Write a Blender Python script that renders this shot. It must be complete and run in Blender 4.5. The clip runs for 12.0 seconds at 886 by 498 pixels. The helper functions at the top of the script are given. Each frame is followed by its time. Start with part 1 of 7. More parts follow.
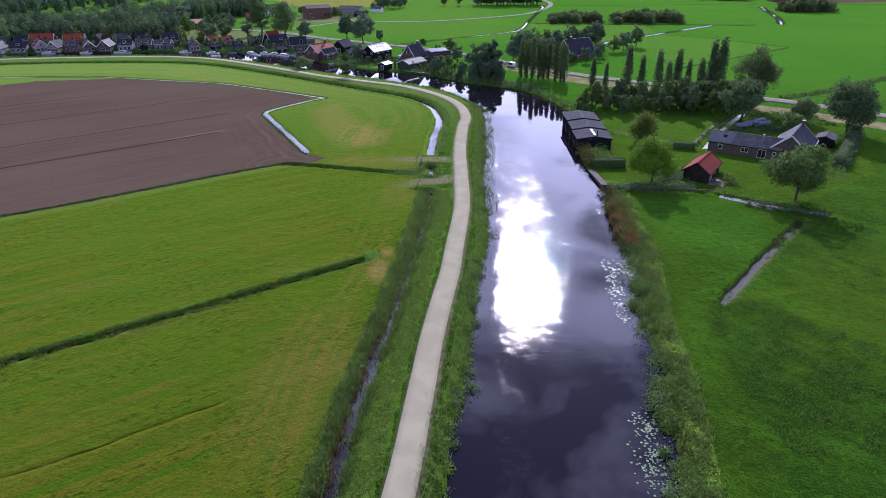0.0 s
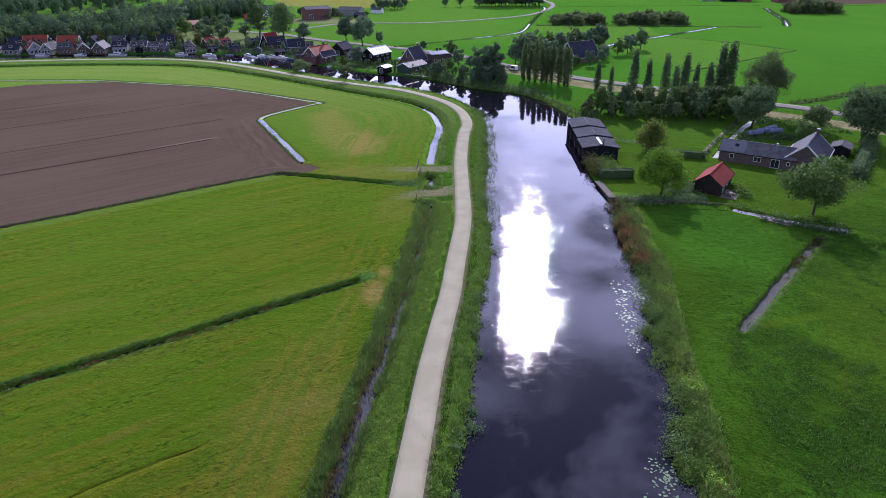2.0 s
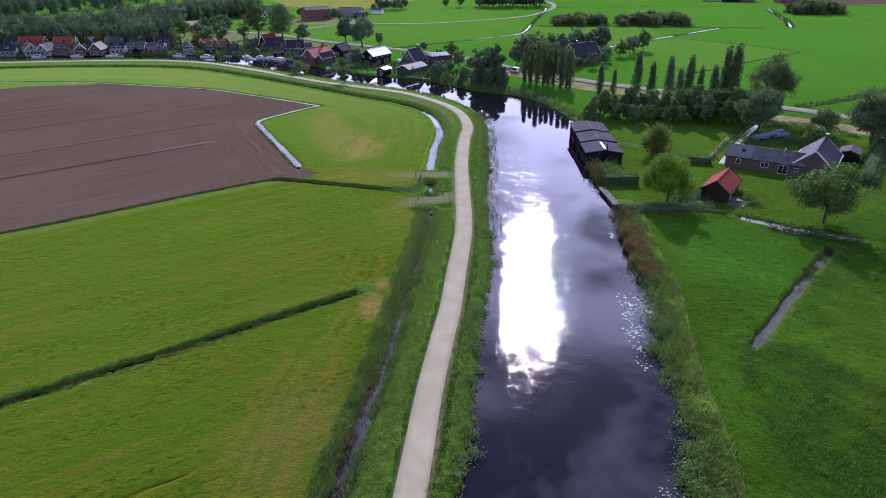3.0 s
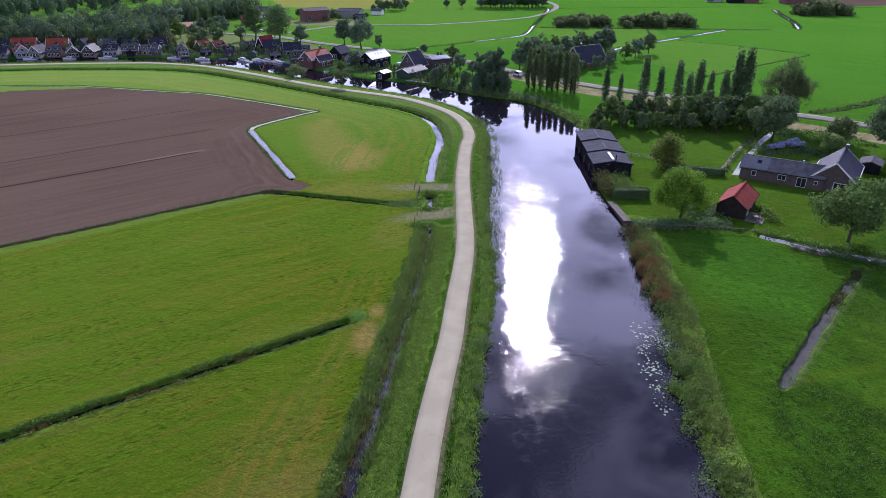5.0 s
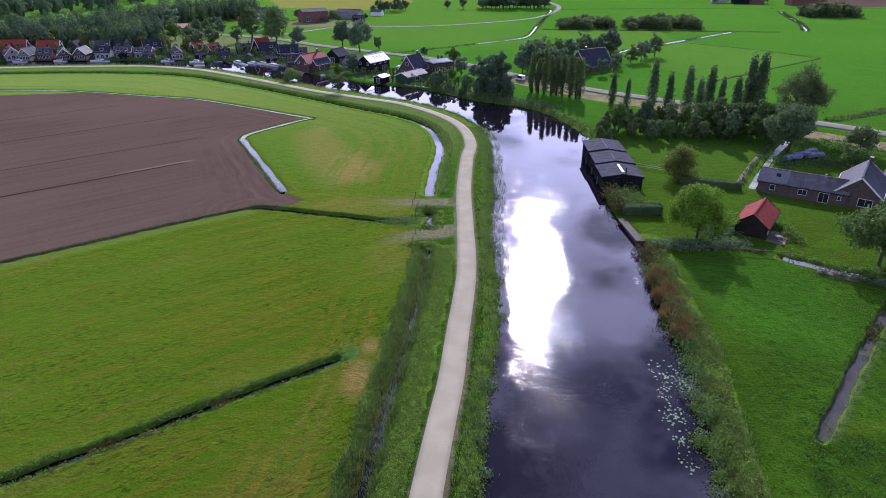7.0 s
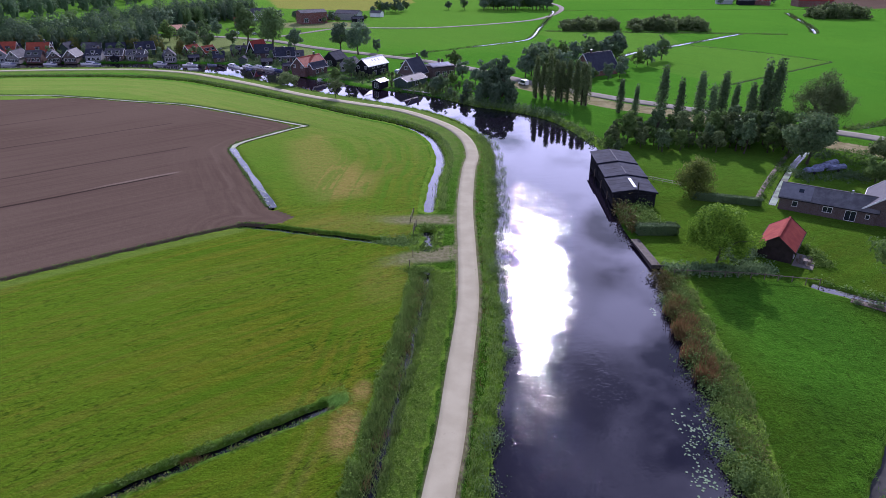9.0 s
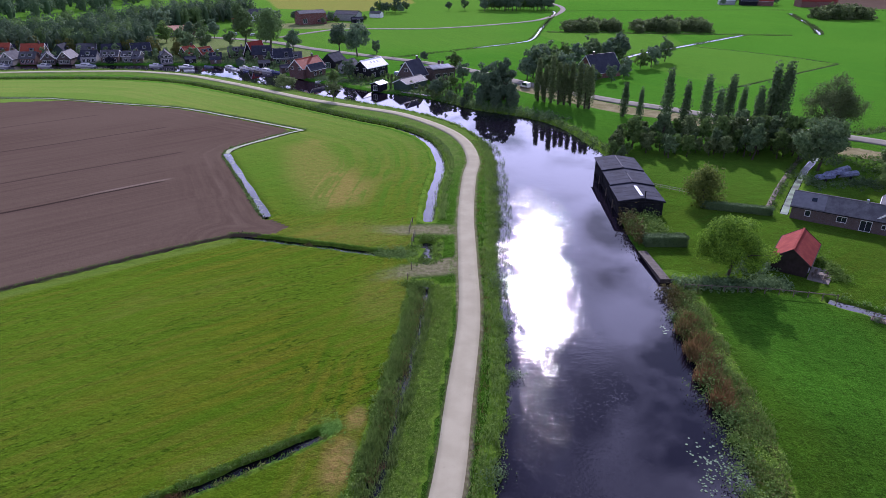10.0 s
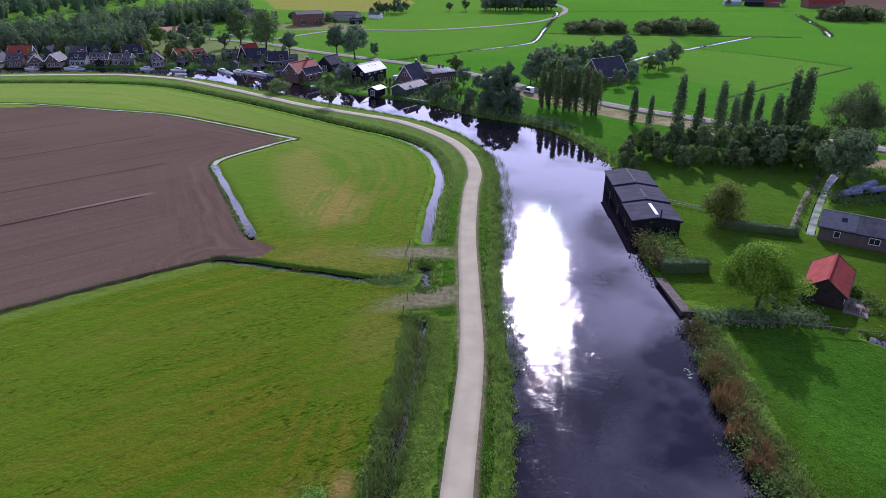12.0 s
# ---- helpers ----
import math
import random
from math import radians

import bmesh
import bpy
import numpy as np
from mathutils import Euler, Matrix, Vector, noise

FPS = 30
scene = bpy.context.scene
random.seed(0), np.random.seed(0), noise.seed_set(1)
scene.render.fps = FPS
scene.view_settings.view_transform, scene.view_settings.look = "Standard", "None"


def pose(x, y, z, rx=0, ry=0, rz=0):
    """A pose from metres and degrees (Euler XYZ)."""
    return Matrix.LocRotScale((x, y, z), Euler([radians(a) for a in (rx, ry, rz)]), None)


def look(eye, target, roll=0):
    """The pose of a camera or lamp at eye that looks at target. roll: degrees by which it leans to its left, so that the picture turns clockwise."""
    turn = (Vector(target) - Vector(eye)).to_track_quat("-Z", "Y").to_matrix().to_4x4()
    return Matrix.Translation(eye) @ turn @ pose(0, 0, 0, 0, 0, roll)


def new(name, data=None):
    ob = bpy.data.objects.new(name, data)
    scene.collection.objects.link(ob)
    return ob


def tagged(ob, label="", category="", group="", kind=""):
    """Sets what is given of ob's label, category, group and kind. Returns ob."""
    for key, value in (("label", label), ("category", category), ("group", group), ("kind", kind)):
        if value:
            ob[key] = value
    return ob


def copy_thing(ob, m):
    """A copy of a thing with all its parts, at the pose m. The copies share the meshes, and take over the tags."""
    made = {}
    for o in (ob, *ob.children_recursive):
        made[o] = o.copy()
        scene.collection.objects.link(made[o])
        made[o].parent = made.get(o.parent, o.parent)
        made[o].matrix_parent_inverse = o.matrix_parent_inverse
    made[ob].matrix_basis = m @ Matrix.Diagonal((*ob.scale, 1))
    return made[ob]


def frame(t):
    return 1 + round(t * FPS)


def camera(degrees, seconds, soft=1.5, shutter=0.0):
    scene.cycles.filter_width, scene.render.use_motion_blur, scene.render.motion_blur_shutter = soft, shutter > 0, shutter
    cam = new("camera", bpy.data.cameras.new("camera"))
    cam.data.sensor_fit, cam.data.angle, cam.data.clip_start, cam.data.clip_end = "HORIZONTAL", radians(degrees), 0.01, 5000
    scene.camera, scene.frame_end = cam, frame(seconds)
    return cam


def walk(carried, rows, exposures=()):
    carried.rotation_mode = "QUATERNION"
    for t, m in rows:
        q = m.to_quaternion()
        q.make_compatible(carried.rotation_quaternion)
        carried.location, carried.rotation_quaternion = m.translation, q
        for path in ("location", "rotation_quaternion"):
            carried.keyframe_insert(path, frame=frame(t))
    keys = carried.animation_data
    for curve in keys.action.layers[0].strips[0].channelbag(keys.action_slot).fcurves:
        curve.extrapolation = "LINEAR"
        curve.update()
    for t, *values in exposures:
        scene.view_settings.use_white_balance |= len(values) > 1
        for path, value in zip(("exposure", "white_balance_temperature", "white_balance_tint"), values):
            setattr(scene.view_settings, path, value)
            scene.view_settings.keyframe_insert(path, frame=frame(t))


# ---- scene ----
EXPO = 0.32
cam = camera(70.0, 12.0, soft=0.75)
# seconds, place of the drone in metres, yaw, pitch, roll in degrees
ROWS = [
    (0, 0.08, 0.06, 47.83, 0.05, -25.42, -0.39),
    (1, 0.16, 3.41, 48.0, 0.09, -25.42, -0.36),
    (2, 0.24, 6.99, 48.14, 0.13, -25.43, -0.34),
    (3, 0.31, 10.81, 48.27, 0.17, -25.43, -0.32),
    (4, 0.38, 14.84, 48.38, 0.21, -25.44, -0.29),
    (5, 0.45, 19.07, 48.46, 0.25, -25.45, -0.27),
    (6, 0.51, 23.48, 48.53, 0.28, -25.45, -0.25),
    (7, 0.57, 28.06, 48.58, 0.31, -25.46, -0.22),
    (8, 0.63, 32.79, 48.6, 0.35, -25.46, -0.2),
    (9, 0.69, 37.65, 48.61, 0.38, -25.47, -0.17),
    (10, 0.75, 42.63, 48.6, 0.41, -25.47, -0.15),
    (11, 0.8, 47.72, 48.56, 0.43, -25.48, -0.13),
    (12, 0.85, 52.89, 48.51, 0.46, -25.49, -0.1),
]
walk(cam, [(t, pose(x, y, z, 0, 0, yaw) @ pose(0, 0, 0, 90 + pitch, 0, 0) @ pose(0, 0, 0, 0, 0, roll))
           for t, x, y, z, yaw, pitch, roll in ROWS], [(0, EXPO + 0.02, 5590, 30), (6, EXPO + 0.07, 5620, 33), (12, EXPO + 0.04, 5600, 36)])

# ---- world and sun ----
SUN_AZ, SUN_EL = 8.8, 28.5
world = bpy.data.worlds.new("sky")
scene.world = world
world.use_nodes = True
wn, wl = world.node_tree.nodes, world.node_tree.links
sky = wn.new("ShaderNodeTexSky")
sky.sky_type, sky.sun_disc = "NISHITA", False
sky.sun_elevation, sky.sun_rotation = radians(SUN_EL), radians(SUN_AZ)
coord = wn.new("ShaderNodeTexCoord")
split = wn.new("ShaderNodeSeparateXYZ")
wl.new(coord.outputs["Generated"], split.inputs[0])
lift = wn.new("ShaderNodeMath")
lift.operation = "MAXIMUM"
lift.inputs[1].default_value = 0.12
wl.new(split.outputs[2], lift.inputs[0])
flat = wn.new("ShaderNodeVectorMath")
flat.operation = "DIVIDE"
join = wn.new("ShaderNodeCombineXYZ")
for k in range(3):
    wl.new(lift.outputs[0], join.inputs[k])
wl.new(coord.outputs["Generated"], flat.inputs[0])
wl.new(join.outputs[0], flat.inputs[1])
cloud = wn.new("ShaderNodeTexNoise")
cloud.inputs["Scale"].default_value, cloud.inputs["Detail"].default_value, cloud.inputs["Roughness"].default_value = 2.6, 7.0, 0.55
cloud.inputs["Distortion"].default_value = 0.4
wl.new(flat.outputs[0], cloud.inputs["Vector"])
cover = wn.new("ShaderNodeValToRGB")
cover.color_ramp.elements[0].position, cover.color_ramp.elements[1].position = 0.38, 0.58
thin = wn.new("ShaderNodeMath")
thin.operation = "MULTIPLY_ADD"
thin.inputs[1].default_value, thin.inputs[2].default_value = -0.34, 0.15
wl.new(split.outputs[2], thin.inputs[0])
gather = wn.new("ShaderNodeMath")
wl.new(cloud.outputs["Fac"], gather.inputs[0])
wl.new(thin.outputs[0], gather.inputs[1])
wl.new(gather.outputs[0], cover.inputs[0])
blend = wn.new("ShaderNodeMix")
blend.data_type = "RGBA"
wl.new(cover.outputs[0], blend.inputs["Factor"])
wl.new(sky.outputs[0], blend.inputs["A"])
toward = wn.new("ShaderNodeVectorMath")
toward.operation = "DOT_PRODUCT"
wl.new(coord.outputs["Generated"], toward.inputs[0])
toward.inputs[1].default_value = (math.sin(radians(SUN_AZ)) * math.cos(radians(SUN_EL)), math.cos(radians(SUN_AZ)) * math.cos(radians(SUN_EL)), math.sin(radians(SUN_EL)))
ahead = wn.new("ShaderNodeMath")
ahead.operation = "MAXIMUM"
wl.new(toward.outputs["Value"], ahead.inputs[0])
glow = wn.new("ShaderNodeMath")
glow.operation = "POWER"
glow.inputs[1].default_value = 4.0
wl.new(ahead.outputs[0], glow.inputs[0])
lit = wn.new("ShaderNodeMath")
lit.operation = "MULTIPLY_ADD"
lit.inputs[1].default_value, lit.inputs[2].default_value = 20.0, 5.8
wl.new(glow.outputs[0], lit.inputs[0])
white = wn.new("ShaderNodeVectorMath")
white.operation = "SCALE"
white.inputs[0].default_value = (0.90, 0.94, 1.20)
wl.new(lit.outputs[0], white.inputs["Scale"])
wl.new(white.outputs[0], blend.inputs["B"])
sky.dust_density, sky.ozone_density = 0.3, 2.0
back = wn["Background"]
back.inputs["Strength"].default_value = 0.108
wl.new(blend.outputs["Result"], back.inputs["Color"])

lamp = bpy.data.lights.new("sun", "SUN")
lamp.energy, lamp.angle, lamp.color = 4.2, radians(0.53), (1.0, 0.95, 0.87)
sun = new("sun", lamp)
az, el = radians(SUN_AZ), radians(SUN_EL)
TO_SUN = Vector((math.sin(az) * math.cos(el), math.cos(az) * math.cos(el), math.sin(el)))
sun.matrix_world = look(TO_SUN * 200, (0, 0, 0))

# ---- materials ----


class Nodes:
    """A small hand for writing node trees."""

    def __init__(self, name):
        self.mat = bpy.data.materials.new(name)
        self.mat.use_nodes = True
        self.tree = self.mat.node_tree
        self.bsdf = self.tree.nodes["Principled BSDF"]
        self.out = self.tree.nodes["Material Output"]
        geo = self.tree.nodes.new("ShaderNodeNewGeometry")
        self.place = geo.outputs["Position"]
        self.island = geo.outputs["Random Per Island"]
        self.normal = geo.outputs["Normal"]

    def add(self, kind):
        return self.tree.nodes.new(kind)

    def put(self, value, socket):
        if isinstance(value, bpy.types.NodeSocket):
            self.tree.links.new(value, socket)
        elif isinstance(value, tuple) and len(value) == 3 and socket.type == "RGBA":
            socket.default_value = (*value, 1)
        else:
            socket.default_value = value

    def mapped(self, scale=(1, 1, 1), turn=0.0, move=(0, 0, 0)):
        m = self.add("ShaderNodeMapping")
        m.vector_type = "TEXTURE"
        self.put(self.place, m.inputs["Vector"])
        m.inputs["Location"].default_value = move
        m.inputs["Rotation"].default_value = (0, 0, radians(turn))
        m.inputs["Scale"].default_value = tuple(1 / v for v in scale)
        return m.outputs[0]

    def local(self, scale=(1, 1, 1)):
        c = self.add("ShaderNodeTexCoord")
        m = self.add("ShaderNodeMapping")
        self.put(c.outputs["Object"], m.inputs["Vector"])
        m.inputs["Scale"].default_value = scale
        return m.outputs[0]

    def noise(self, scale, vector=None, detail=3.0, rough=0.55, twist=0.0):
        n = self.add("ShaderNodeTexNoise")
        self.put(vector or self.place, n.inputs["Vector"])
        n.inputs["Scale"].default_value, n.inputs["Detail"].default_value = scale, detail
        n.inputs["Roughness"].default_value, n.inputs["Distortion"].default_value = rough, twist
        return n.outputs["Fac"]

    def steps(self, value, low, high):
        """Smooth 0..1 between low and high."""
        n = self.add("ShaderNodeMapRange")
        n.interpolation_type = "SMOOTHSTEP"
        self.put(value, n.inputs["Value"])
        n.inputs["From Min"].default_value, n.inputs["From Max"].default_value = low, high
        return n.outputs["Result"]

    def math(self, kind, a, b=0.0, c=0.0):
        n = self.add("ShaderNodeMath")
        n.operation = kind
        for k, v in enumerate((a, b, c)):
            self.put(v, n.inputs[k])
        return n.outputs[0]

    def mix(self, factor, a, b, kind="MIX"):
        n = self.add("ShaderNodeMix")
        n.data_type, n.blend_type = "RGBA", kind
        self.put(factor, n.inputs["Factor"])
        self.put(a, n.inputs["A"])
        self.put(b, n.inputs["B"])
        return n.outputs["Result"]

    def attribute(self, name):
        n = self.add("ShaderNodeAttribute")
        n.attribute_name = name
        s = self.add("ShaderNodeSeparateColor")
        self.put(n.outputs["Color"], s.inputs[0])
        return [*s.outputs, n.outputs["Alpha"]]

    def object_random(self):
        return self.add("ShaderNodeObjectInfo").outputs["Random"]

    def bump(self, height, strength=0.5, distance=0.1):
        b = self.add("ShaderNodeBump")
        b.inputs["Strength"].default_value, b.inputs["Distance"].default_value = strength, distance
        self.put(height, b.inputs["Height"])
        self.put(b.outputs[0], self.bsdf.inputs["Normal"])

    def done(self, colour, rough=0.8, metal=0.0, specular=0.3):
        self.put(colour, self.bsdf.inputs["Base Color"])
        self.put(rough, self.bsdf.inputs["Roughness"])
        self.bsdf.inputs["Metallic"].default_value = metal
        self.bsdf.inputs["Specular IOR Level"].default_value = specular
        return self.mat


def plain(name, colour, rough=0.7, metal=0.0, vary=0.25, scale=1.5, specular=0.35, grain=12.0):
    """Paint, wood, metal or plaster with stains at two scales."""
    n = Nodes(name)
    dark = tuple(v * (1 - vary) for v in colour)
    light = tuple(min(1.0, v * (1 + vary * 0.6)) for v in colour)
    c = n.mix(n.steps(n.noise(scale), 0.3, 0.7), dark, light)
    c = n.mix(n.math("MULTIPLY", n.steps(n.noise(grain, detail=4), 0.4, 0.75), 0.35), c, tuple(v * 0.7 for v in colour))
    n.bump(n.noise(grain), 0.25, 0.02)
    return n.done(c, rough, metal, specular)


def leaf_material(name, dark, light, glow=0.38, tint=(0.2, 0.19, 0.03), tint_share=0.0):
    n = Nodes(name)
    c = n.mix(n.island, dark, light)
    if tint_share:
        c = n.mix(n.math("MULTIPLY", n.steps(n.noise(0.35), 1 - tint_share - 0.2, 1 - tint_share + 0.2), 0.8), c, tint)
    shade = n.math("ADD", n.math("MULTIPLY", n.object_random(), 0.5), 0.75)
    s = n.add("ShaderNodeVectorMath")
    s.operation = "SCALE"
    n.put(c, s.inputs[0])
    n.put(shade, s.inputs["Scale"])
    n.done(s.outputs[0], 0.75, 0.0, 0.05)
    through_leaf = n.add("ShaderNodeBsdfTranslucent")
    n.put(s.outputs[0], through_leaf.inputs["Color"])
    both = n.add("ShaderNodeMixShader")
    both.inputs[0].default_value = glow
    n.put(n.bsdf.outputs[0], both.inputs[1])
    n.put(through_leaf.outputs[0], both.inputs[2])
    n.put(both.outputs[0], n.out.inputs["Surface"])
    return n.mat


def ground_material():
    n = Nodes("polder_ground")
    soil_m, mown_m, weed_m, track_m = n.attribute("cover")
    dry_m, far_m, edge_m, olive_m = n.attribute("wear_far")
    fine = n.noise(2.6, detail=6, rough=0.7)
    tuft = n.noise(0.55, detail=4, rough=0.6)
    wide = n.noise(0.03, detail=3)
    # lush pasture
    lush = n.mix(n.steps(tuft, 0.35, 0.65), (0.006, 0.026, 0.003), (0.013, 0.046, 0.003))
    lush = n.mix(n.steps(wide, 0.35, 0.7), lush, (0.016, 0.047, 0.003))
    lush = n.mix(n.math("MULTIPLY", n.steps(fine, 0.48, 0.62), 0.8), lush, (0.007, 0.028, 0.004))
    patchy = n.noise(0.13, n.mapped((1.0, 0.6, 1.0), 50), detail=4)
    lush = n.mix(n.math("MULTIPLY", n.steps(patchy, 0.45, 0.65), 0.8), lush, (0.028, 0.084, 0.005))
    lush = n.mix(n.math("MULTIPLY", n.steps(n.noise(1.1, n.mapped((1.0, 0.5, 1.0), 25), detail=4, rough=0.7), 0.52, 0.64), 0.75), lush, (0.009, 0.032, 0.003))
    lush = n.mix(n.math("MULTIPLY", n.steps(n.noise(0.9, n.mapped((0.6, 1.0, 1.0), 40, (7, 3, 0)), detail=4, rough=0.7), 0.54, 0.66), 0.5), lush, (0.036, 0.106, 0.009))
    rows_far = n.noise(0.25, n.mapped((1.0, 0.06, 1.0), 32), detail=2)
    # far fields painted brighter, for haze and sun sheen at a low angle
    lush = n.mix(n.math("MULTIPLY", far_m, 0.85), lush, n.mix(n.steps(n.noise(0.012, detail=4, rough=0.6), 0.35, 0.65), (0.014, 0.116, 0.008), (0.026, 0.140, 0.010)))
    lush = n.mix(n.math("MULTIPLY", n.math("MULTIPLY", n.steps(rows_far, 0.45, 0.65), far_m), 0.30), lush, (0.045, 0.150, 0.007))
    pock = n.math("MULTIPLY", n.steps(n.noise(1.2, n.mapped((1.0, 0.7, 1.0), 20), detail=4, rough=0.65), 0.54, 0.61), n.math("MULTIPLY_ADD", far_m, -0.8, 0.8))
    lush = n.mix(pock, lush, (0.006, 0.022, 0.003))
    # mown meadow with swaths
    swath = n.noise(0.42, n.mapped((0.045, 1.0, 1.0), 35), detail=3, rough=0.6)
    lay_d, lay_m, lay_pale, _ = n.attribute("lay")
    ring = n.add("ShaderNodeCombineXYZ")
    n.put(n.math("MULTIPLY", lay_d, 50.0), ring.inputs[0])
    n.put(n.math("MULTIPLY", n.noise(0.05, detail=3, rough=0.6), 6.0), ring.inputs[1])
    turned = n.noise(0.5, ring.outputs[0], detail=4, rough=0.65)
    swath = n.math("ADD", n.math("MULTIPLY", swath, n.math("SUBTRACT", 1.0, lay_m)), n.math("MULTIPLY", turned, lay_m))
    short = n.noise(2.4, n.mapped((0.55, 1.0, 1.0), 30), detail=5, rough=0.75)
    mown = n.mix(n.steps(swath, 0.42, 0.59), (0.044, 0.091, 0.002), (0.095, 0.098, 0.006))
    mown = n.mix(n.steps(wide, 0.38, 0.62), mown, (0.060, 0.106, 0.004))
    mown = n.mix(n.math("MULTIPLY", n.steps(short, 0.47, 0.62), 0.45), mown, (0.030, 0.050, 0.002))
    # dark specks in rows: stubble with its short shadows painted in
    speck_shade = n.math("MULTIPLY", n.steps(n.noise(2.1, n.mapped((0.42, 1.0, 1.0), 33), detail=3, rough=0.6), 0.54, 0.59), n.steps(n.noise(0.16, n.mapped((0.35, 1.0, 1.0), 33, (5, 2, 0)), detail=2), 0.42, 0.60))
    mown = n.mix(n.math("MULTIPLY", speck_shade, 0.9), mown, (0.018, 0.036, 0.002))
    lines = n.noise(0.75, n.mapped((0.10, 1.0, 1.0), 35), detail=4, rough=0.65)
    mown = n.mix(n.math("MULTIPLY", n.steps(lines, 0.48, 0.62), 0.40), mown, (0.104, 0.082, 0.012))
    mown = n.mix(lay_pale, mown, (0.110, 0.160, 0.035))
    straw = n.math("MULTIPLY", n.steps(n.noise(0.09, n.mapped((0.3, 1.0, 1.0), 35), detail=4), 0.56, 0.75), 0.6)
    mown = n.mix(straw, mown, (0.150, 0.098, 0.030))
    crumb = n.steps(n.noise(5.5, n.mapped((0.7, 1.0, 1.0), 32), detail=3, rough=0.8), 0.36, 0.64)
    mown = n.mix(1.0, mown, n.mix(crumb, (0.70, 0.70, 0.68), (1.20, 1.18, 1.10)), "MULTIPLY")
    lush = n.mix(1.0, lush, n.mix(crumb, (0.60, 0.60, 0.60), (1.36, 1.36, 1.25)), "MULTIPLY")
    # ploughed earth: drilled rows, a turned headland and wheel ruts
    drill = n.noise(0.9, n.mapped((0.02, 1.0, 1.0), 37.5), detail=3)
    rows_e = n.math("ADD", n.math("MULTIPLY", drill, n.math("SUBTRACT", 1.0, lay_m)), n.math("MULTIPLY", n.noise(0.7, ring.outputs[0], detail=4, rough=0.6), lay_m))
    soil = n.mix(n.steps(rows_e, 0.32, 0.68), (0.088, 0.061, 0.043), (0.108, 0.077, 0.054))
    soil = n.mix(n.math("MULTIPLY", n.steps(n.noise(0.022, n.mapped((0.5, 1.0, 1.0), 37.5), detail=4, rough=0.6), 0.38, 0.66), 0.8), soil, (0.118, 0.086, 0.060))
    soil = n.mix(n.math("MULTIPLY", n.math("MULTIPLY", n.steps(n.noise(0.22, ring.outputs[0], detail=3), 0.50, 0.72), lay_m), 0.5), soil, (0.150, 0.112, 0.080))
    soil = n.mix(n.math("MULTIPLY", n.steps(fine, 0.5, 0.75), 0.25), soil, (0.055, 0.038, 0.030))
    across = n.add("ShaderNodeSeparateXYZ")
    n.put(n.mapped((1, 1, 1), 37.5), across.inputs[0])
    sway = n.math("MULTIPLY", n.math("SUBTRACT", n.noise(0.05, detail=2), 0.5), 1.2)
    for offset, stop, deep in ((183.0, 60.0, 0.85), (204.1, 71.0, 0.5), (233.4, 75.0, 0.45), (263.0, 62.0, 0.35)):
        off = n.math("SUBTRACT", n.math("ADD", across.outputs[1], sway), offset)
        line = n.math("MULTIPLY", n.steps(n.math("ABSOLUTE", off), 0.65, 0.25), n.steps(across.outputs[0], stop, stop - 3.0))
        soil = n.mix(n.math("MULTIPLY", line, deep), soil, (0.030, 0.021, 0.017))
        if deep > 0.8:
            pale_rut = n.math("MULTIPLY", n.math("MULTIPLY", n.steps(n.math("ABSOLUTE", n.math("SUBTRACT", off, 1.0)), 0.7, 0.3), n.steps(across.outputs[0], stop + 2, stop - 1.0)), n.steps(across.outputs[0], stop - 24, stop - 10.0))
            soil = n.mix(n.math("MULTIPLY", pale_rut, 0.6), soil, (0.21, 0.165, 0.125))
    # weedy verge
    weed = n.mix(n.steps(tuft, 0.35, 0.65), (0.054, 0.112, 0.010), (0.100, 0.172, 0.018))
    weed = n.mix(n.math("MULTIPLY", n.steps(fine, 0.5, 0.72), 0.6), weed, (0.014, 0.026, 0.006))
    bare = n.mix(n.steps(n.noise(1.2, detail=5), 0.35, 0.7), (0.115, 0.090, 0.058), (0.200, 0.162, 0.115))
    # the far meadow is painted paler too, for the same sheen and haze
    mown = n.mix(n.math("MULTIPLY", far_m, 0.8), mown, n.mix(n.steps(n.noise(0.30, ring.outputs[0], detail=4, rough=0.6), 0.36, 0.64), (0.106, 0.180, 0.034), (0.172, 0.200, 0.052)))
    torn = n.math("MULTIPLY_ADD", n.steps(n.noise(1.1, detail=5, rough=0.7), 0.38, 0.60), 0.5, 0.5)
    mown = n.mix(n.math("MULTIPLY", n.math("MULTIPLY", dry_m, torn), n.steps(n.noise(0.34, ring.outputs[0], detail=5, rough=0.65), 0.10, 0.46)), mown, (0.215, 0.136, 0.046))
    arcs = n.math("MULTIPLY", n.math("MULTIPLY", n.steps(n.noise(0.42, ring.outputs[0], detail=4, rough=0.6), 0.48, 0.58), lay_m), n.math("MULTIPLY", n.steps(far_m, 0.02, 0.15), n.steps(far_m, 0.75, 0.4)))
    mown = n.mix(n.math("MULTIPLY", arcs, 0.6), mown, (0.042, 0.112, 0.008))
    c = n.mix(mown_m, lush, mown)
    rank = n.mix(n.steps(n.noise(0.35, detail=4, rough=0.65), 0.35, 0.65), (0.060, 0.098, 0.022), (0.105, 0.115, 0.040))
    c = n.mix(n.math("MULTIPLY", olive_m, 0.85), c, rank)
    ragged = n.math("MULTIPLY", n.math("SUBTRACT", n.noise(0.9, detail=4), 0.5), 0.7)
    c = n.mix(n.steps(n.math("ADD", weed_m, ragged), 0.35, 0.65), c, weed)
    c = n.mix(n.steps(n.math("ADD", soil_m, n.math("MULTIPLY", ragged, 0.5)), 0.4, 0.6), c, soil)
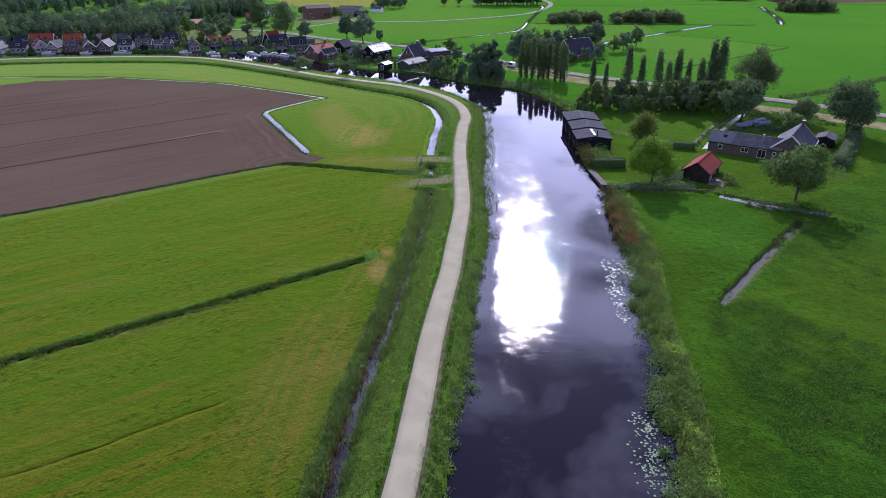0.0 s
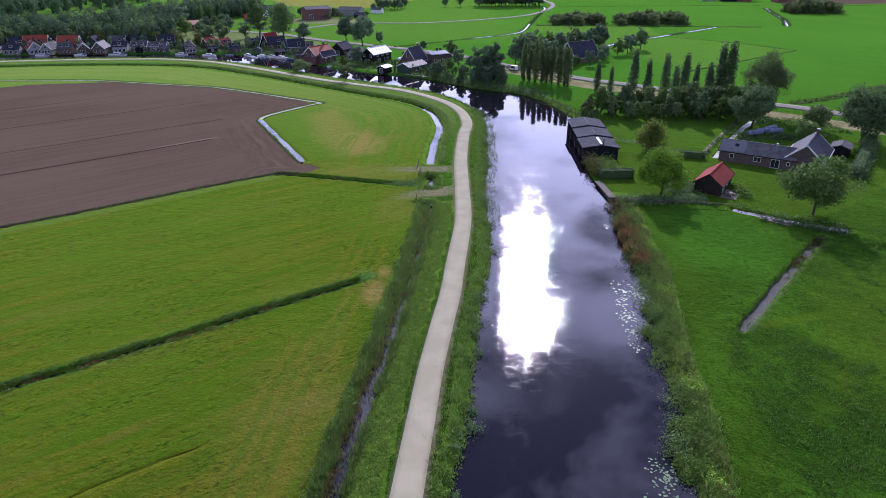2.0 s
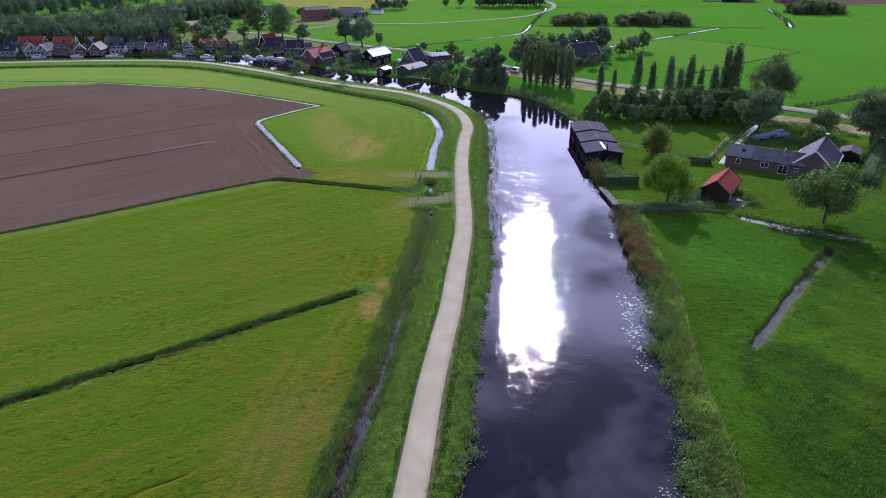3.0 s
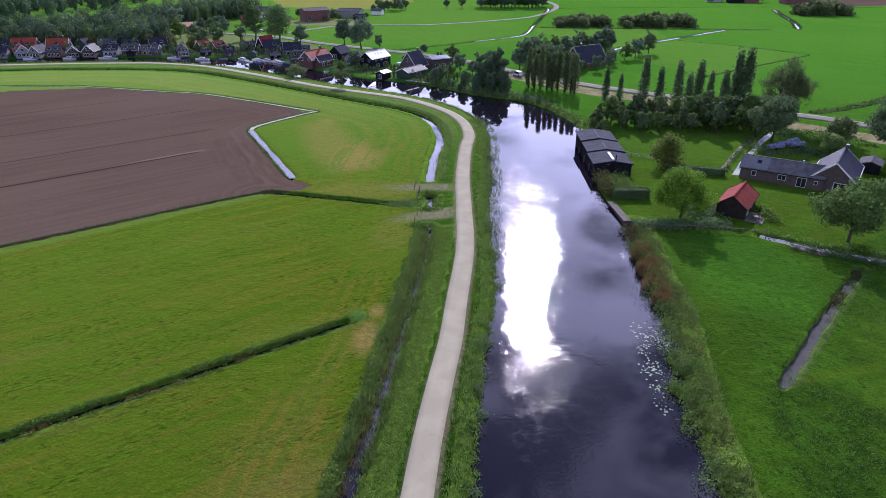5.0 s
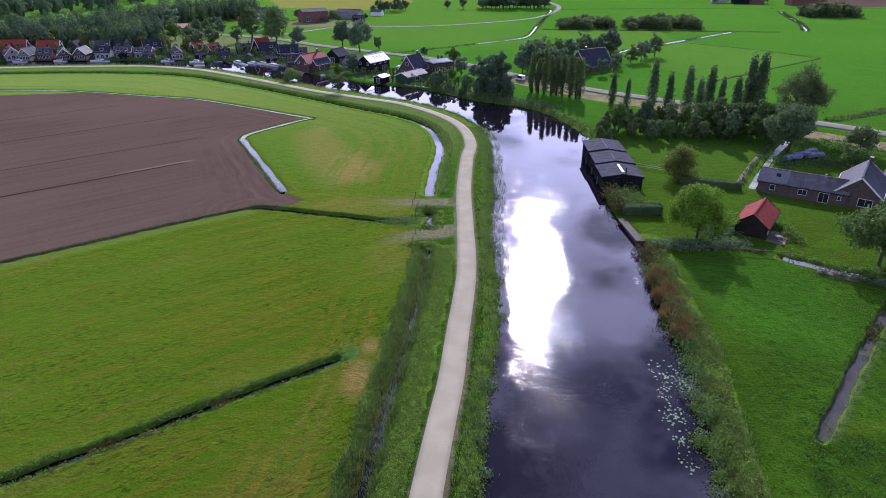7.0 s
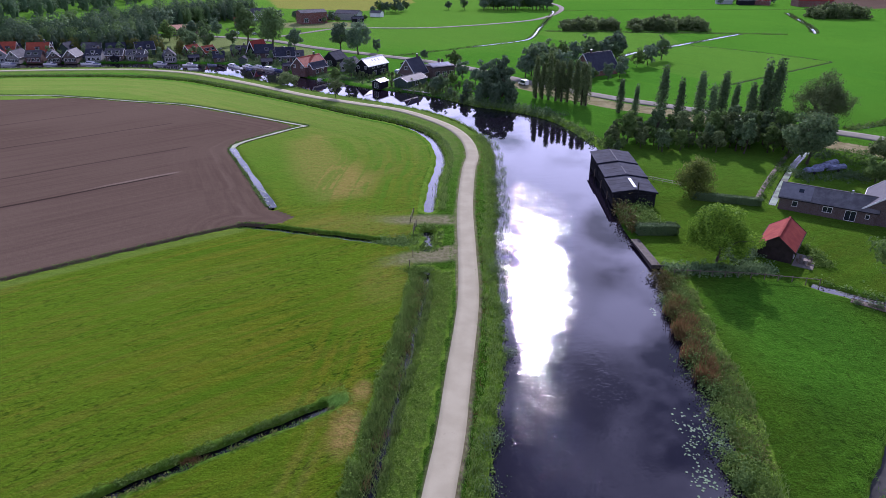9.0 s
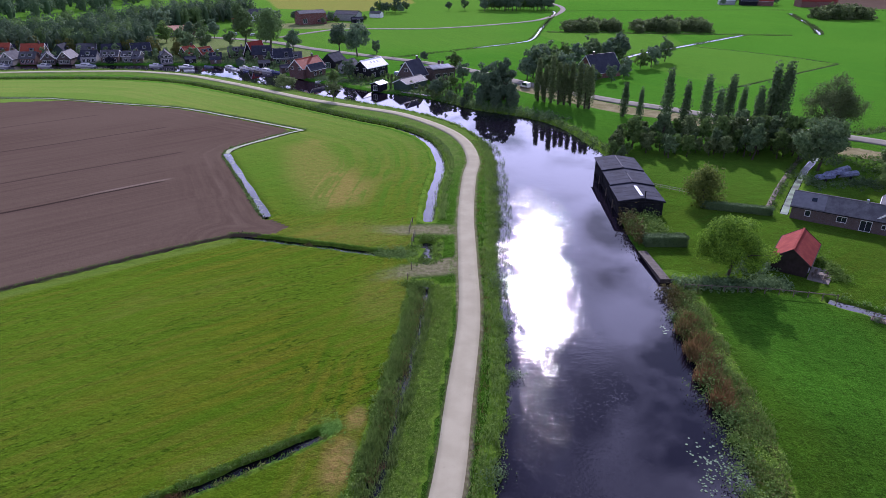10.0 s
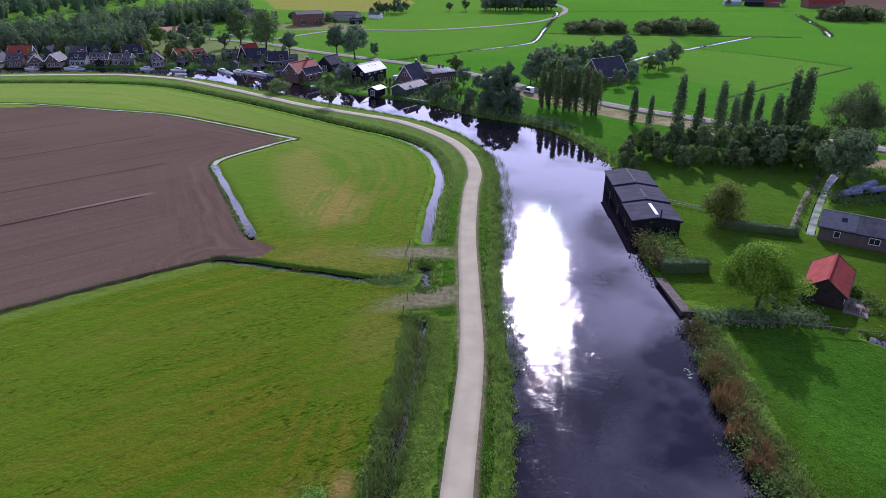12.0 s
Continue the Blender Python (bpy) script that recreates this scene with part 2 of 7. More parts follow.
    c = n.mix(n.steps(n.math("ADD", track_m, n.math("MULTIPLY", ragged, 0.45)), 0.15, 0.85), c, bare)
    earth = n.mix(n.steps(n.noise(0.3, detail=4), 0.35, 0.65), (0.17, 0.115, 0.080), (0.26, 0.19, 0.135))
    c = n.mix(n.steps(n.math("ADD", edge_m, n.math("MULTIPLY", ragged, 0.5)), 0.3, 0.7), c, earth)
    n.bump(n.math("MULTIPLY", n.math("ADD", n.math("MULTIPLY", fine, 0.6), tuft), n.math("MULTIPLY_ADD", soil_m, -0.75, 1.0)), 1.0, 0.3)
    n.put(n.math("MULTIPLY", n.math("SUBTRACT", 1.0, soil_m), 0.18), n.bsdf.inputs["Sheen Weight"])
    n.bsdf.inputs["Sheen Roughness"].default_value = 0.5
    n.bsdf.inputs["Sheen Tint"].default_value = (0.48, 0.95, 0.10, 1)
    return n.done(c, 0.95, 0.0, 0.0)


def water_material():
    """Still dark water; a breeze ruffles one reach of the canal in patches."""
    n = Nodes("canal_water")
    along = n.add("ShaderNodeSeparateXYZ")
    n.put(n.place, along.inputs[0])
    off = n.math("SUBTRACT", along.outputs[0], n.math("MULTIPLY_ADD", along.outputs[1], 0.083, -2.2))
    lee = n.math("MULTIPLY", n.steps(off, 20.0, 9.0), n.math("MAXIMUM", n.steps(off, 1.5, 3.5), n.steps(along.outputs[1], 115.0, 135.0)))
    band = n.math("MULTIPLY", n.steps(off, 10.5, 6.0), n.steps(off, 2.5, 4.5))
    reach = n.math("MULTIPLY", n.math("MULTIPLY", lee, n.steps(along.outputs[1], 58.0, 86.0)), n.steps(along.outputs[1], 205.0, 145.0))
    patch = n.math("MULTIPLY", n.steps(n.noise(0.07, n.mapped((1.0, 0.6, 1.0), 8, (3, 9, 0)), detail=5, rough=0.6, twist=0.6), 0.34, 0.58), reach)
    gust = n.steps(n.noise(0.45, n.mapped((1.0, 0.7, 1.0), 15), detail=4, rough=0.65), 0.34, 0.66)
    patch = n.math("ADD", n.math("MULTIPLY", patch, 0.55), n.math("MULTIPLY", gust, n.math("MULTIPLY_ADD", patch, 0.45, n.math("MULTIPLY", lee, 0.012))))
    ripple = n.noise(1.9, n.mapped((1.0, 1.4, 1.0), 12), detail=2.0, rough=0.6)
    glitter = n.noise(3.6, detail=1.0, rough=0.5)
    wisp = n.math("MULTIPLY", n.steps(n.noise(0.16, n.mapped((1.4, 0.6, 1.0), 10), detail=4, rough=0.6), 0.40, 0.60), n.steps(n.noise(2.8, detail=2, rough=0.6), 0.56, 0.72))
    swell = n.noise(0.55, n.mapped((1.0, 1.4, 1.0), 20), detail=2)
    height = n.math("ADD", n.math("MULTIPLY", n.math("ADD", ripple, n.math("MULTIPLY", glitter, 0.75)), n.math("ADD", n.math("MULTIPLY", patch, 0.42), 0.004)), n.math("MULTIPLY", swell, n.math("ADD", n.math("MULTIPLY", patch, 0.10), 0.014)))
    height = n.math("ADD", height, n.math("MULTIPLY", n.math("MULTIPLY", wisp, n.math("MULTIPLY", n.math("MULTIPLY", lee, n.steps(along.outputs[1], 62.0, 100.0)), n.steps(along.outputs[1], 215.0, 150.0))), 0.30))
    cell = n.add("ShaderNodeTexVoronoi")
    cell.feature = "F1"
    n.put(n.mapped((1.0, 0.8, 1.0), 12), cell.inputs["Vector"])
    cell.inputs["Scale"].default_value = 4.2
    dimple = n.math("MAXIMUM", n.math("SUBTRACT", 0.16, n.math("MULTIPLY", cell.outputs["Distance"], cell.outputs["Distance"])), 0.0)
    lively = n.math("MULTIPLY", n.math("MULTIPLY", n.steps(n.noise(0.11, n.mapped((1.2, 0.6, 1.0), 10, (4, 1, 0)), detail=4, rough=0.65), 0.42, 0.56), n.steps(n.noise(0.9, detail=2), 0.36, 0.60)), n.math("MULTIPLY", n.math("MAXIMUM", band, n.math("MULTIPLY", reach, 0.8)), n.steps(along.outputs[1], 215.0, 150.0)))
    height = n.math("ADD", height, n.math("MULTIPLY", n.math("MULTIPLY", dimple, lively), 0.66))
    n.bump(height, 0.6, 0.085)
    n.bsdf.inputs["IOR"].default_value = 1.333
    rough = n.math("ADD", n.math("ADD", n.math("MULTIPLY", patch, 0.035), n.math("MULTIPLY", lively, 0.075)), 0.012)
    return n.done((0.008, 0.006, 0.011), rough, 0.0, 0.5)


def still_water_material():
    """Ditch water out of the wind, with a little duckweed."""
    n = Nodes("still_water")
    n.bump(n.noise(2.0, detail=3), 0.12, 0.03)
    n.bsdf.inputs["IOR"].default_value = 1.333
    weed = n.math("MULTIPLY", n.steps(n.noise(0.5, detail=5, rough=0.65), 0.52, 0.64), 0.7)
    return n.done(n.mix(weed, (0.016, 0.016, 0.014), (0.14, 0.17, 0.09)), n.math("MULTIPLY_ADD", weed, 0.5, 0.05), 0.0, 0.5)


def road_material(name, a, b):
    n = Nodes(name)
    c = n.mix(n.steps(n.noise(0.25, detail=4), 0.35, 0.65), a, b)
    c = n.mix(n.math("MULTIPLY", n.steps(n.noise(30, detail=3), 0.45, 0.7), 0.25), c, tuple(v * 0.75 for v in a))
    c = n.mix(n.math("MULTIPLY", n.steps(n.noise(1.3, detail=5), 0.62, 0.75), 0.3), c, tuple(v * 0.6 for v in a))
    n.bump(n.noise(25), 0.3, 0.02)
    return n.done(c, 0.95, 0.0, 0.06)


def roof_material(name, a, b, course=0.33, gloss=0.55):
    """Tiles in courses: the object's own y runs down the slope."""
    n = Nodes(name)
    c = n.mix(n.steps(n.noise(0.8, detail=4), 0.3, 0.7), a, b)
    c = n.mix(n.math("MULTIPLY", n.steps(n.noise(5.0, detail=3), 0.5, 0.7), 0.4), c, tuple(v * 0.6 for v in a))
    wave = n.add("ShaderNodeTexWave")
    wave.wave_type, wave.bands_direction = "BANDS", "X"
    n.put(n.local((1 / course * 0.16,) * 3), wave.inputs["Vector"])
    wave.inputs["Scale"].default_value = 2.0
    n.bump(wave.outputs["Fac"], 0.22, 0.04)
    return n.done(c, gloss, 0.0, 0.07)


def brick_material(name, a, b, mortar):
    n = Nodes(name)
    t = n.add("ShaderNodeTexBrick")
    sep = n.add("ShaderNodeSeparateXYZ")
    n.put(n.local((1, 1, 1)), sep.inputs[0])
    comb = n.add("ShaderNodeCombineXYZ")
    n.put(n.math("ADD", sep.outputs[0], sep.outputs[1]), comb.inputs[0])
    n.put(sep.outputs[2], comb.inputs[1])
    n.put(comb.outputs[0], t.inputs["Vector"])
    n.put(a, t.inputs["Color1"])
    n.put(b, t.inputs["Color2"])
    n.put(mortar, t.inputs["Mortar"])
    t.inputs["Scale"].default_value, t.inputs["Mortar Size"].default_value = 1.0, 0.008
    t.inputs["Brick Width"].default_value, t.inputs["Row Height"].default_value = 0.22, 0.065
    c = n.mix(n.math("MULTIPLY", n.steps(n.noise(1.2, detail=4), 0.4, 0.75), 0.4), t.outputs["Color"], tuple(v * 0.55 for v in a))
    n.bump(t.outputs["Fac"], 0.2, 0.01)
    return n.done(c, 0.85, 0.0, 0.2)


GROUND, WATER = ground_material(), water_material()
CONCRETE = road_material("pale_concrete", (0.330, 0.300, 0.196), (0.380, 0.346, 0.230))
ASPHALT = road_material("asphalt", (0.175, 0.162, 0.126), (0.22, 0.205, 0.16))
PAVING = road_material("pale_paving", (0.19, 0.165, 0.135), (0.26, 0.23, 0.19))
LEAF = leaf_material("leaf_green", (0.080, 0.145, 0.038), (0.155, 0.240, 0.060), 0.32)
LEAF_DARK = leaf_material("leaf_dark", (0.078, 0.134, 0.056), (0.150, 0.222, 0.088), 0.32)
# lifted and blued leaves: haze over distant trees is part of this colour
LEAF_FAR = leaf_material("leaf_far_haze", (0.080, 0.136, 0.076), (0.150, 0.214, 0.112), 0.32)
LEAF_WOOD = leaf_material("leaf_wood", (0.060, 0.112, 0.052), (0.094, 0.150, 0.066), 0.24)
LEAF_WOOD_MID = leaf_material("leaf_wood_mid", (0.092, 0.160, 0.052), (0.132, 0.206, 0.068), 0.26)
LEAF_OLIVE = leaf_material("leaf_olive", (0.105, 0.130, 0.032), (0.180, 0.190, 0.050), 0.32)
LEAF_LIME = leaf_material("leaf_lime", (0.062, 0.138, 0.014), (0.215, 0.360, 0.032), 0.30)
LEAF_WILLOW = leaf_material("leaf_willow", (0.130, 0.180, 0.038), (0.240, 0.295, 0.064), 0.4)
LEAF_GREY = leaf_material("leaf_grey", (0.092, 0.138, 0.048), (0.165, 0.215, 0.080), 0.35)
LEAF_RUST = leaf_material("leaf_rust", (0.065, 0.065, 0.020), (0.140, 0.115, 0.035), 0.28)
WEED = leaf_material("weed_leaf", (0.080, 0.150, 0.026), (0.165, 0.255, 0.050), 0.3, (0.13, 0.13, 0.03), 0.25)
NETTLE = leaf_material("nettle_leaf", (0.090, 0.170, 0.026), (0.180, 0.280, 0.052), 0.3, (0.16, 0.12, 0.05), 0.2)
VERGE = leaf_material("verge_leaf", (0.155, 0.270, 0.036), (0.290, 0.420, 0.075), 0.3, (0.20, 0.17, 0.06), 0.25)
SEDGE = leaf_material("sedge_blade", (0.098, 0.172, 0.036), (0.195, 0.285, 0.070), 0.35, (0.15, 0.14, 0.07), 0.3)
REED = leaf_material("reed_blade", (0.080, 0.080, 0.028), (0.180, 0.135, 0.055), 0.35, (0.19, 0.095, 0.042), 0.5)
GRASS = leaf_material("grass_blade", (0.070, 0.165, 0.018), (0.150, 0.290, 0.038), 0.4)
TUFT = leaf_material("tuft_blade", (0.030, 0.085, 0.010), (0.120, 0.210, 0.040), 0.4, (0.20, 0.19, 0.08), 0.25)
BARK = plain("bark", (0.075, 0.058, 0.042), 0.9, vary=0.4, scale=4)
TAR = plain("tarred_board", (0.016, 0.016, 0.019), 0.75, vary=0.4, scale=0.8, specular=0.1)
FELT = plain("roofing_felt", (0.036, 0.040, 0.056), 0.85, vary=0.3, scale=0.5, specular=0.06)
SKYLIGHT = plain("clear_sheet", (0.62, 0.66, 0.70), 0.25, vary=0.1)
RED_TILE = roof_material("red_tile", (0.20, 0.034, 0.026), (0.26, 0.050, 0.034), 0.3, 0.85)
ORANGE_TILE = roof_material("orange_tile", (0.26, 0.060, 0.034), (0.34, 0.085, 0.045), 0.3, 0.6)
PALE_ORANGE = roof_material("pale_orange_sheet", (0.42, 0.22, 0.14), (0.52, 0.29, 0.19), 0.3, 0.7)
GREY_TILE = roof_material("grey_tile", (0.075, 0.074, 0.080), (0.12, 0.117, 0.122), 0.3, 0.85)
WING_TILE = roof_material("weathered_pantile", (0.105, 0.10, 0.098), (0.17, 0.163, 0.158), 0.3, 0.85)
HUT_BOARD = plain("brown_black_board", (0.034, 0.026, 0.022), 0.8, vary=0.4, scale=0.8, specular=0.1)
BLUE_TILE = roof_material("glazed_tile", (0.030, 0.033, 0.048), (0.048, 0.050, 0.066), 0.3, 0.6)
WHITE_ROOF = plain("white_sheet_roof", (0.72, 0.72, 0.72), 0.45, vary=0.12)
BRICK = brick_material("brown_brick", (0.080, 0.052, 0.045), (0.115, 0.072, 0.058), (0.14, 0.13, 0.12))
# village bricks, darkened in the colour for fronts turned from the sun
VILLAGE_BRICK = brick_material("village_brick", (0.070, 0.048, 0.042), (0.10, 0.066, 0.055), (0.13, 0.12, 0.115))
VILLAGE_RED = brick_material("village_red_brick", (0.095, 0.042, 0.034), (0.13, 0.056, 0.044), (0.14, 0.125, 0.115))
RED_BRICK = brick_material("red_brick", (0.15, 0.050, 0.036), (0.20, 0.068, 0.045), (0.20, 0.18, 0.16))
# white village walls; the shade on their fronts is put into the colour
WALL_WHITE = plain("shaded_white_wall", (0.30, 0.30, 0.31), 0.7, vary=0.15)
WHITE = plain("white_paint", (0.76, 0.75, 0.72), 0.5, vary=0.12)
# cream walls, made this dark to carry their shade as well
CREAM = plain("shaded_cream_render", (0.20, 0.19, 0.18), 0.8, vary=0.15)
DECK = plain("dark_wet_timber", (0.062, 0.050, 0.042), 0.85, vary=0.35, scale=3)
TIMBER = plain("grey_timber", (0.16, 0.125, 0.09), 0.8, vary=0.35, scale=3)
GREEN_BOARD = plain("green_board", (0.035, 0.065, 0.045), 0.6, vary=0.25)
METAL = plain("zinc", (0.35, 0.36, 0.38), 0.4, 0.6, vary=0.15)
CAR_BLUE = plain("car_blue", (0.09, 0.12, 0.24), 0.3, 0.2, vary=0.05)
CAR_SILVER = plain("car_silver", (0.42, 0.44, 0.47), 0.3, 0.5, vary=0.05)
CAR_BLACK = plain("car_black", (0.02, 0.02, 0.024), 0.25, 0.1, vary=0.05)
RUBBER = plain("rubber", (0.018, 0.018, 0.018), 0.8)
TARP = plain("blue_tarpaulin", (0.21, 0.23, 0.32), 0.55, vary=0.45, scale=1.2, grain=3.0)
PAD = plain("lily_pad", (0.10, 0.17, 0.06), 0.22, vary=0.3, specular=0.7)


def glass_material():
    n = Nodes("window_glass")
    n.bsdf.inputs["IOR"].default_value = 1.5
    return n.done((0.02, 0.024, 0.03), 0.06, 0.0, 0.6)


GLASS = glass_material()

# ---- mesh helpers ----


def part(name, bm, material, parent=None, label=""):
    """Link a bmesh as one mesh object, under a thing or a part."""
    me = bpy.data.meshes.new(name)
    bm.normal_update()
    bm.to_mesh(me)
    bm.free()
    for m in material if isinstance(material, (list, tuple)) else (material,):
        me.materials.append(m)
    ob = new(name, me)
    ob.parent = parent
    if label:
        ob["label"] = label
    return ob


def soup(name, verts, faces, material, parent=None):
    """A mesh from arrays: verts (n, 3), faces (m, k)."""
    verts, faces = np.asarray(verts, np.float32), np.asarray(faces, np.int32)
    me = bpy.data.meshes.new(name)
    k = faces.shape[1]
    me.vertices.add(len(verts))
    me.vertices.foreach_set("co", verts.ravel())
    me.loops.add(faces.size)
    me.loops.foreach_set("vertex_index", faces.ravel())
    me.polygons.add(len(faces))
    me.polygons.foreach_set("loop_start", np.arange(0, faces.size, k, dtype=np.int32))
    me.update(calc_edges=True)
    me.materials.append(material)
    ob = new(name, me)
    ob.parent = parent
    return ob


def thing(name, label, category, m, group="", kind=""):
    ob = tagged(new(name), label, category, group, kind)
    ob.matrix_world = m
    return ob


def box(bm, size, at=(0, 0, 0), turn=0.0, bevel=0.0):
    made = bmesh.ops.create_cube(bm, size=1.0, matrix=Matrix.Translation(at) @ pose(0, 0, 0, 0, 0, turn) @ Matrix.Diagonal((*size, 1)))
    if bevel:
        edges = {e for v in made["verts"] for e in v.link_edges}
        bmesh.ops.bevel(bm, geom=list(edges), offset=bevel, segments=2, affect="EDGES")
    return bm


def boxed(size, at=(0, 0, 0), turn=0.0, bevel=0.0):
    return box(bmesh.new(), size, at, turn, bevel)


def tube(bm, a, b, ra, rb, sides=7):
    a, b = Vector(a), Vector(b)
    q = (b - a).to_track_quat("Z", "Y").to_matrix().to_4x4()
    m = Matrix.Translation((a + b) / 2) @ q
    bmesh.ops.create_cone(bm, cap_ends=True, segments=sides, radius1=ra, radius2=rb, depth=(b - a).length, matrix=m)
    return bm


def prism(bm, outline, y0, y1):
    """An outline in x, z drawn along y."""
    rows = [[bm.verts.new((x, y, z)) for x, z in outline] for y in (y0, y1)]
    n = len(outline)
    bm.faces.new(rows[0][::-1])
    bm.faces.new(rows[1])
    for k in range(n):
        bm.faces.new((rows[0][k], rows[0][(k + 1) % n], rows[1][(k + 1) % n], rows[1][k]))
    bmesh.ops.recalc_face_normals(bm, faces=bm.faces)
    return bm


def unit(v):
    return v / np.maximum(np.linalg.norm(v, axis=1), 1e-9)[:, None]


def spline(points, step=2.0):
    """A Catmull-Rom line through control points, sampled about every step metres."""
    p = np.array(points, float)
    p = np.vstack([2 * p[0] - p[1], p, 2 * p[-1] - p[-2]])
    out = []
    for k in range(1, len(p) - 2):
        n = max(2, int(np.linalg.norm(p[k + 1] - p[k]) / step))
        for t in np.arange(n) / n:
            out.append(0.5 * (2 * p[k] + (p[k + 1] - p[k - 1]) * t + (2 * p[k - 1] - 5 * p[k] + 4 * p[k + 1] - p[k + 2]) * t**2
                              + (3 * p[k] - p[k - 1] - 3 * p[k + 1] + p[k + 2]) * t**3))
    out.append(p[-2])
    return np.array(out)


def distance(px, py, line):
    """Distance from points to a polyline."""
    best = np.full(px.shape, 1e9)
    for (ax, ay), (bx, by) in zip(line[:-1], line[1:]):
        dx, dy = bx - ax, by - ay
        t = np.clip(((px - ax) * dx + (py - ay) * dy) / (dx * dx + dy * dy + 1e-9), 0, 1)
        np.minimum(best, np.hypot(px - ax - t * dx, py - ay - t * dy), out=best)
    return best


def near(px, py, line, reach):
    """Distance to a polyline where it is under reach, else reach."""
    out = np.full(px.shape, float(reach))
    lo, hi = line.min(0) - reach, line.max(0) + reach
    w = (px > lo[0]) & (px < hi[0]) & (py > lo[1]) & (py < hi[1])
    if w.any():
        out[w] = np.minimum(distance(px[w], py[w], line), reach)
    return out


def inside(px, py, poly):
    hit = np.zeros(px.shape, bool)
    for (ax, ay), (bx, by) in zip(poly, np.roll(poly, -1, 0)):
        cross = (ay > py) != (by > py)
        with np.errstate(divide="ignore", invalid="ignore"):
            hit ^= cross & (px < (bx - ax) * (py - ay) / (by - ay) + ax)
    return hit


def ramp(v, low, high):
    t = np.clip((v - low) / (high - low), 0, 1)
    return t * t * (3 - 2 * t)


# ---- the plan ----
WATER_Z = -0.6
ROAD = spline([(-75, -160), (-38, -80), (-13, 0), (-8.2, 22), (-4.45, 44.6), (-2.8, 60), (-1.55, 72.5), (0.0, 84), (1.15, 92), (2.1, 102), (3.95, 121), (4.25, 139), (4.5, 160), (5.9, 183),
               (7.3, 197), (5.2, 214), (-1.3, 229), (-14.5, 245.5), (-31, 256.3), (-48, 267.2), (-62, 278.5), (-84, 296.5), (-108, 314), (-128, 322), (-145, 324.6), (-190, 322), (-235, 314), (-330, 285)])
BANK_W = spline([(-8, 0), (-3.5, 25), (-0.2, 45), (0.9, 55), (2.5, 62), (3.6, 73), (4.6, 83), (6.3, 95), (7.9, 103), (8.7, 120), (9.2, 143), (10.8, 159),
                 (11.6, 175), (12.6, 197), (11.2, 213), (6.2, 229), (-4.5, 245), (-19, 257.6), (-38, 270.5), (-58, 285.5), (-80, 302.5), (-104, 318.5), (-145, 331.5), (-195, 329.5), (-240, 321), (-330, 292)])
BANK_E = spline([(8, 0), (17, 25), (23.3, 45), (25.8, 55), (28, 66.5), (29.6, 79), (33.2, 96), (34.4, 108), (35.6, 120), (36.6, 128), (37.2, 133)], 2)
QUAY = [(37.2, 133.3), (35.3, 133.2), (35.0, 143.6), (34.8, 150), (35.4, 159.5), (43.6, 160.6), (44.6, 189), (43, 195)]
BANK_N = spline([(43, 195), (41, 207), (35.5, 229), (28, 241.5), (19.5, 248.5), (11, 254), (2.5, 263), (-5, 271), (-13, 277), (-20, 280.5), (-30, 286.5), (-42, 296), (-56, 306), (-65, 315), (-78, 330), (-102, 342), (-146, 346), (-196, 345), (-240, 337), (-330, 310)])
CANAL = np.vstack([[(-70, -165), (-33, -80)], BANK_W, BANK_N[::-1], np.array(QUAY)[::-1], BANK_E[::-1], [(-16, -80), (-52, -165)]])
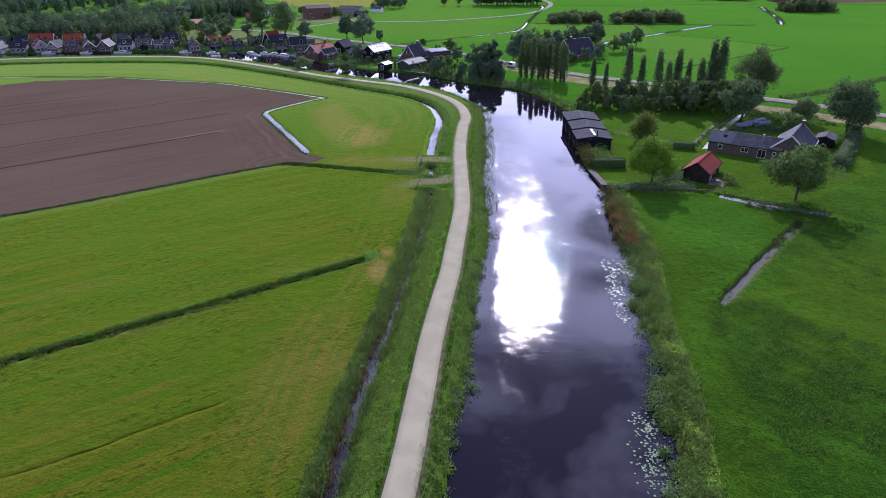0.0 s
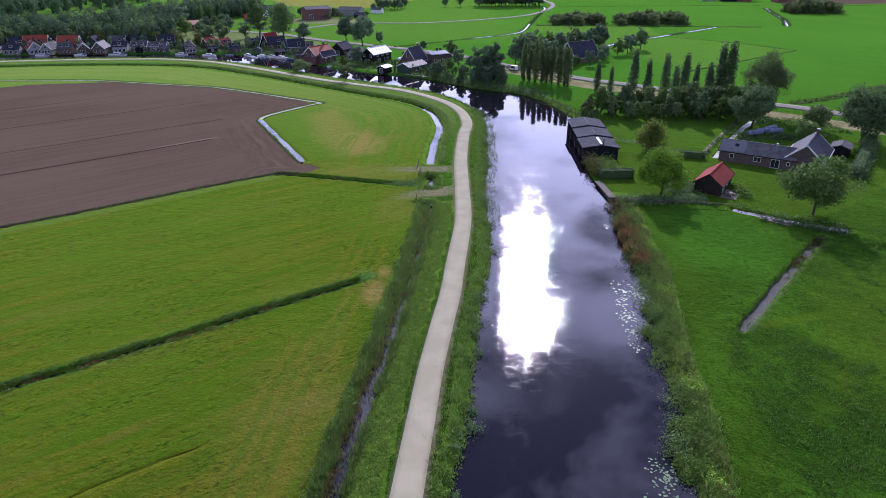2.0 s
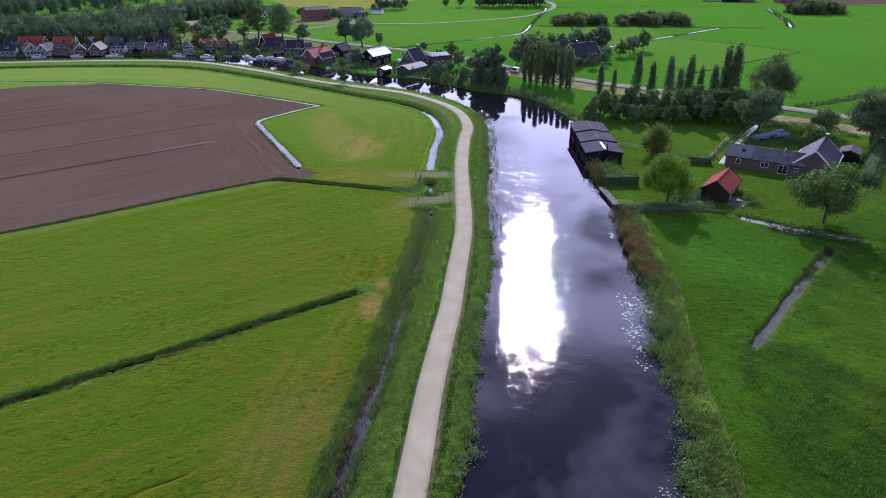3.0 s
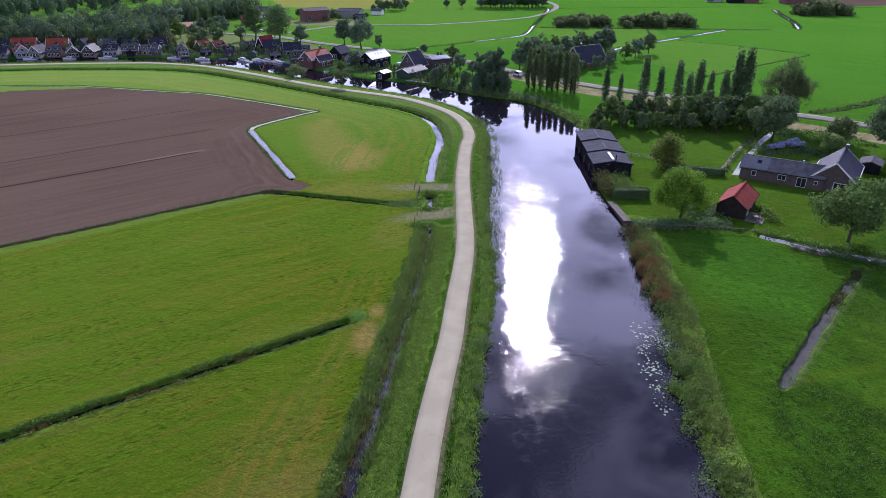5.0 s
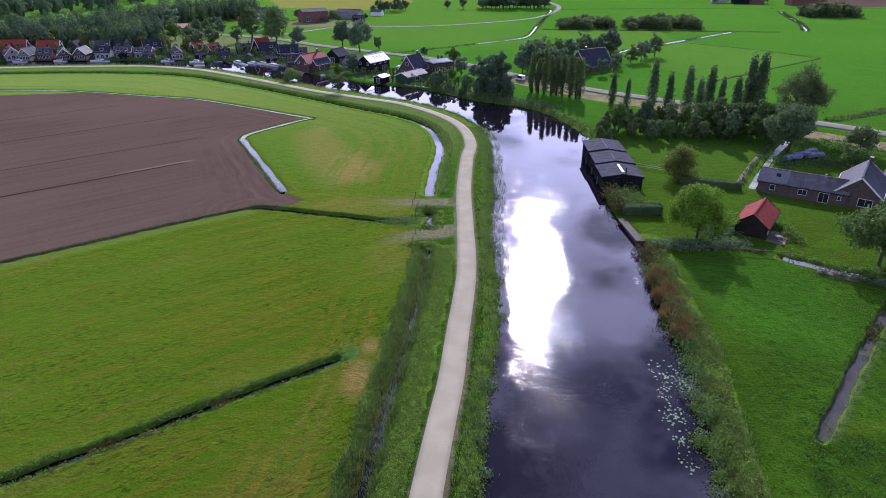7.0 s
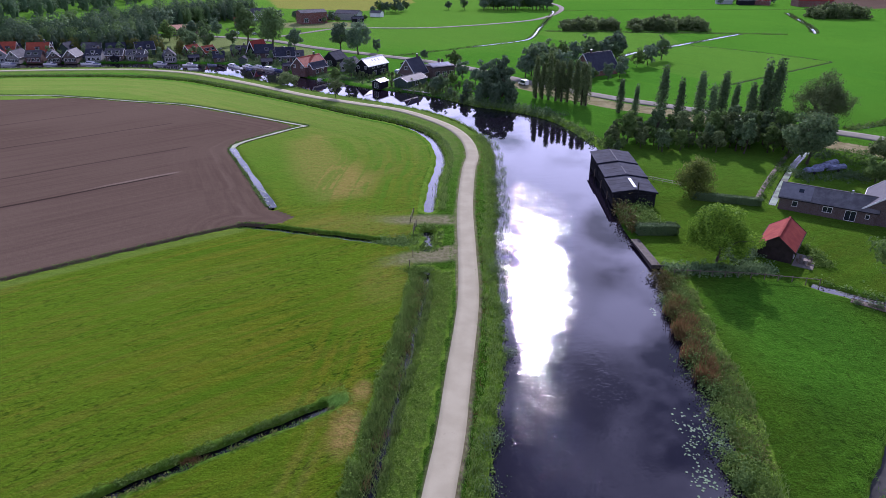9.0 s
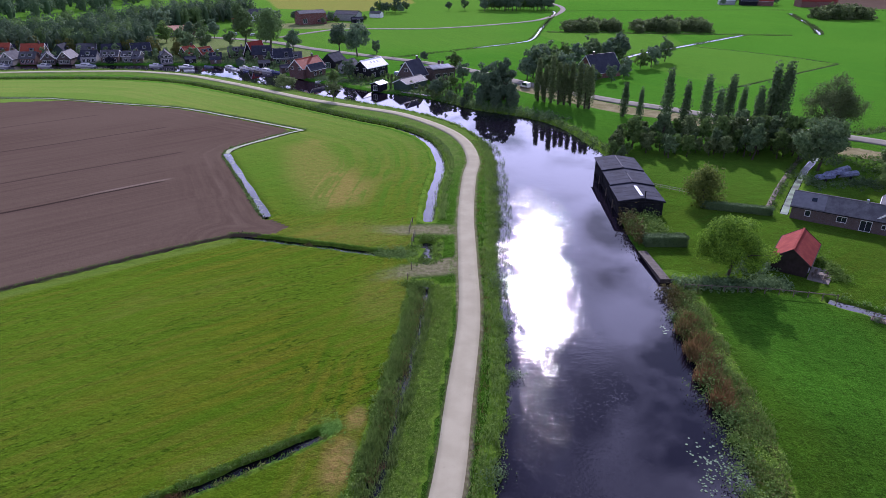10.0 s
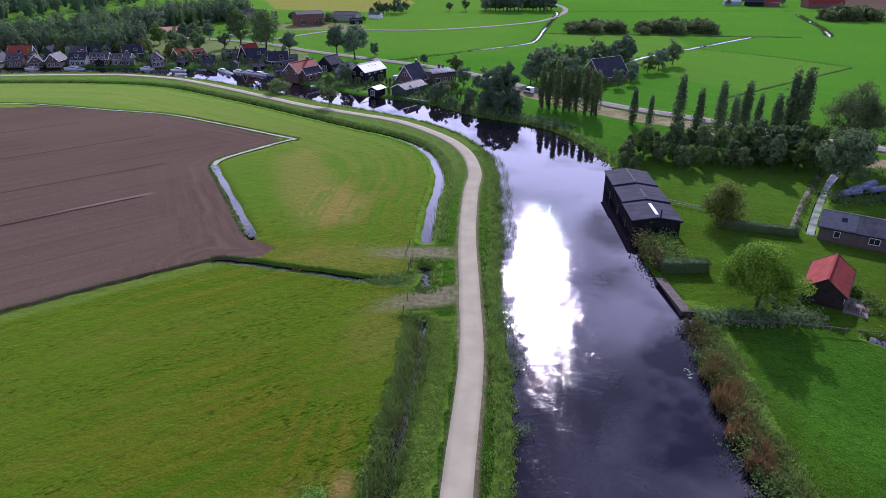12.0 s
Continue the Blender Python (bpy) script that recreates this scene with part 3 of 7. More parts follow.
# ditches: line, half width of the water, width of the bank
# those in CUTS have steep banks of their own
CUTS = ("furrow", "meadow", "plough_edge", "plough_drain", "pasture", "bend", "garden")
DITCHES = {
    "road_side": (spline([(-14, 20), (-11.3, 45), (-10.7, 55), (-9.1, 68), (-7.7, 79), (-6.0, 95.5), (-4.2, 112.5), (-3.1, 125), (-2.9, 131)]), 0.95, 1.25),
    "road_side_south": (spline([(-80, -150), (-43, -80), (-23, -20), (-14, 20)]), 0.95, 1.25),
    "pool": (spline([(-3.1, 140.8), (-2.9, 147.4)]), 1.05, 0.9),
    "bend": (spline([(-3.0, 158.5), (-2.3, 175), (-0.9, 192), (-2.4, 207), (-6.4, 219), (-14.2, 229.5), (-28.6, 240.5), (-45, 254), (-66, 271), (-89.5, 288.7), (-107, 300), (-132, 307.5), (-178, 308.5), (-235, 299), (-330, 270)]), 1.1, 1.0),
    "meadow": (spline([(-90, 46), (-57, 67.3), (-46, 74.4), (-33, 83.3), (-25.6, 88.6), (-17.4, 94), (-13.0, 97.3)]), 0.70, 0.35),
    "plough_edge": (spline([(-140, 88), (-88, 117.4), (-71, 128.5), (-52, 142.2), (-40, 150)]), 0.35, 0.35),
    "plough_drain": (spline([(-40, 150.1), (-37, 150.2), (-24, 146.8), (-11.5, 143.2), (-7.5, 142.2)]), 1.0, 0.35),
    "corner": (spline([(-35.2, 159.5), (-46, 181), (-57, 202.5)]), 0.5, 0.7),
    "corner_top": (spline([(-57, 202.5), (-56, 208.5), (-45, 223.5), (-42, 226)]), 0.3, 0.8),
    "north_edge": (spline([(-41.5, 226), (-48, 230), (-66, 241.5), (-89, 255), (-110, 261), (-134, 268), (-155, 271), (-240, 270)]), 0.3, 0.8),
    "furrow": (spline([(-70, 33), (-44.5, 47.5), (-38, 51.3), (-26.7, 58.8)]), -0.28, 0.45),
    "pasture": (spline([(41.8, 82), (54.5, 96.6), (64, 107), (70, 113.6)]), 0.70, 0.35),
    "garden": (spline([(58.8, 126.4), (61.6, 124.2), (64.6, 121.8), (68.4, 119.6), (72.6, 117.2), (76, 115.6)]), 1.0, 0.4),
    "farm_drive": (spline([(69.3, 162.5), (73.4, 169), (78.5, 176.8), (87.3, 189.7), (96, 200.6)]), 0.8, 0.6),
    "far_a": (spline([(84.7, 358), (102, 377), (132, 403), (181, 447)]), 0.3, 0.9),
    "far_b": (np.vstack([spline([(134, 400), (161, 373), (181, 343)]), spline([(181, 343), (123, 298), (100, 280)])]), 0.0, 0.9),
    "far_c": (spline([(63, 466), (137, 456), (210, 446)]), 0.4, 1.0),
    "far_d": (spline([(276, 583), (263, 544), (247, 493), (229, 450)]), 0.3, 1.0),
    "far_e": (spline([(-27, 362), (-16, 370), (15, 395), (40, 415), (51, 432), (63, 484), (87, 586), (90, 608)]), 0.3, 0.9),
    "far_f": (spline([(90, 612), (180, 617), (300, 617), (420, 600)]), 0.6, 1.2),
    "far_g": (spline([(119, 222), (146, 236), (230, 292)]), 0.8, 1.1),
}
MAIN_ROAD = spline([(-210, 455), (-145, 440), (-101, 419), (-72, 392), (-40, 368), (2, 335), (34, 292), (57, 266), (73, 252.5), (87, 240), (101, 226), (119, 212), (136, 194), (190, 140), (260, 70)])
UP_ROAD = spline([(-101, 440), (-87, 462), (-66, 484), (-9, 486), (52, 522), (79, 559), (101, 627), (101, 690), (80, 780)])
PLOUGH = np.array([(-140, 88), (-88, 117.4), (-71, 128.5), (-52, 142.2), (-40, 150), (-36.5, 150.6), (-31.5, 151.2), (-30, 154.4), (-33.5, 157.5), (-36.2, 159.3), (-57.5, 203), (-56, 208.5), (-45, 223.5), (-48, 229), (-66, 240.5), (-89, 254), (-110, 260), (-134, 267), (-165, 262), (-240, 200), (-240, 60)], float)
MEADOW = np.array([(-400, -200), (-105, -200), (-46, -80), (-26, -20), (-16.5, 20), (-13.0, 45), (-11.2, 68), (-8.9, 84), (-7.4, 95.5), (-5.7, 112), (-4.8, 124), (-5.0, 131), (-5.4, 152), (-4.8, 175), (-3.2, 192), (-4.6, 206), (-8.4, 217), (-16, 226.5), (-30, 237.5), (-46.5, 251), (-67.5, 268), (-91, 285.7), (-108, 297), (-132, 304.5), (-178, 305.5), (-235, 296), (-400, 240)], float)
TRACKS = [(spline([(3, 137.8), (-2, 137.0), (-6, 136.2), (-11, 134.2), (-16, 133.6)]), 1.5), (spline([(3, 152.8), (-3, 153.4), (-8, 153.0), (-13, 153.6), (-19, 155.4)]), 1.2)]
DIRT = spline([(20, 300), (34.7, 281), (56, 254.5), (71, 243), (82.5, 230.5), (95, 214.5), (108, 203), (128, 184), (180, 132)])
GARDEN = np.array([(38, 134), (49, 129), (62, 127), (72, 120), (100, 140), (118, 170), (102, 205), (44, 205), (44, 160), (36, 160), (36, 144)], float)


def ground_height(px, py):
    """The lie of the land: flat polder, a low road dike, ditches and the canal cut below the water line."""
    z = 0.16 * ramp(-near(px, py, ROAD, 5.0), -4.5, -2.0) + 0.25 * ramp(-near(px, py, MAIN_ROAD, 9.0), -8, -5)
    edge = near(px, py, np.vstack([CANAL, CANAL[:1]]), 6.0)
    edge = np.where(inside(px, py, CANAL), -edge, edge)
    wob = 0.35 * np.sin(px * 1.7 + 1.3 * np.sin(py * 0.9)) * np.sin(py * 1.3 + 0.7 * np.sin(px * 1.1))
    wide = ramp(np.minimum(np.abs(px - 39), np.abs(py - 163) / 3), 6, 12)
    z = np.minimum(z, WATER_Z + 0.6 * np.clip((edge + wob * wide) / 1.1, -2.5, 2))
    for key, (line, half, bank) in DITCHES.items():
        if key in CUTS:
            half, bank = half + 0.45, 0.5
        d = near(px, py, line, half + 3 * bank + 1) - half + wob * min(0.35, 0.5 * max(half, 0.1))
        z = np.minimum(z, np.where(d < 2 * bank, WATER_Z + 0.6 * np.clip(d / bank, -1.6, 2), 9))
    return z


def ground_at(x, y):
    return float(ground_height(np.array([float(x)]), np.array([float(y)]))[0])


def stretch(start, end, first, growth):
    """Lines that spread out from start to end."""
    out, step = [], first
    sign = 1 if end > start else -1
    while abs(start) < abs(end):
        step *= growth
        start += sign * step
        out.append(start)
    return out


xs = np.array(sorted(stretch(-250, -4200, 1.2, 1.12) + list(np.arange(-250, -70, 1.6)) + list(np.arange(-70, -18, 0.9)) + list(np.arange(-18, 48, 0.55)) + list(np.arange(48, 100, 0.9)) + list(np.arange(100, 300, 1.7)) + stretch(300, 4200, 1.3, 1.12)))
ys = np.array(sorted(list(np.arange(-12, 28, 1.0)) + stretch(-12, -4200, 1.2, 1.12) + list(np.arange(28, 165, 0.75)) + list(np.arange(165, 370, 1.1)) + list(np.arange(370, 640, 2.2)) + stretch(640, 4600, 2.0, 1.1)))
gx, gy = np.meshgrid(xs, ys)
gxf, gyf = gx.ravel(), gy.ravel()
gz = ground_height(gxf, gyf)
cols, rows_n = len(xs), len(ys)
corner = (np.arange(rows_n - 1)[:, None] * cols + np.arange(cols - 1)[None]).ravel()
ground = soup("ground", np.c_[gxf, gyf, gz], np.c_[corner, corner + 1, corner + cols + 1, corner + cols], GROUND)
tagged(ground, "green polder grassland with a ploughed brown field and cut ditches", "ground", kind="structure")
ground.data.polygons.foreach_set("use_smooth", np.ones(len(corner), bool))

def surface(px, py):
    """What grows on the land at each place, with painted distance light: layers for the ground's material."""
    soil = (inside(px, py, PLOUGH) | inside(px, py, np.array([(318, 612), (470, 640), (480, 850), (375, 800)], float))).astype(float)
    mown = np.maximum(inside(px, py, MEADOW), 0.3 * inside(px, py, GARDEN)).astype(float)
    ditch_d = np.full(px.shape, 6.0)
    for key in ("road_side", "pool", "bend", "meadow", "plough_edge", "plough_drain", "pasture", "garden", "farm_drive", "corner", "north_edge", "far_b", "far_c", "far_g", "far_f", "far_a"):
        line, half, bank = DITCHES[key]
        ditch_d = np.minimum(ditch_d, near(px, py, line, 6.0) - half - {"road_side": 0.9, "pool": 1.2, "bend": 0.5, "plough_edge": -0.3, "plough_drain": -0.2, "pasture": -0.5, "garden": -0.3, "meadow": -0.1, "corner": -0.3, "north_edge": -0.2}.get(key, 0.0))
    weed = ramp(-ditch_d, -1.4, -0.2)
    bank_d = near(px, py, np.vstack([BANK_E, np.array(QUAY[:1])]), 8)
    weed = np.maximum(weed, ramp(-bank_d, -4.2, -2.8) * (px > 15))
    weed = np.maximum(weed, ramp(-near(px, py, BANK_W, 6), -2.6, -1.6))
    weed = np.maximum(weed, ramp(-near(px, py, BANK_N, 8), -4.5, -3) * (px > 0))
    weed = np.where((px > -12) & (px < 3) & (py < 132) & ~inside(px, py, MEADOW) & (near(px, py, ROAD, 9) > 2.3) & (px < np.interp(py, ROAD[:, 1][:135], ROAD[:, 0][:135])), 1.0, weed)
    track = np.zeros_like(px)
    for line, half in TRACKS:
        fade = ramp(px, line[:, 0].min() + 1, line[:, 0].min() + 15)
        track = np.maximum(track, ramp(-near(px, py, line, 7), -half - 3.0, -half + 0.6) * (0.16 + 0.66 * fade))
    track = np.maximum(track, ramp(-np.hypot(px - 1.5, py - 138.2), -3.6, -2.2))
    near_road = near(px, py, ROAD, 4)
    canal_side = (px > np.interp(py, ROAD[:, 1][:135], ROAD[:, 0][:135])) & (py < 200)
    track = np.maximum(track, np.where(canal_side, 0.75 * ramp(-near_road, -2.5, -1.9), 0.5 * ramp(-near_road, -2.3, -1.7)))
    village = inside(px, py, np.array([(-330, 325), (-196, 350), (-102, 350), (-78, 345), (-60, 330), (-70, 385), (-105, 415), (-140, 440), (-330, 440)], float))
    track = np.maximum(track, 0.3 * ramp(-np.hypot((px + 9.6) * 0.9, (py - 94.2) * 0.42), -1.5, -0.4))
    track = np.where(village, 0.6, track)
    quayside = inside(px, py, np.array([(-66, 318), (-42, 297), (-20, 281.5), (-4, 273), (4, 284), (-14, 306), (-40, 330), (-62, 345)], float))
    track = np.where(quayside, 0.35 + 0.25 * np.sin(px * 0.5) * np.sin(py * 0.45), track)
    track = np.maximum(track, 0.4 * ramp(-near(px, py, DITCHES["pasture"][0] + (0.9, -0.8), 5), -0.7, -0.2))
    track = np.maximum(track, 0.85 * ramp(-np.hypot((px + 90) * 0.6, py - 505), -26, -16))
    dry = np.zeros_like(px)
    dry = np.maximum(dry, 0.2 * ramp(-np.hypot((px + 17) * 0.8, (py - 64) * 0.35), -9, -2))
    dry = np.maximum(dry, 0.15 * ramp(-near(px, py, spline([(-13, 100.4), (-20, 95.6), (-27, 91)]), 4), -1.6, -0.6))
    dry = np.maximum(dry, 0.95 * np.maximum(ramp(-np.hypot((px + 10.6) * 0.7, (py - 92.6) * 0.32), -1.9, -0.5), ramp(-np.hypot((px + 9.6) * 0.7, (py - 99.6) * 0.4), -1.2, -0.3)))
    # distance mask: haze and low-angle light go into the field colours
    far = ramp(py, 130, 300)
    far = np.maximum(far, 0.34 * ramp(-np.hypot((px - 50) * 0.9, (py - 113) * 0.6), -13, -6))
    edge_m = ramp(-near(px, py, DIRT, 8), -5.4, -3.8)
    strip_d = near(px, py, np.vstack([BANK_E, np.array(QUAY[:1])]), 14)
    mown = np.maximum(mown, 0.12 * ramp(-strip_d, -11, -6) * (px > 20) * (py < 131))
    mown = np.maximum(mown, 0.26 * inside(px, py, np.array([(85, 358), (137, 402), (180, 343), (113, 290), (97, 312)], float)))
    mown = np.maximum(mown, 0.32 * inside(px, py, np.array([(63, 466), (137, 456), (131, 404), (84, 358), (56, 452)], float)))
    dry = np.maximum(dry, 0.9 * inside(px, py, np.array([(-150, 640), (-70, 610), (-30, 700), (-60, 900), (-240, 900)], float)))
    mown = np.maximum(mown, (dry > 0.85) & (py > 600))
    # haze over the north-western fields, painted in through the pale mown colour
    mown = np.maximum(mown, 0.28 * ramp(py, 360, 420) * ramp(-px, -70, -20))
    mown = np.maximum(mown, 0.30 * ramp(px - 0.55 * (py - 80), 47, 56) * ramp(py, 60, 70) * ramp(-py, -104, -92) * (px < 90))
    path_d = near(px, py, spline([(41.2, 82.5), (50, 84.0), (60, 86.5)]), 4)
    mown = np.maximum(mown, 0.45 * ramp(-path_d, -1.6, -0.4))
    rim = MEADOW[3:27]
    rim_d = near(px, py, rim, 25.0)
    turn_m = 0.9 * ramp(-rim_d, -15 - 14 * ramp(py, 150, 165), -9 - 13 * ramp(py, 150, 165)) * mown
    worn = [near(px, py, spline([(-13.6, 96), (-15.2, 88), (-17.0, 80), (-19.2, 68), (-21.5, 55)]) + (off, 0), 4) for off in (0.0, 1.9)]
    dry = np.maximum(dry, 0.20 * np.maximum(ramp(-worn[0], -0.9, -0.2), ramp(-worn[1], -0.9, -0.2)) * (py < 96))
    pale = 0.55 * ramp(-near(px, py, DITCHES["plough_edge"][0] + (1.1, -1.9), 6), -1.8, -0.6) * mown
    dry = np.maximum(dry, 0.35 * ramp(-np.hypot((px + 17) * 0.42, (py - 151.5) * 0.9), -8, -2))
    dry = np.maximum(dry, 0.25 * ramp(-np.hypot((px + 9) * 0.9, (py - 128) * 0.5), -6, -2))
    # headland of the ploughed field, turned along its edges
    soil_rim = near(px, py, PLOUGH[4:18], 30.0)
    head = ramp(-soil_rim, -20, -4) * soil * (px > -150)
    rim_d = np.where(soil > 0.5, soil_rim, rim_d)
    turn_m = np.where(soil > 0.5, head, turn_m)
    # parched wedge in the meadow at the bend
    wedge = np.array([(-42, 209), (-36, 214.5), (-17.3, 176), (-18.5, 168), (-26, 165), (-35.5, 184)], float)
    wedge_d = np.where(inside(px, py, wedge), -1.0, 1.0) * near(px, py, np.vstack([wedge, wedge[:1]]), 12.0)
    dry = np.maximum(dry, ramp(-wedge_d, -5.0, 3.0))
    road_d = near(px, py, ROAD, 9.0)
    olive = ramp(-road_d, -8.0, -6.5) * ramp(py, 165, 215) * (1 - inside(px, py, MEADOW)) * (px < 14)
    return np.c_[rim_d / 50, turn_m, pale, pale], np.c_[soil, mown, weed, track], np.c_[dry, far, edge_m, olive]


def dress(ob, px, py):
    """Give a sheet of land its layers."""
    for name, values in zip(("lay", "cover", "wear_far"), surface(px, py)):
        layer = ob.data.attributes.new(name, "FLOAT_COLOR", "POINT")
        layer.data.foreach_set("color", values.astype(np.float32).ravel())


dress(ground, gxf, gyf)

bm = bmesh.new()
bmesh.ops.create_grid(bm, x_segments=8, y_segments=8, size=4000, matrix=Matrix.Translation((0, 200, WATER_Z)))
tagged(part("water", bm, WATER), "dark rippled canal and ditch water reflecting the sky", "water", kind="structure")


def ditch_bank(label, line, half, slope=0.3, lip=2.3, depth=1.0):
    """A steep-sided field ditch: turf lips and cut banks in one sheet along a line; half is the water's half width at each place."""
    step = np.linalg.norm(np.diff(line, axis=0), axis=1)
    run = np.r_[0, np.cumsum(step)]
    u = np.arange(0, run[-1], 0.8)
    half = np.interp(u, run, half)
    p = np.c_[np.interp(u, run, line[:, 0]), np.interp(u, run, line[:, 1])]
    first, last = p[0] - p[1], p[-1] - p[-2]
    more = np.arange(1, 6)[:, None]
    p = np.vstack([p[0] + first * more[::-1], p, p[-1] + last * more])
    half = np.pad(half, 5, mode="edge")
    n = len(p)
    open_k = np.interp(np.arange(n), [0, 3, 6, n - 7, n - 4, n - 1], [0, 0, 1, 1, 0, 0])
    tang = unit(np.gradient(p, axis=0))
    side = np.c_[tang[:, 1], -tang[:, 0]]
    k = np.arange(n)
    rows = []
    for sign in (-1, 1):
        wob = 0.10 * np.sin(k * 0.83 + sign) + 0.08 * np.sin(k * 0.37 + 2 * sign) + 0.05 * np.sin(k * 2.1)
        edge = half + wob
        row = [(edge + slope + lip, 0.012, 0.0), (edge + slope + lip * 0.55, 0.02, 0.0), (edge + slope + 0.45, 0.04, 0.0), (edge + slope, 0.05 + 0.05 * np.sin(k * 1.3 + sign), -0.05),
               (edge + slope * 0.55, 0.03, -0.30), (edge, 0.02, -0.66), (edge * 0.5, 0.02, -1.1)]
        rows.append([np.c_[p + side * (sign * d)[:, None], top + open_k * low * depth] for d, top, low in row])
    sheet = rows[0] + rows[1][::-1]
    v = np.stack(sheet, 1)
    m = v.shape[1]
    c = (np.arange(n - 1)[:, None] * m + np.arange(m - 1)[None]).ravel()
    v = v.reshape(-1, 3)
    ob = soup("ditch_bank", v, np.c_[c, c + 1, c + m + 1, c + m], GROUND)
    dress(ob, v[:, 0].astype(float), v[:, 1].astype(float))
    return tagged(ob, label, "ditch", kind="structure")


def cut(*keys):
    lines = [DITCHES[key][0] for key in keys]
    return np.vstack(lines), np.concatenate([np.full(len(q), DITCHES[key][1]) for key, q in zip(keys, lines)])


ditch_bank("steep turf banks of the ditch between two mown meadows", *cut("meadow"))
ditch_bank("shallow grassy furrow across the mown meadow", DITCHES["furrow"][0], np.full(len(DITCHES["furrow"][0]), 0.10), 0.30, 2.0, 0.09)
ditch_bank("steep turf banks of the drain beside the ploughed field", *cut("plough_edge", "plough_drain"))
ditch_bank("grass banks of the ditch that follows the road round the bend", *cut("bend"), 0.4, 1.7)
ditch_bank("overgrown banks of the garden ditch", *cut("garden"))
ditch_bank("trodden banks of the muddy pasture ditch", *cut("pasture"))


def ribbon(name, line, half, rise, material, label, thick=0.12):
    """A paved strip with thickness that follows the land along a line."""
    tang = np.gradient(line, axis=0)
    tang /= np.linalg.norm(tang, axis=1)[:, None]
    side = np.c_[tang[:, 1], -tang[:, 0]]
    z = np.maximum(ground_height(line[:, 0], line[:, 1]), 0) + rise
    z = np.convolve(np.pad(z, 4, mode="edge"), np.ones(9) / 9, "valid")
    verts, faces, across = [], [], (-1.0, -0.5, 0.0, 0.5, 1.0)
    for k in range(len(line)):
        for a in across:
            p = line[k] + side[k] * half * a
            verts.append((p[0], p[1], z[k] + 0.04 * (1 - a * a)))
        for a in (1.0, -1.0):
            p = line[k] + side[k] * half * a
            verts.append((p[0], p[1], z[k] - thick - 0.15))
    for k in range(len(line) - 1):
        for j in range(7):
            a, b = k * 7 + j, k * 7 + (j + 1) % 7
            faces.append((b, a, a + 7, b + 7))
    ob = soup(name, verts, faces, material)
    bm2 = bmesh.new()
    bm2.from_mesh(ob.data)
    bmesh.ops.recalc_face_normals(bm2, faces=bm2.faces)
    bm2.to_mesh(ob.data)
    bm2.free()
    return tagged(ob, label, "road", kind="structure")


ribbon("road", ROAD, 1.62, 0.10, CONCRETE, "pale concrete single-lane road along the canal")
ribbon("main_road", MAIN_ROAD, 3.2, 0.12, ASPHALT, "grey asphalt through road between fields")
ribbon("field_road", UP_ROAD, 2.2, 0.12, PAVING, "narrow pale farm road through green fields")


# brim-full field ditches, half grown over
POND = plain("duckweed_water", (0.27, 0.31, 0.17), 0.65, vary=0.4, scale=0.35, specular=0.2, grain=3.0)


STILL = still_water_material()


def brim(line, half, material=POND):
    """A ditch full to the brim: a level strip of water just over the lowest turf."""
    tang = np.gradient(line, axis=0)
    tang /= np.linalg.norm(tang, axis=1)[:, None]
    side = np.c_[tang[:, 1], -tang[:, 0]]
    wide = half * (1 + 0.18 * np.sin(np.arange(len(line)) * 0.9) + 0.12 * np.sin(np.arange(len(line)) * 0.37))
    v = np.vstack([np.c_[line - side * wide[:, None], np.full(len(line), 0.03)], np.c_[line + side * wide[:, None], np.full(len(line), 0.03)]])
    n = len(line)
    f = [(k, k + n, k + n + 1, k + 1) for k in range(n - 1)]
    tagged(soup("ditch_water", v, f, material), "brim-full field ditch with pale duckweed" if material is POND else "brim-full ditch mirroring the sky", "water", kind="structure")


brim(DITCHES["corner"][0], 0.72, STILL)
brim(DITCHES["corner_top"][0], 0.6)
brim(DITCHES["north_edge"][0], 0.42)
MUD = plain("muddy_duckweed", (0.038, 0.037, 0.032), 0.6, vary=0.35, scale=0.5, specular=0.15, grain=2.5)
for line, half, level, mat, text in ((DITCHES["pasture"][0], 1.2, WATER_Z + 0.02, MUD, "grey scum of mud and duckweed on the pasture ditch"), (DITCHES["garden"][0], 1.0, -0.22, STILL, "pale duckweed on the garden ditch")):
    scum_side = unit(np.gradient(line, axis=0))[:, ::-1] * (1, -1)
    n = len(line)
    tagged(soup("duckweed", np.c_[np.vstack([line - scum_side * half, line + scum_side * half]), np.full(2 * n, level)], [(k, k + n, k + n + 1, k + 1) for k in range(n - 1)], mat), text, "duckweed", kind="stuff")
for key, half in (("far_a", 0.9), ("far_d", 1.1), ("far_e", 0.55)):
    line = DITCHES[key][0]
    brim(line[line[:, 0] > 14] if key == "far_e" else line, half, WATER)

# ---- plants ----
rng = np.random.default_rng(7)


def leaf_cards(centres, size, out=None, lean=1.2):
    """Small leaf sprays, as quads, that lie roughly across the way they face."""
    n = len(centres)
    face = unit(rng.normal(size=(n, 3)))
    face = unit(face + lean * (unit(out) if out is not None else np.array([0, 0, 0.5])))
    a = unit(np.cross(face, rng.normal(size=(n, 3))))
    b = np.cross(face, a)
    s = size * rng.uniform(0.6, 1.35, n)[:, None]
    v = np.stack([centres - a * s, centres - b * s * 0.62, centres + a * s, centres + b * s * 0.62], 1)
    return v.reshape(-1, 3), np.arange(4 * n).reshape(-1, 4)


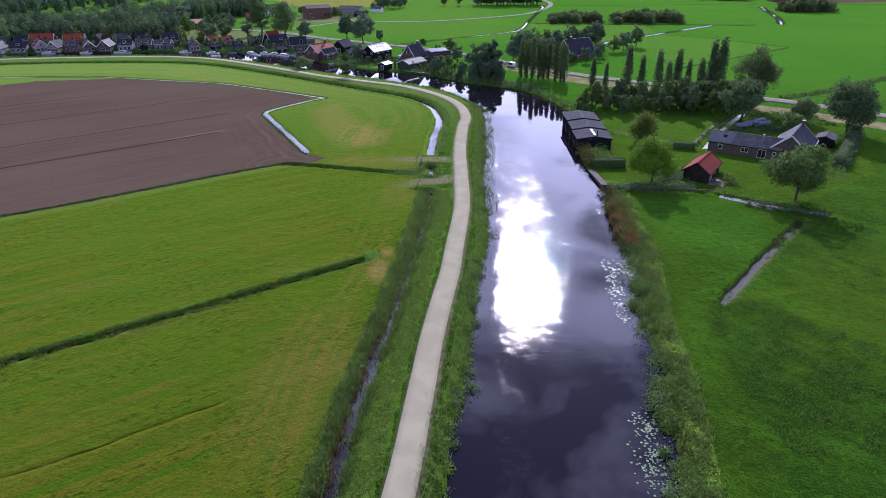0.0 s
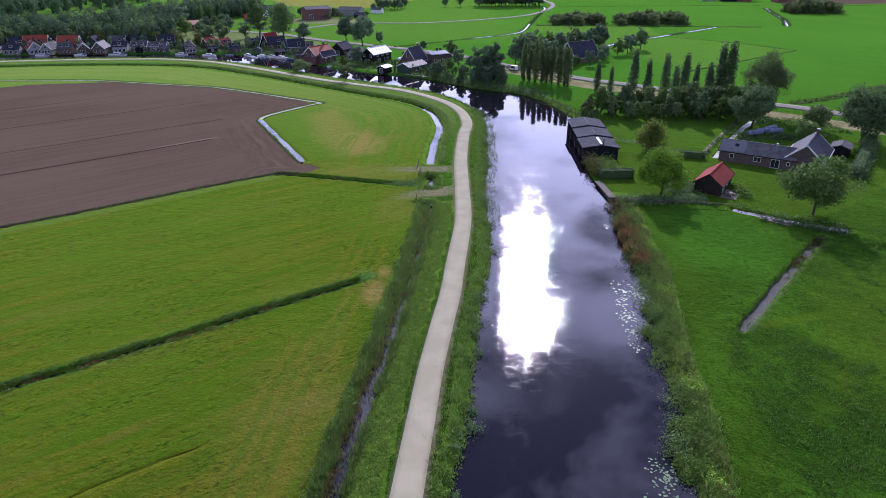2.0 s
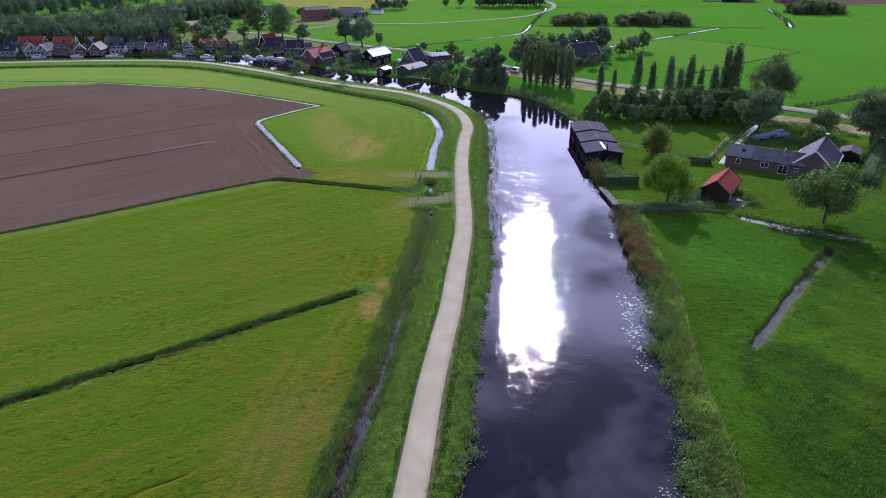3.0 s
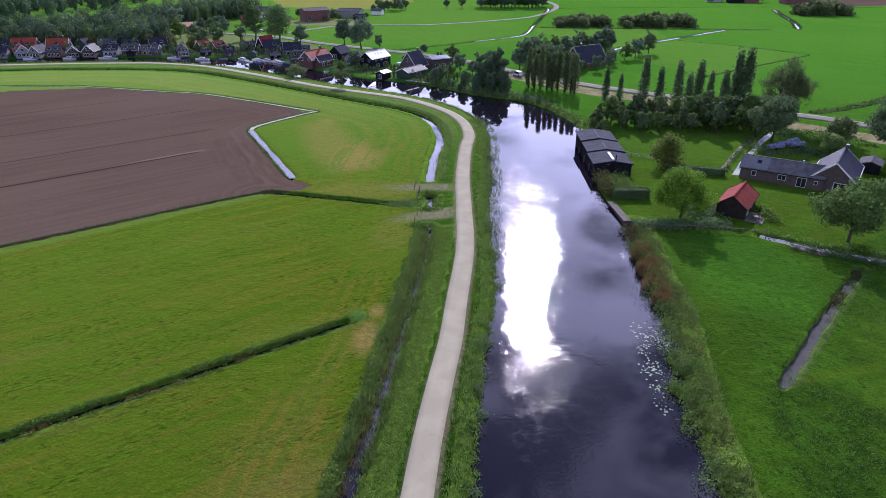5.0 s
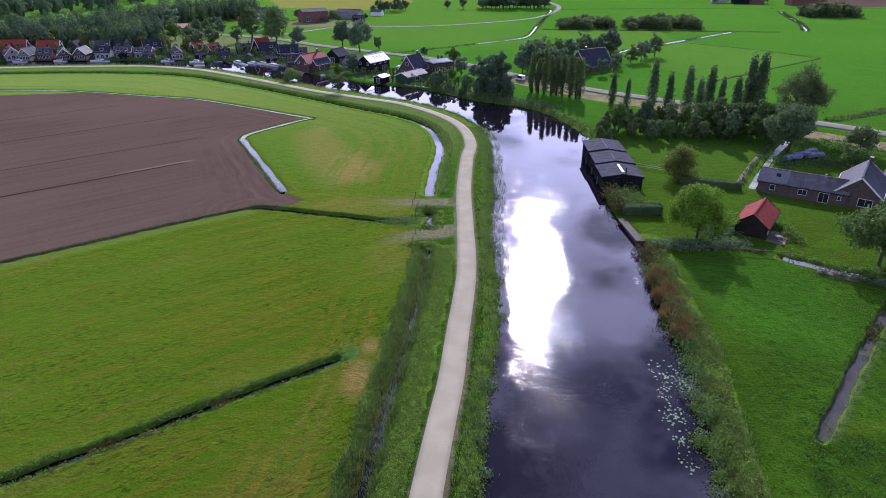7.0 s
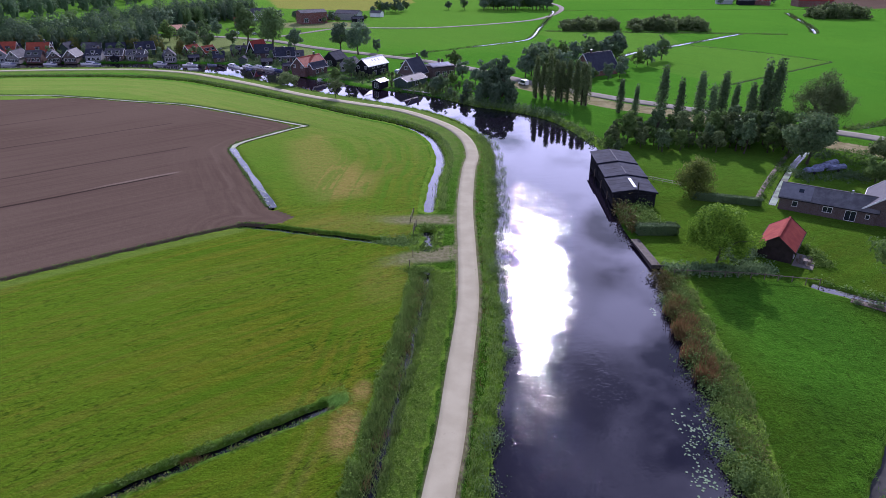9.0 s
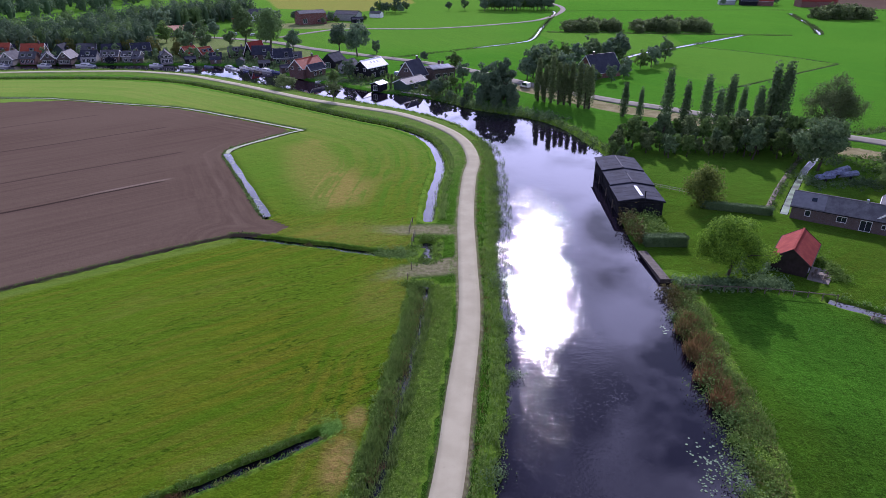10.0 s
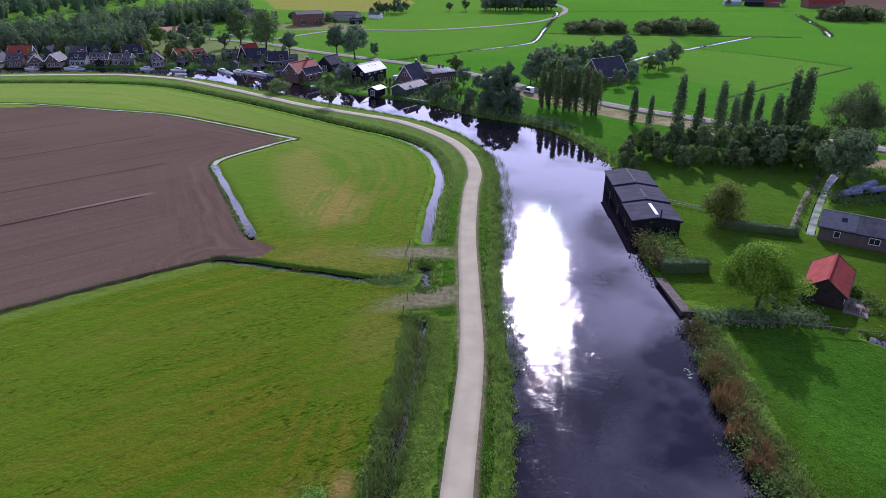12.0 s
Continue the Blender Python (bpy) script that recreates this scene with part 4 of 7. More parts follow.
def crown_points(n, clusters, radius, base, top, shape):
    """Leaf places: clumps on the limbs of a crown of that outline, with gaps."""
    if shape == "poplar":
        h = rng.uniform(0, 1, clusters) ** 0.85
        r = radius * np.minimum(h / 0.25 + 0.3, 1) * (1 - h) ** 0.8 * rng.uniform(0.15, 1.0, clusters) ** 0.7
        ang = rng.uniform(0, 2 * np.pi, clusters)
        c = np.c_[r * np.cos(ang), r * np.sin(ang), base + h * (top - base)]
        spread = np.array([radius * 0.2, radius * 0.2, radius * 0.55])
    else:
        d = rng.normal(size=(clusters, 3))
        d /= np.linalg.norm(d, axis=1)[:, None]
        d[:, 2] = np.abs(d[:, 2]) * np.where(rng.uniform(size=clusters) < 0.3, -0.75, 1)
        lump = 0.78 + 0.28 * np.sin(d[:, 0] * 5 + radius) * np.cos(d[:, 1] * 4 + top) + 0.12 * np.sin(d[:, 2] * 9)
        r = rng.uniform(0.45, 1.0, clusters) ** 0.5 * lump
        mid, half = (base + top) / 2, (top - base) / 2
        c = np.c_[d[:, 0] * r * radius, d[:, 1] * r * radius, mid + d[:, 2] * r * half]
        if base <= 0.05:
            low = rng.uniform(size=clusters) < 0.3
            c[low] = np.c_[c[low, :2] * 0.95, rng.uniform(0.02, 0.3, low.sum()) * top]
        if shape == "willow":
            c[:, 2] -= 0.10 * (top - base) * (np.hypot(c[:, 0], c[:, 1]) / radius) ** 2
        size = 0.17 if shape != "airy" else 0.10
        spread = np.array([radius * size, radius * size, radius * size * (0.8 if shape != "willow" else 1.3)])
    which = rng.integers(0, clusters, n)
    off = np.clip(rng.normal(size=(n, 3)), -1.5, 1.5)
    if shape == "round":
        off = unit(off) * 1.75 * rng.uniform(0.12, 1.0, (n, 1)) ** 0.5
    hub = np.array([0, 0, (base + top) / 2])
    out = off * 0.55 + (c[which] - hub) / np.array([radius, radius, (top - base) * (0.5 if shape != "poplar" else 1.5)]) * 0.9 + (0, 0, 0.15)
    return c, c[which] + off * spread, out


def tree(name, label, category, m, height, radius, material, leaves=2500, size=0.32, shape="round", base=0.22, clusters=60, group=""):
    """A tapered, slightly crooked trunk with limbs, and a crown of leaf sprays."""
    t = thing(name, label, category, m, group)
    cl, pts, out = crown_points(leaves, clusters, radius, height * base, height, shape)
    v, f = leaf_cards(pts, size, out)
    bm = bmesh.new()
    r0 = max(0.1, height * 0.022)
    lean = Vector((rng.normal() * 0.03, rng.normal() * 0.03, 0)) * (height if shape != "poplar" else 0.0)
    fork = Vector((0, 0, height * max(0.28, base))) + lean
    tube(bm, (0, 0, -0.4), fork, r0 * 1.25, r0 * 0.8, 8)
    if shape == "poplar":
        tube(bm, fork, (lean.x * 2, lean.y * 2, height * 0.9), r0 * 0.8, 0.03, 6)
    limbs = cl[rng.permutation(len(cl))[: 9 if shape != "airy" else 70]]
    for c in limbs:
        c = Vector(c)
        knee = fork.lerp(c, 0.5) + Vector((0, 0, 0.06 * height))
        if shape == "poplar":
            knee = Vector((lean.x, lean.y, max(fork.z, c.z - 2.0)))
        else:
            tube(bm, fork, knee, r0 * 0.5, r0 * 0.28, 5)
        tube(bm, knee, c, r0 * 0.28, 0.03, 5)
    part("trunk", bm, BARK, t)
    soup("crown", v, f, material, t)
    return t


def grove(kinds, places, lift=0.0):
    """Copies of a few trees at x, y, scale."""
    for k, (x, y, s) in enumerate(places):
        src = kinds[k % len(kinds)]
        copy_thing(src, pose(x, y, ground_at(x, y) + lift, 0, 0, 97 * k % 360) @ Matrix.Diagonal((s, s, s * (0.9 + 0.2 * ((k * 37) % 10) / 10), 1)))


def stand(x, y, turn=0.0):
    return pose(x, y, ground_at(x, y), 0, 0, turn)


def strip(line, a, b, n, low=None, high=None):
    """n places beside a line, a to b metres to its right, with their heights; y between low and high."""
    seg = np.linalg.norm(np.diff(line, axis=0), axis=1)
    run = np.r_[0, np.cumsum(seg)]
    u = rng.uniform(0, run[-1], n)
    x, y = np.interp(u, run, line[:, 0]), np.interp(u, run, line[:, 1])
    tang = np.gradient(line, axis=0)
    tx, ty = np.interp(u, run, tang[:, 0]), np.interp(u, run, tang[:, 1])
    ln = np.hypot(tx, ty)
    off = rng.uniform(a, b, n)
    x, y = x + ty / ln * off, y - tx / ln * off
    keep = np.ones(n, bool)
    if low is not None:
        keep &= (y > low) & (y < high)
    x, y = x[keep], y[keep]
    return np.c_[x, y, ground_height(x, y)]


def gappy(places, phase):
    """Places thinned out in uneven patches."""
    x, y = places[:, 0], places[:, 1]
    v = np.sin(y * 0.8 + phase) + np.sin(y * 0.31 + 2 * phase) + 0.8 * np.sin(x * 1.7 + y * 0.5)
    return places[v > -0.35]


def clumps(name, label, category, places, per, radius, height, size, material, dry=False):
    """Weeds and low shrubs: leaf sprays heaped on each place."""
    if not dry:
        places = places[places[:, 2] > WATER_Z - 0.25]
    n = len(places)
    grow = rng.uniform(0.5, 1.25, n) * (0.75 + 0.5 * np.sin(places[:, 0] * 0.9 + places[:, 1] * 0.45) ** 2)
    off = rng.normal(size=(n, per, 3)) * 0.5
    off[:, :, 2] = np.abs(off[:, :, 2])
    pts = np.maximum(places[:, None, 2:], WATER_Z) * np.array([0, 0, 1.0]) + np.c_[places[:, :2], np.zeros(n)][:, None] + off * (np.array([radius, radius, height]) * grow[:, None])[:, None]
    v, f = leaf_cards(pts.reshape(-1, 3), size, (off + (0, 0, 0.35)).reshape(-1, 3))
    return tagged(soup(name, v, f, material), label, category, kind="stuff")


def blades(name, label, category, places, per, spread, height, width, material, lean=0.3):
    """Upright grass, sedge or reed: narrow tapering blades."""
    n = len(places) * per
    root = np.repeat(places, per, 0) + np.c_[rng.normal(size=(n, 2)) * spread, np.zeros(n)]
    root[:, 2] = np.maximum(root[:, 2], WATER_Z) - 0.05
    h = height * rng.uniform(0.55, 1.2, n) * np.repeat(rng.uniform(0.7, 1.15, len(places)), per)
    tip = root + np.c_[rng.normal(size=(n, 2)) * lean * h[:, None], h]
    ang = rng.uniform(0, np.pi, n)
    side = np.c_[np.cos(ang), np.sin(ang), np.zeros(n)] * width
    mid = root * 0.45 + tip * 0.55 + np.c_[np.zeros((n, 2)), 0.1 * h]
    v = np.stack([root - side * 0.5, root + side * 0.5, mid + side * 0.5, tip, mid - side * 0.5], 1).reshape(-1, 3)
    f = np.arange(5 * n).reshape(-1, 5)
    return tagged(soup(name, v, f, material), label, category, kind="stuff")


# canal, west bank
clumps("bank_shrubs", "dense green weeds and brambles along the canal's west bank", "weeds", strip(BANK_W, -1.7, 0.5, 4600, 35, 215), 15, 0.55, 0.62, 0.115, NETTLE)
clumps("bank_shrubs", "green weeds and reeds along the far canal bank", "weeds", strip(BANK_W, -1.6, 0.3, 3600, 205, 332), 11, 0.5, 0.45, 0.17, WEED)
blades("bank_grass", "tall pale grass between road and canal", "grass", strip(BANK_W, -2.5, 0.2, 3600, 35, 215), 8, 0.25, 0.75, 0.05, SEDGE)
blades("water_reeds", "thin reed stems standing in the shallow canal edge", "reeds", strip(BANK_W, -0.2, 2.8, 2600, 120, 212), 6, 0.25, 0.8, 0.03, SEDGE, 0.35)
clumps("bank_bushes", "round dark bushes hanging over the canal's west bank", "bushes", strip(BANK_W, -0.6, 0.9, 105, 40, 215), 190, 1.35, 1.45, 0.115, LEAF_DARK, True)
clumps("bank_bushes", "willow bushes at the edge of the canal bend", "bushes", strip(BANK_W, -0.6, 0.5, 60, 195, 300), 70, 0.9, 1.2, 0.17, LEAF)
clumps("bank_bushes", "bright green bramble bushes on the canal's west bank", "bushes", strip(BANK_W, -1.4, 0.3, 110, 40, 215), 90, 0.9, 0.9, 0.11, WEED)
blades("verge_straw", "pale dry grass along the road's canal side", "grass", strip(ROAD, 2.0, 3.0, 1800, 30, 215), 7, 0.25, 0.32, 0.04, REED, 0.5)
# canal, east bank
clumps("bank_bushes", "round green bushes along the canal's east bank", "bushes", gappy(strip(BANK_E, -1.7, 0.6, 110, 40, 131), 1.3), 300, 1.5, 1.7, 0.115, WEED, True)
clumps("bank_bushes", "dark alder bushes along the canal's east bank", "bushes", gappy(strip(BANK_E, -1.9, 0.3, 80, 40, 131), 3.6), 300, 1.5, 2.0, 0.115, LEAF, True)
clumps("bank_shrubs", "dense green weeds on the canal's east bank", "weeds", gappy(strip(BANK_E, -0.5, 2.2, 4800, 35, 133), 0.5), 14, 0.6, 0.6, 0.115, WEED)
clumps("bank_shrubs", "mixed nettles above the canal's east bank", "weeds", gappy(strip(BANK_E, 1.0, 3.0, 2600, 35, 133), 2.0), 10, 0.5, 0.3, 0.12, VERGE)
clumps("bank_shrubs", "olive withered plants on the east bank", "weeds", gappy(strip(BANK_E, -0.3, 3.2, 2000, 35, 133), 5.2), 12, 0.5, 0.5, 0.12, LEAF_OLIVE)
blades("bank_grass", "long grass above the canal's east bank", "grass", gappy(strip(BANK_E, -0.2, 3.4, 4000, 35, 133), 4.0), 8, 0.3, 0.7, 0.05, SEDGE)
clumps("bank_shrubs", "dark waterside scrub below the poplars", "weeds", strip(BANK_N, -0.3, 3.5, 2400, 186, 280), 9, 0.8, 1.0, 0.28, LEAF)
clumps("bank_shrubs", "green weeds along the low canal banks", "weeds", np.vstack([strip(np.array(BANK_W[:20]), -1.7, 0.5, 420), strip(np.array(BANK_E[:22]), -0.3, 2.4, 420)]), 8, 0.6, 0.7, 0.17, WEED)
# roadside ditch
ROADSIDE = DITCHES["road_side"][0]
blades("ditch_sedge", "grey-green sedge in the roadside ditch", "sedge", np.vstack([strip(ROADSIDE, -2.1, -1.0, 2200, 30, 132), strip(ROADSIDE, 0.95, 1.4, 600, 30, 132), strip(ROADSIDE, -0.9, 0.5, 60, 30, 132), strip(ROADSIDE, -1.0, 0.0, 1100, 74, 132)]), 9, 0.3, 0.62, 0.05, SEDGE, 0.35)
clumps("ditch_weeds", "dark weeds along the roadside ditch", "weeds", strip(ROADSIDE, -2.2, -0.9, 500, 30, 132), 9, 0.5, 0.5, 0.13, WEED)
clumps("verge_weeds", "low nettles and dock on the road verge", "weeds", strip(ROADSIDE, 0.9, 4.6, 6500, 30, 132), 8, 0.4, 0.22, 0.085, VERGE)
blades("verge_grass", "grass on the verge beside the road", "grass", strip(ROAD, -2.9, -1.9, 3200, 30, 215), 9, 0.3, 0.3, 0.04, GRASS)
blades("verge_grass", "rank grass on the canal side of the road", "grass", strip(ROAD, 1.9, 3.6, 3600, 30, 215), 9, 0.3, 0.35, 0.04, GRASS)
BEND = DITCHES["bend"][0]
blades("ditch_sedge", "tall grey-green sedge half closing the roadside ditch", "sedge", gappy(np.vstack([strip(ROADSIDE, -1.9, -0.5, 1900, 92, 132), strip(ROADSIDE, -2.4, -1.0, 1300, 40, 92), strip(ROADSIDE, 0.8, 1.6, 800, 40, 132), strip(ROADSIDE, -0.8, 0.8, 260, 95, 132)]), 1.4), 9, 0.35, 0.95, 0.05, SEDGE, 0.4)
clumps("ditch_weeds", "rank green nettles on the field side of the roadside ditch", "weeds", gappy(strip(ROADSIDE, -2.9, -1.2, 1300, 40, 132), 3.1), 14, 0.5, 0.55, 0.10, NETTLE)
blades("ditch_sedge", "brown dying reed in the roadside ditch", "reeds", np.vstack([strip(ROADSIDE, -1.3, -0.2, 500, 30, 78), strip(ROADSIDE, -0.9, 0.2, 160, 78, 131)]), 8, 0.3, 0.9, 0.045, REED, 0.35)
blades("ditch_sedge", "sedge beside the curved ditch", "sedge", strip(BEND, 1.0, 3.2, 3400, 157, 315), 8, 0.35, 0.8, 0.07, SEDGE)
clumps("ditch_weeds", "dark weeds on the ditch bank below the road", "weeds", strip(BEND, 1.0, 3.2, 3000, 200, 316), 7, 0.6, 0.40, 0.18, LEAF_DARK)
for label, side, n, phase, mat in (("ragged green weeds on the bank of the meadow ditch", (-1.5, -0.6), 1500, 2.2, WEED), ("pale withered weeds at the lip of the meadow ditch", (0.7, 1.2), 700, 4.1, LEAF_OLIVE)):
    bank = gappy(strip(DITCHES["meadow"][0], *side, n), phase)
    bank[:, 2] = -0.12
    clumps("ditch_weeds", label, "weeds", bank, 12, 0.38, 0.36, 0.10, mat)
for key, wide, n, tall in (("meadow", 0.7, 260, 0.22), ("plough_edge", 0.4, 160, 0.2), ("pool", 2.9, 170, 0.35), ("garden", 1.7, 110, 0.3), ("far_b", 0.5, 2600, 0.28), ("far_a", 2.2, 900, 0.28), ("far_d", 2.6, 700, 0.6), ("far_e", 2.0, 900, 0.3), ("far_f", 1.2, 900, 0.6), ("far_c", 1.2, 1200, 0.8), ("far_g", 1.8, 1200, 0.9)):
    clumps("ditch_weeds", "dark tufted weeds along a narrow field ditch", "weeds", strip(DITCHES[key][0], -wide, wide, n), 8, 0.5, tall, 0.15 if not key.startswith("far") else 0.2 if key in ("far_a", "far_b") else 0.3, LEAF_DARK if key in ("meadow", "far_a", "far_b") else LEAF if key in ("furrow", "plough_edge") or key.startswith("far") else WEED)
clumps("ditch_weeds", "dark rank grass along the brimming field ditch", "weeds", np.vstack([strip(DITCHES["north_edge"][0], 0.5, 1.3, 1500), strip(DITCHES["corner_top"][0], -1.2, -0.5, 200), strip(DITCHES["corner"][0], -1.3, -0.8, 260)]), 6, 0.4, 0.3, 0.2, LEAF)
clumps("ditch_weeds", "bright green growth where two ditches meet", "weeds", np.vstack([strip(DITCHES["meadow"][0][-7:], -1.0, 1.0, 260), np.c_[rng.normal(-12.0, 0.7, 120), rng.normal(98.2, 0.8, 120), np.full(120, -0.1)]]), 22, 0.5, 0.34, 0.075, leaf_material("cress_leaf", (0.12, 0.26, 0.045), (0.24, 0.44, 0.085), 0.35))
for key, n in (("meadow", 900), ("plough_edge", 700), ("plough_drain", 260), ("pasture", 160)):
    wide = DITCHES[key][1] + 0.25
    for a, b in ((-wide - 0.3, -wide), (wide, wide + 0.3)):
        rim = strip(DITCHES[key][0], a, b, n // 2)
        rim[:, 2] = 0.02
        blades("ditch_grass", "rank grass hanging over the lip of a field ditch", "grass", rim, 9, 0.22, 0.26, 0.045, GRASS if key != "plough_edge" else SEDGE, 0.8)
blades("ditch_reed", "withered brown reed in a field ditch", "reeds", np.vstack([np.c_[rng.normal(x, 0.9, 26), rng.normal(y, 0.5, 26), np.full(26, -0.5)] for x, y in ((-26, 88.2), (-36.5, 81), (-45.5, 74.8), (-51, 71))]), 9, 0.3, 0.6, 0.05, REED, 0.5)
clumps("ditch_weeds", "dark weeds choking the end of the drain", "weeds", strip(DITCHES["plough_drain"][0][-6:], -1.4, 1.2, 130), 10, 0.4, 0.35, 0.14, NETTLE)
choked = strip(DITCHES["pasture"][0][-9:], -0.8, 0.9, 260)
choked[:, 2] = -0.5
clumps("ditch_weeds", "dark withered weeds choking the muddy ditch", "weeds", gappy(choked, 1.1), 9, 0.35, 0.4, 0.12, LEAF_RUST)
clumps("pool_scrub", "dark green nettles at the ditch ends by the tracks", "weeds", np.vstack([np.c_[rng.normal(-2.8, 1.2, 90), rng.normal(149.4, 0.7, 90), np.full(90, -0.1)], np.c_[rng.normal(-3.2, 1.2, 80), rng.normal(139.9, 0.5, 80), np.full(80, -0.1)], np.c_[rng.normal(-3.6, 1.3, 110), rng.normal(131.6, 0.7, 110), np.full(110, -0.1)]]), 11, 0.5, 0.55, 0.14, NETTLE)
clumps("pool_scrub", "green scrub round the small pool between the tracks", "weeds", np.c_[rng.normal(-8.0, 2.0, 420), rng.normal(143.2, 1.2, 420), np.full(420, -0.2)], 10, 0.5, 0.45, 0.16, LEAF)
# reed bed and lilies
a = rng.uniform(0, 1, 1500)
a = np.where(np.sin(a * 31) + np.sin(a * 13 + 1) > rng.uniform(-2.2, 1.0, 1500), a, rng.uniform(0.1, 0.9, 1500))
clump = np.round(a * 13 + rng.normal(size=1500) * 0.22) / 13
a = np.clip(0.72 * clump + 0.28 * a + rng.normal(size=1500) * 0.012, 0, 1)
reed_x = 33.5 + 0.7 * np.sin(clump * 57) + a * 1.7 + 1.25 * np.sin(a * 3.1) ** 0.5 * rng.uniform(-1, 1, 1500) * (0.75 + 0.35 * np.sin(a * 23))
blades("reed_bed", "tall brown and green reed bed standing in the canal", "reeds", np.c_[reed_x, 101 + 20.5 * a, np.full(1500, -0.7)][::2], 9, 0.38, 1.9, 0.06, REED, 0.25)
blades("reed_bed", "green sedge and young reed along the canal edge", "reeds", np.c_[reed_x + 0.5, 101 + 20.5 * a, np.full(1500, -0.7)][1::3], 9, 0.5, 1.5, 0.05, SEDGE, 0.3)
clumps("scrub", "rust-brown brambles among the reeds at the canal edge", "shrubs", np.c_[rng.normal(35.0, 0.9, 150), rng.uniform(99, 125, 150), np.full(150, -0.4)], 20, 0.7, 1.2, 0.13, LEAF_RUST)
rafts = [(29.0, 93.5, 1.3, 40), (30.6, 91.5, 0.9, 24), (27.2, 90.5, 0.8, 14), (27.4, 86.0, 1.0, 26), (26.4, 82.0, 0.6, 14), (26.2, 78.5, 0.7, 10), (22.6, 55.4, 1.0, 44), (21.8, 51.6, 1.0, 30), (21.4, 48.2, 1.1, 34), (21.6, 46.6, 1.2, 24), (31.6, 119.0, 0.5, 6)]
lily = np.vstack([np.c_[rng.normal(x, r * 0.8, 2 * n), rng.normal(y, r * 1.2, 2 * n)] for x, y, r, n in rafts])
lv, lf = [], []
for x, y in lily:
    r, n0, turn = rng.uniform(0.06, 0.16), len(lv), rng.uniform(0, 6.28)
    lv += [(x + r * math.cos(turn + k * 0.68), y + r * math.sin(turn + k * 0.68), WATER_Z + 0.02 + 0.02 * rng.uniform()) for k in range(9)]
    lf.append(tuple(range(n0, n0 + 9)))
tagged(soup("lily_pads", lv, lf, PAD), "floating water-lily pads with pale shine", "lily pads", kind="stuff")
# tufts in the pastures
tx, ty = rng.uniform(30, 130, 9000), rng.uniform(50, 150, 9000)
tx, ty = np.where(tx + ty > 150, tx, 36 + (tx - 30) * 0.6), np.where(tx + ty > 150, ty, 50 + (ty - 50) * 0.6)
ok = (~inside(tx, ty, GARDEN)) & (near(tx, ty, np.vstack([BANK_E]), 10) > 8) & (np.sin(tx * 0.55) * np.sin(ty * 0.5 + 1) + 0.5 * np.sin(tx * 1.3 + ty) > -0.35) & ((ty < 118) | (tx > 105)) & (ty - 82 < (tx - 41) * 1.13)
blades("pasture_tufts", "darker grass tufts in the grazed pasture", "grass", np.c_[tx, ty, np.zeros(9000)][ok], 10, 0.4, 0.34, 0.07, TUFT, 0.8)

# ---- trees ----
tree("tree", "lime-green broadleaf tree on the canal lawn", "tree", stand(46.8, 134.8), 9.9, 5.6, LEAF_LIME, 26000, 0.16, "round", 0.02, 64)
tree("tree", "yellowing willow on the lawn", "tree", stand(54.2, 166.4), 8.6, 3.7, LEAF_WILLOW, 5600, 0.24, "willow", -0.02, 70)
tree("tree", "grey-green tree in front of the farmhouse", "tree", stand(73.3, 123.2), 11.2, 6.2, LEAF, 8000, 0.27, "round", 0.06, 70)
tree("tree", "dark round tree behind the farmhouse", "tree", stand(113.4, 174.5), 14.5, 7.6, LEAF_DARK, 9000, 0.36, "round", 0.02, 100)
tree("tree", "dark tree beside the farm drive", "tree", stand(89.7, 188.6), 13.5, 6.2, LEAF_DARK, 8000, 0.34, "round", 0.03, 80)
tree("tree", "tall thin-leaved tree near the main road", "tree", stand(100.5, 206), 19, 7.6, LEAF_GREY, 16000, 0.2, "airy", 0.12, 260)
tree("tree", "small fruit tree behind the farmhouse", "tree", stand(108, 188), 7, 4.2, LEAF_GREY, 2600, 0.34, "round", 0.15, 50)
tree("tree", "small olive tree in the farm yard", "tree", stand(98, 174.5), 5.5, 3.4, LEAF, 2400, 0.32, "round", 0.1, 40)

POPLARS = [tree("poplar", "slim dark Lombardy poplar beside the main road", "tree", stand(67.9, 236), 14.6, 2.5, LEAF_DARK, 3200, 0.29, "poplar", 0.04, 70, "poplars by the road"),
           tree("poplar", "slim dark Lombardy poplar beside the main road", "tree", stand(70.0, 226.5), 13.6, 2.0, LEAF_DARK, 2600, 0.30, "poplar", 0.04, 60, "poplars by the road")]
grove(POPLARS, [(56.8, 243, 0.74), (61, 240, 0.66), (76.0, 227, 1.0), (78.4, 223.5, 0.98), (82, 225, 0.95), (86.6, 227, 0.9), (88.8, 221.5, 0.9), (92.4, 222, 1.3), (94.6, 220, 1.25)])
POPLARS2 = [tree("poplar", "grey-green poplar in a row above the canal", "tree", stand(32.5, 265), 13.4, 2.0, LEAF_GREY, 2900, 0.28, "poplar", 0.06, 70, "poplar row above the canal")]
grove(POPLARS2, [(34.6, 263.5, 0.95), (36.6, 262.5, 1.05), (38.6, 260, 0.98), (40.6, 259.5, 1.02), (42.6, 258.5, 0.92), (44.6, 255.5, 1.0), (46.6, 254, 1.04), (47.9, 253, 0.9)])

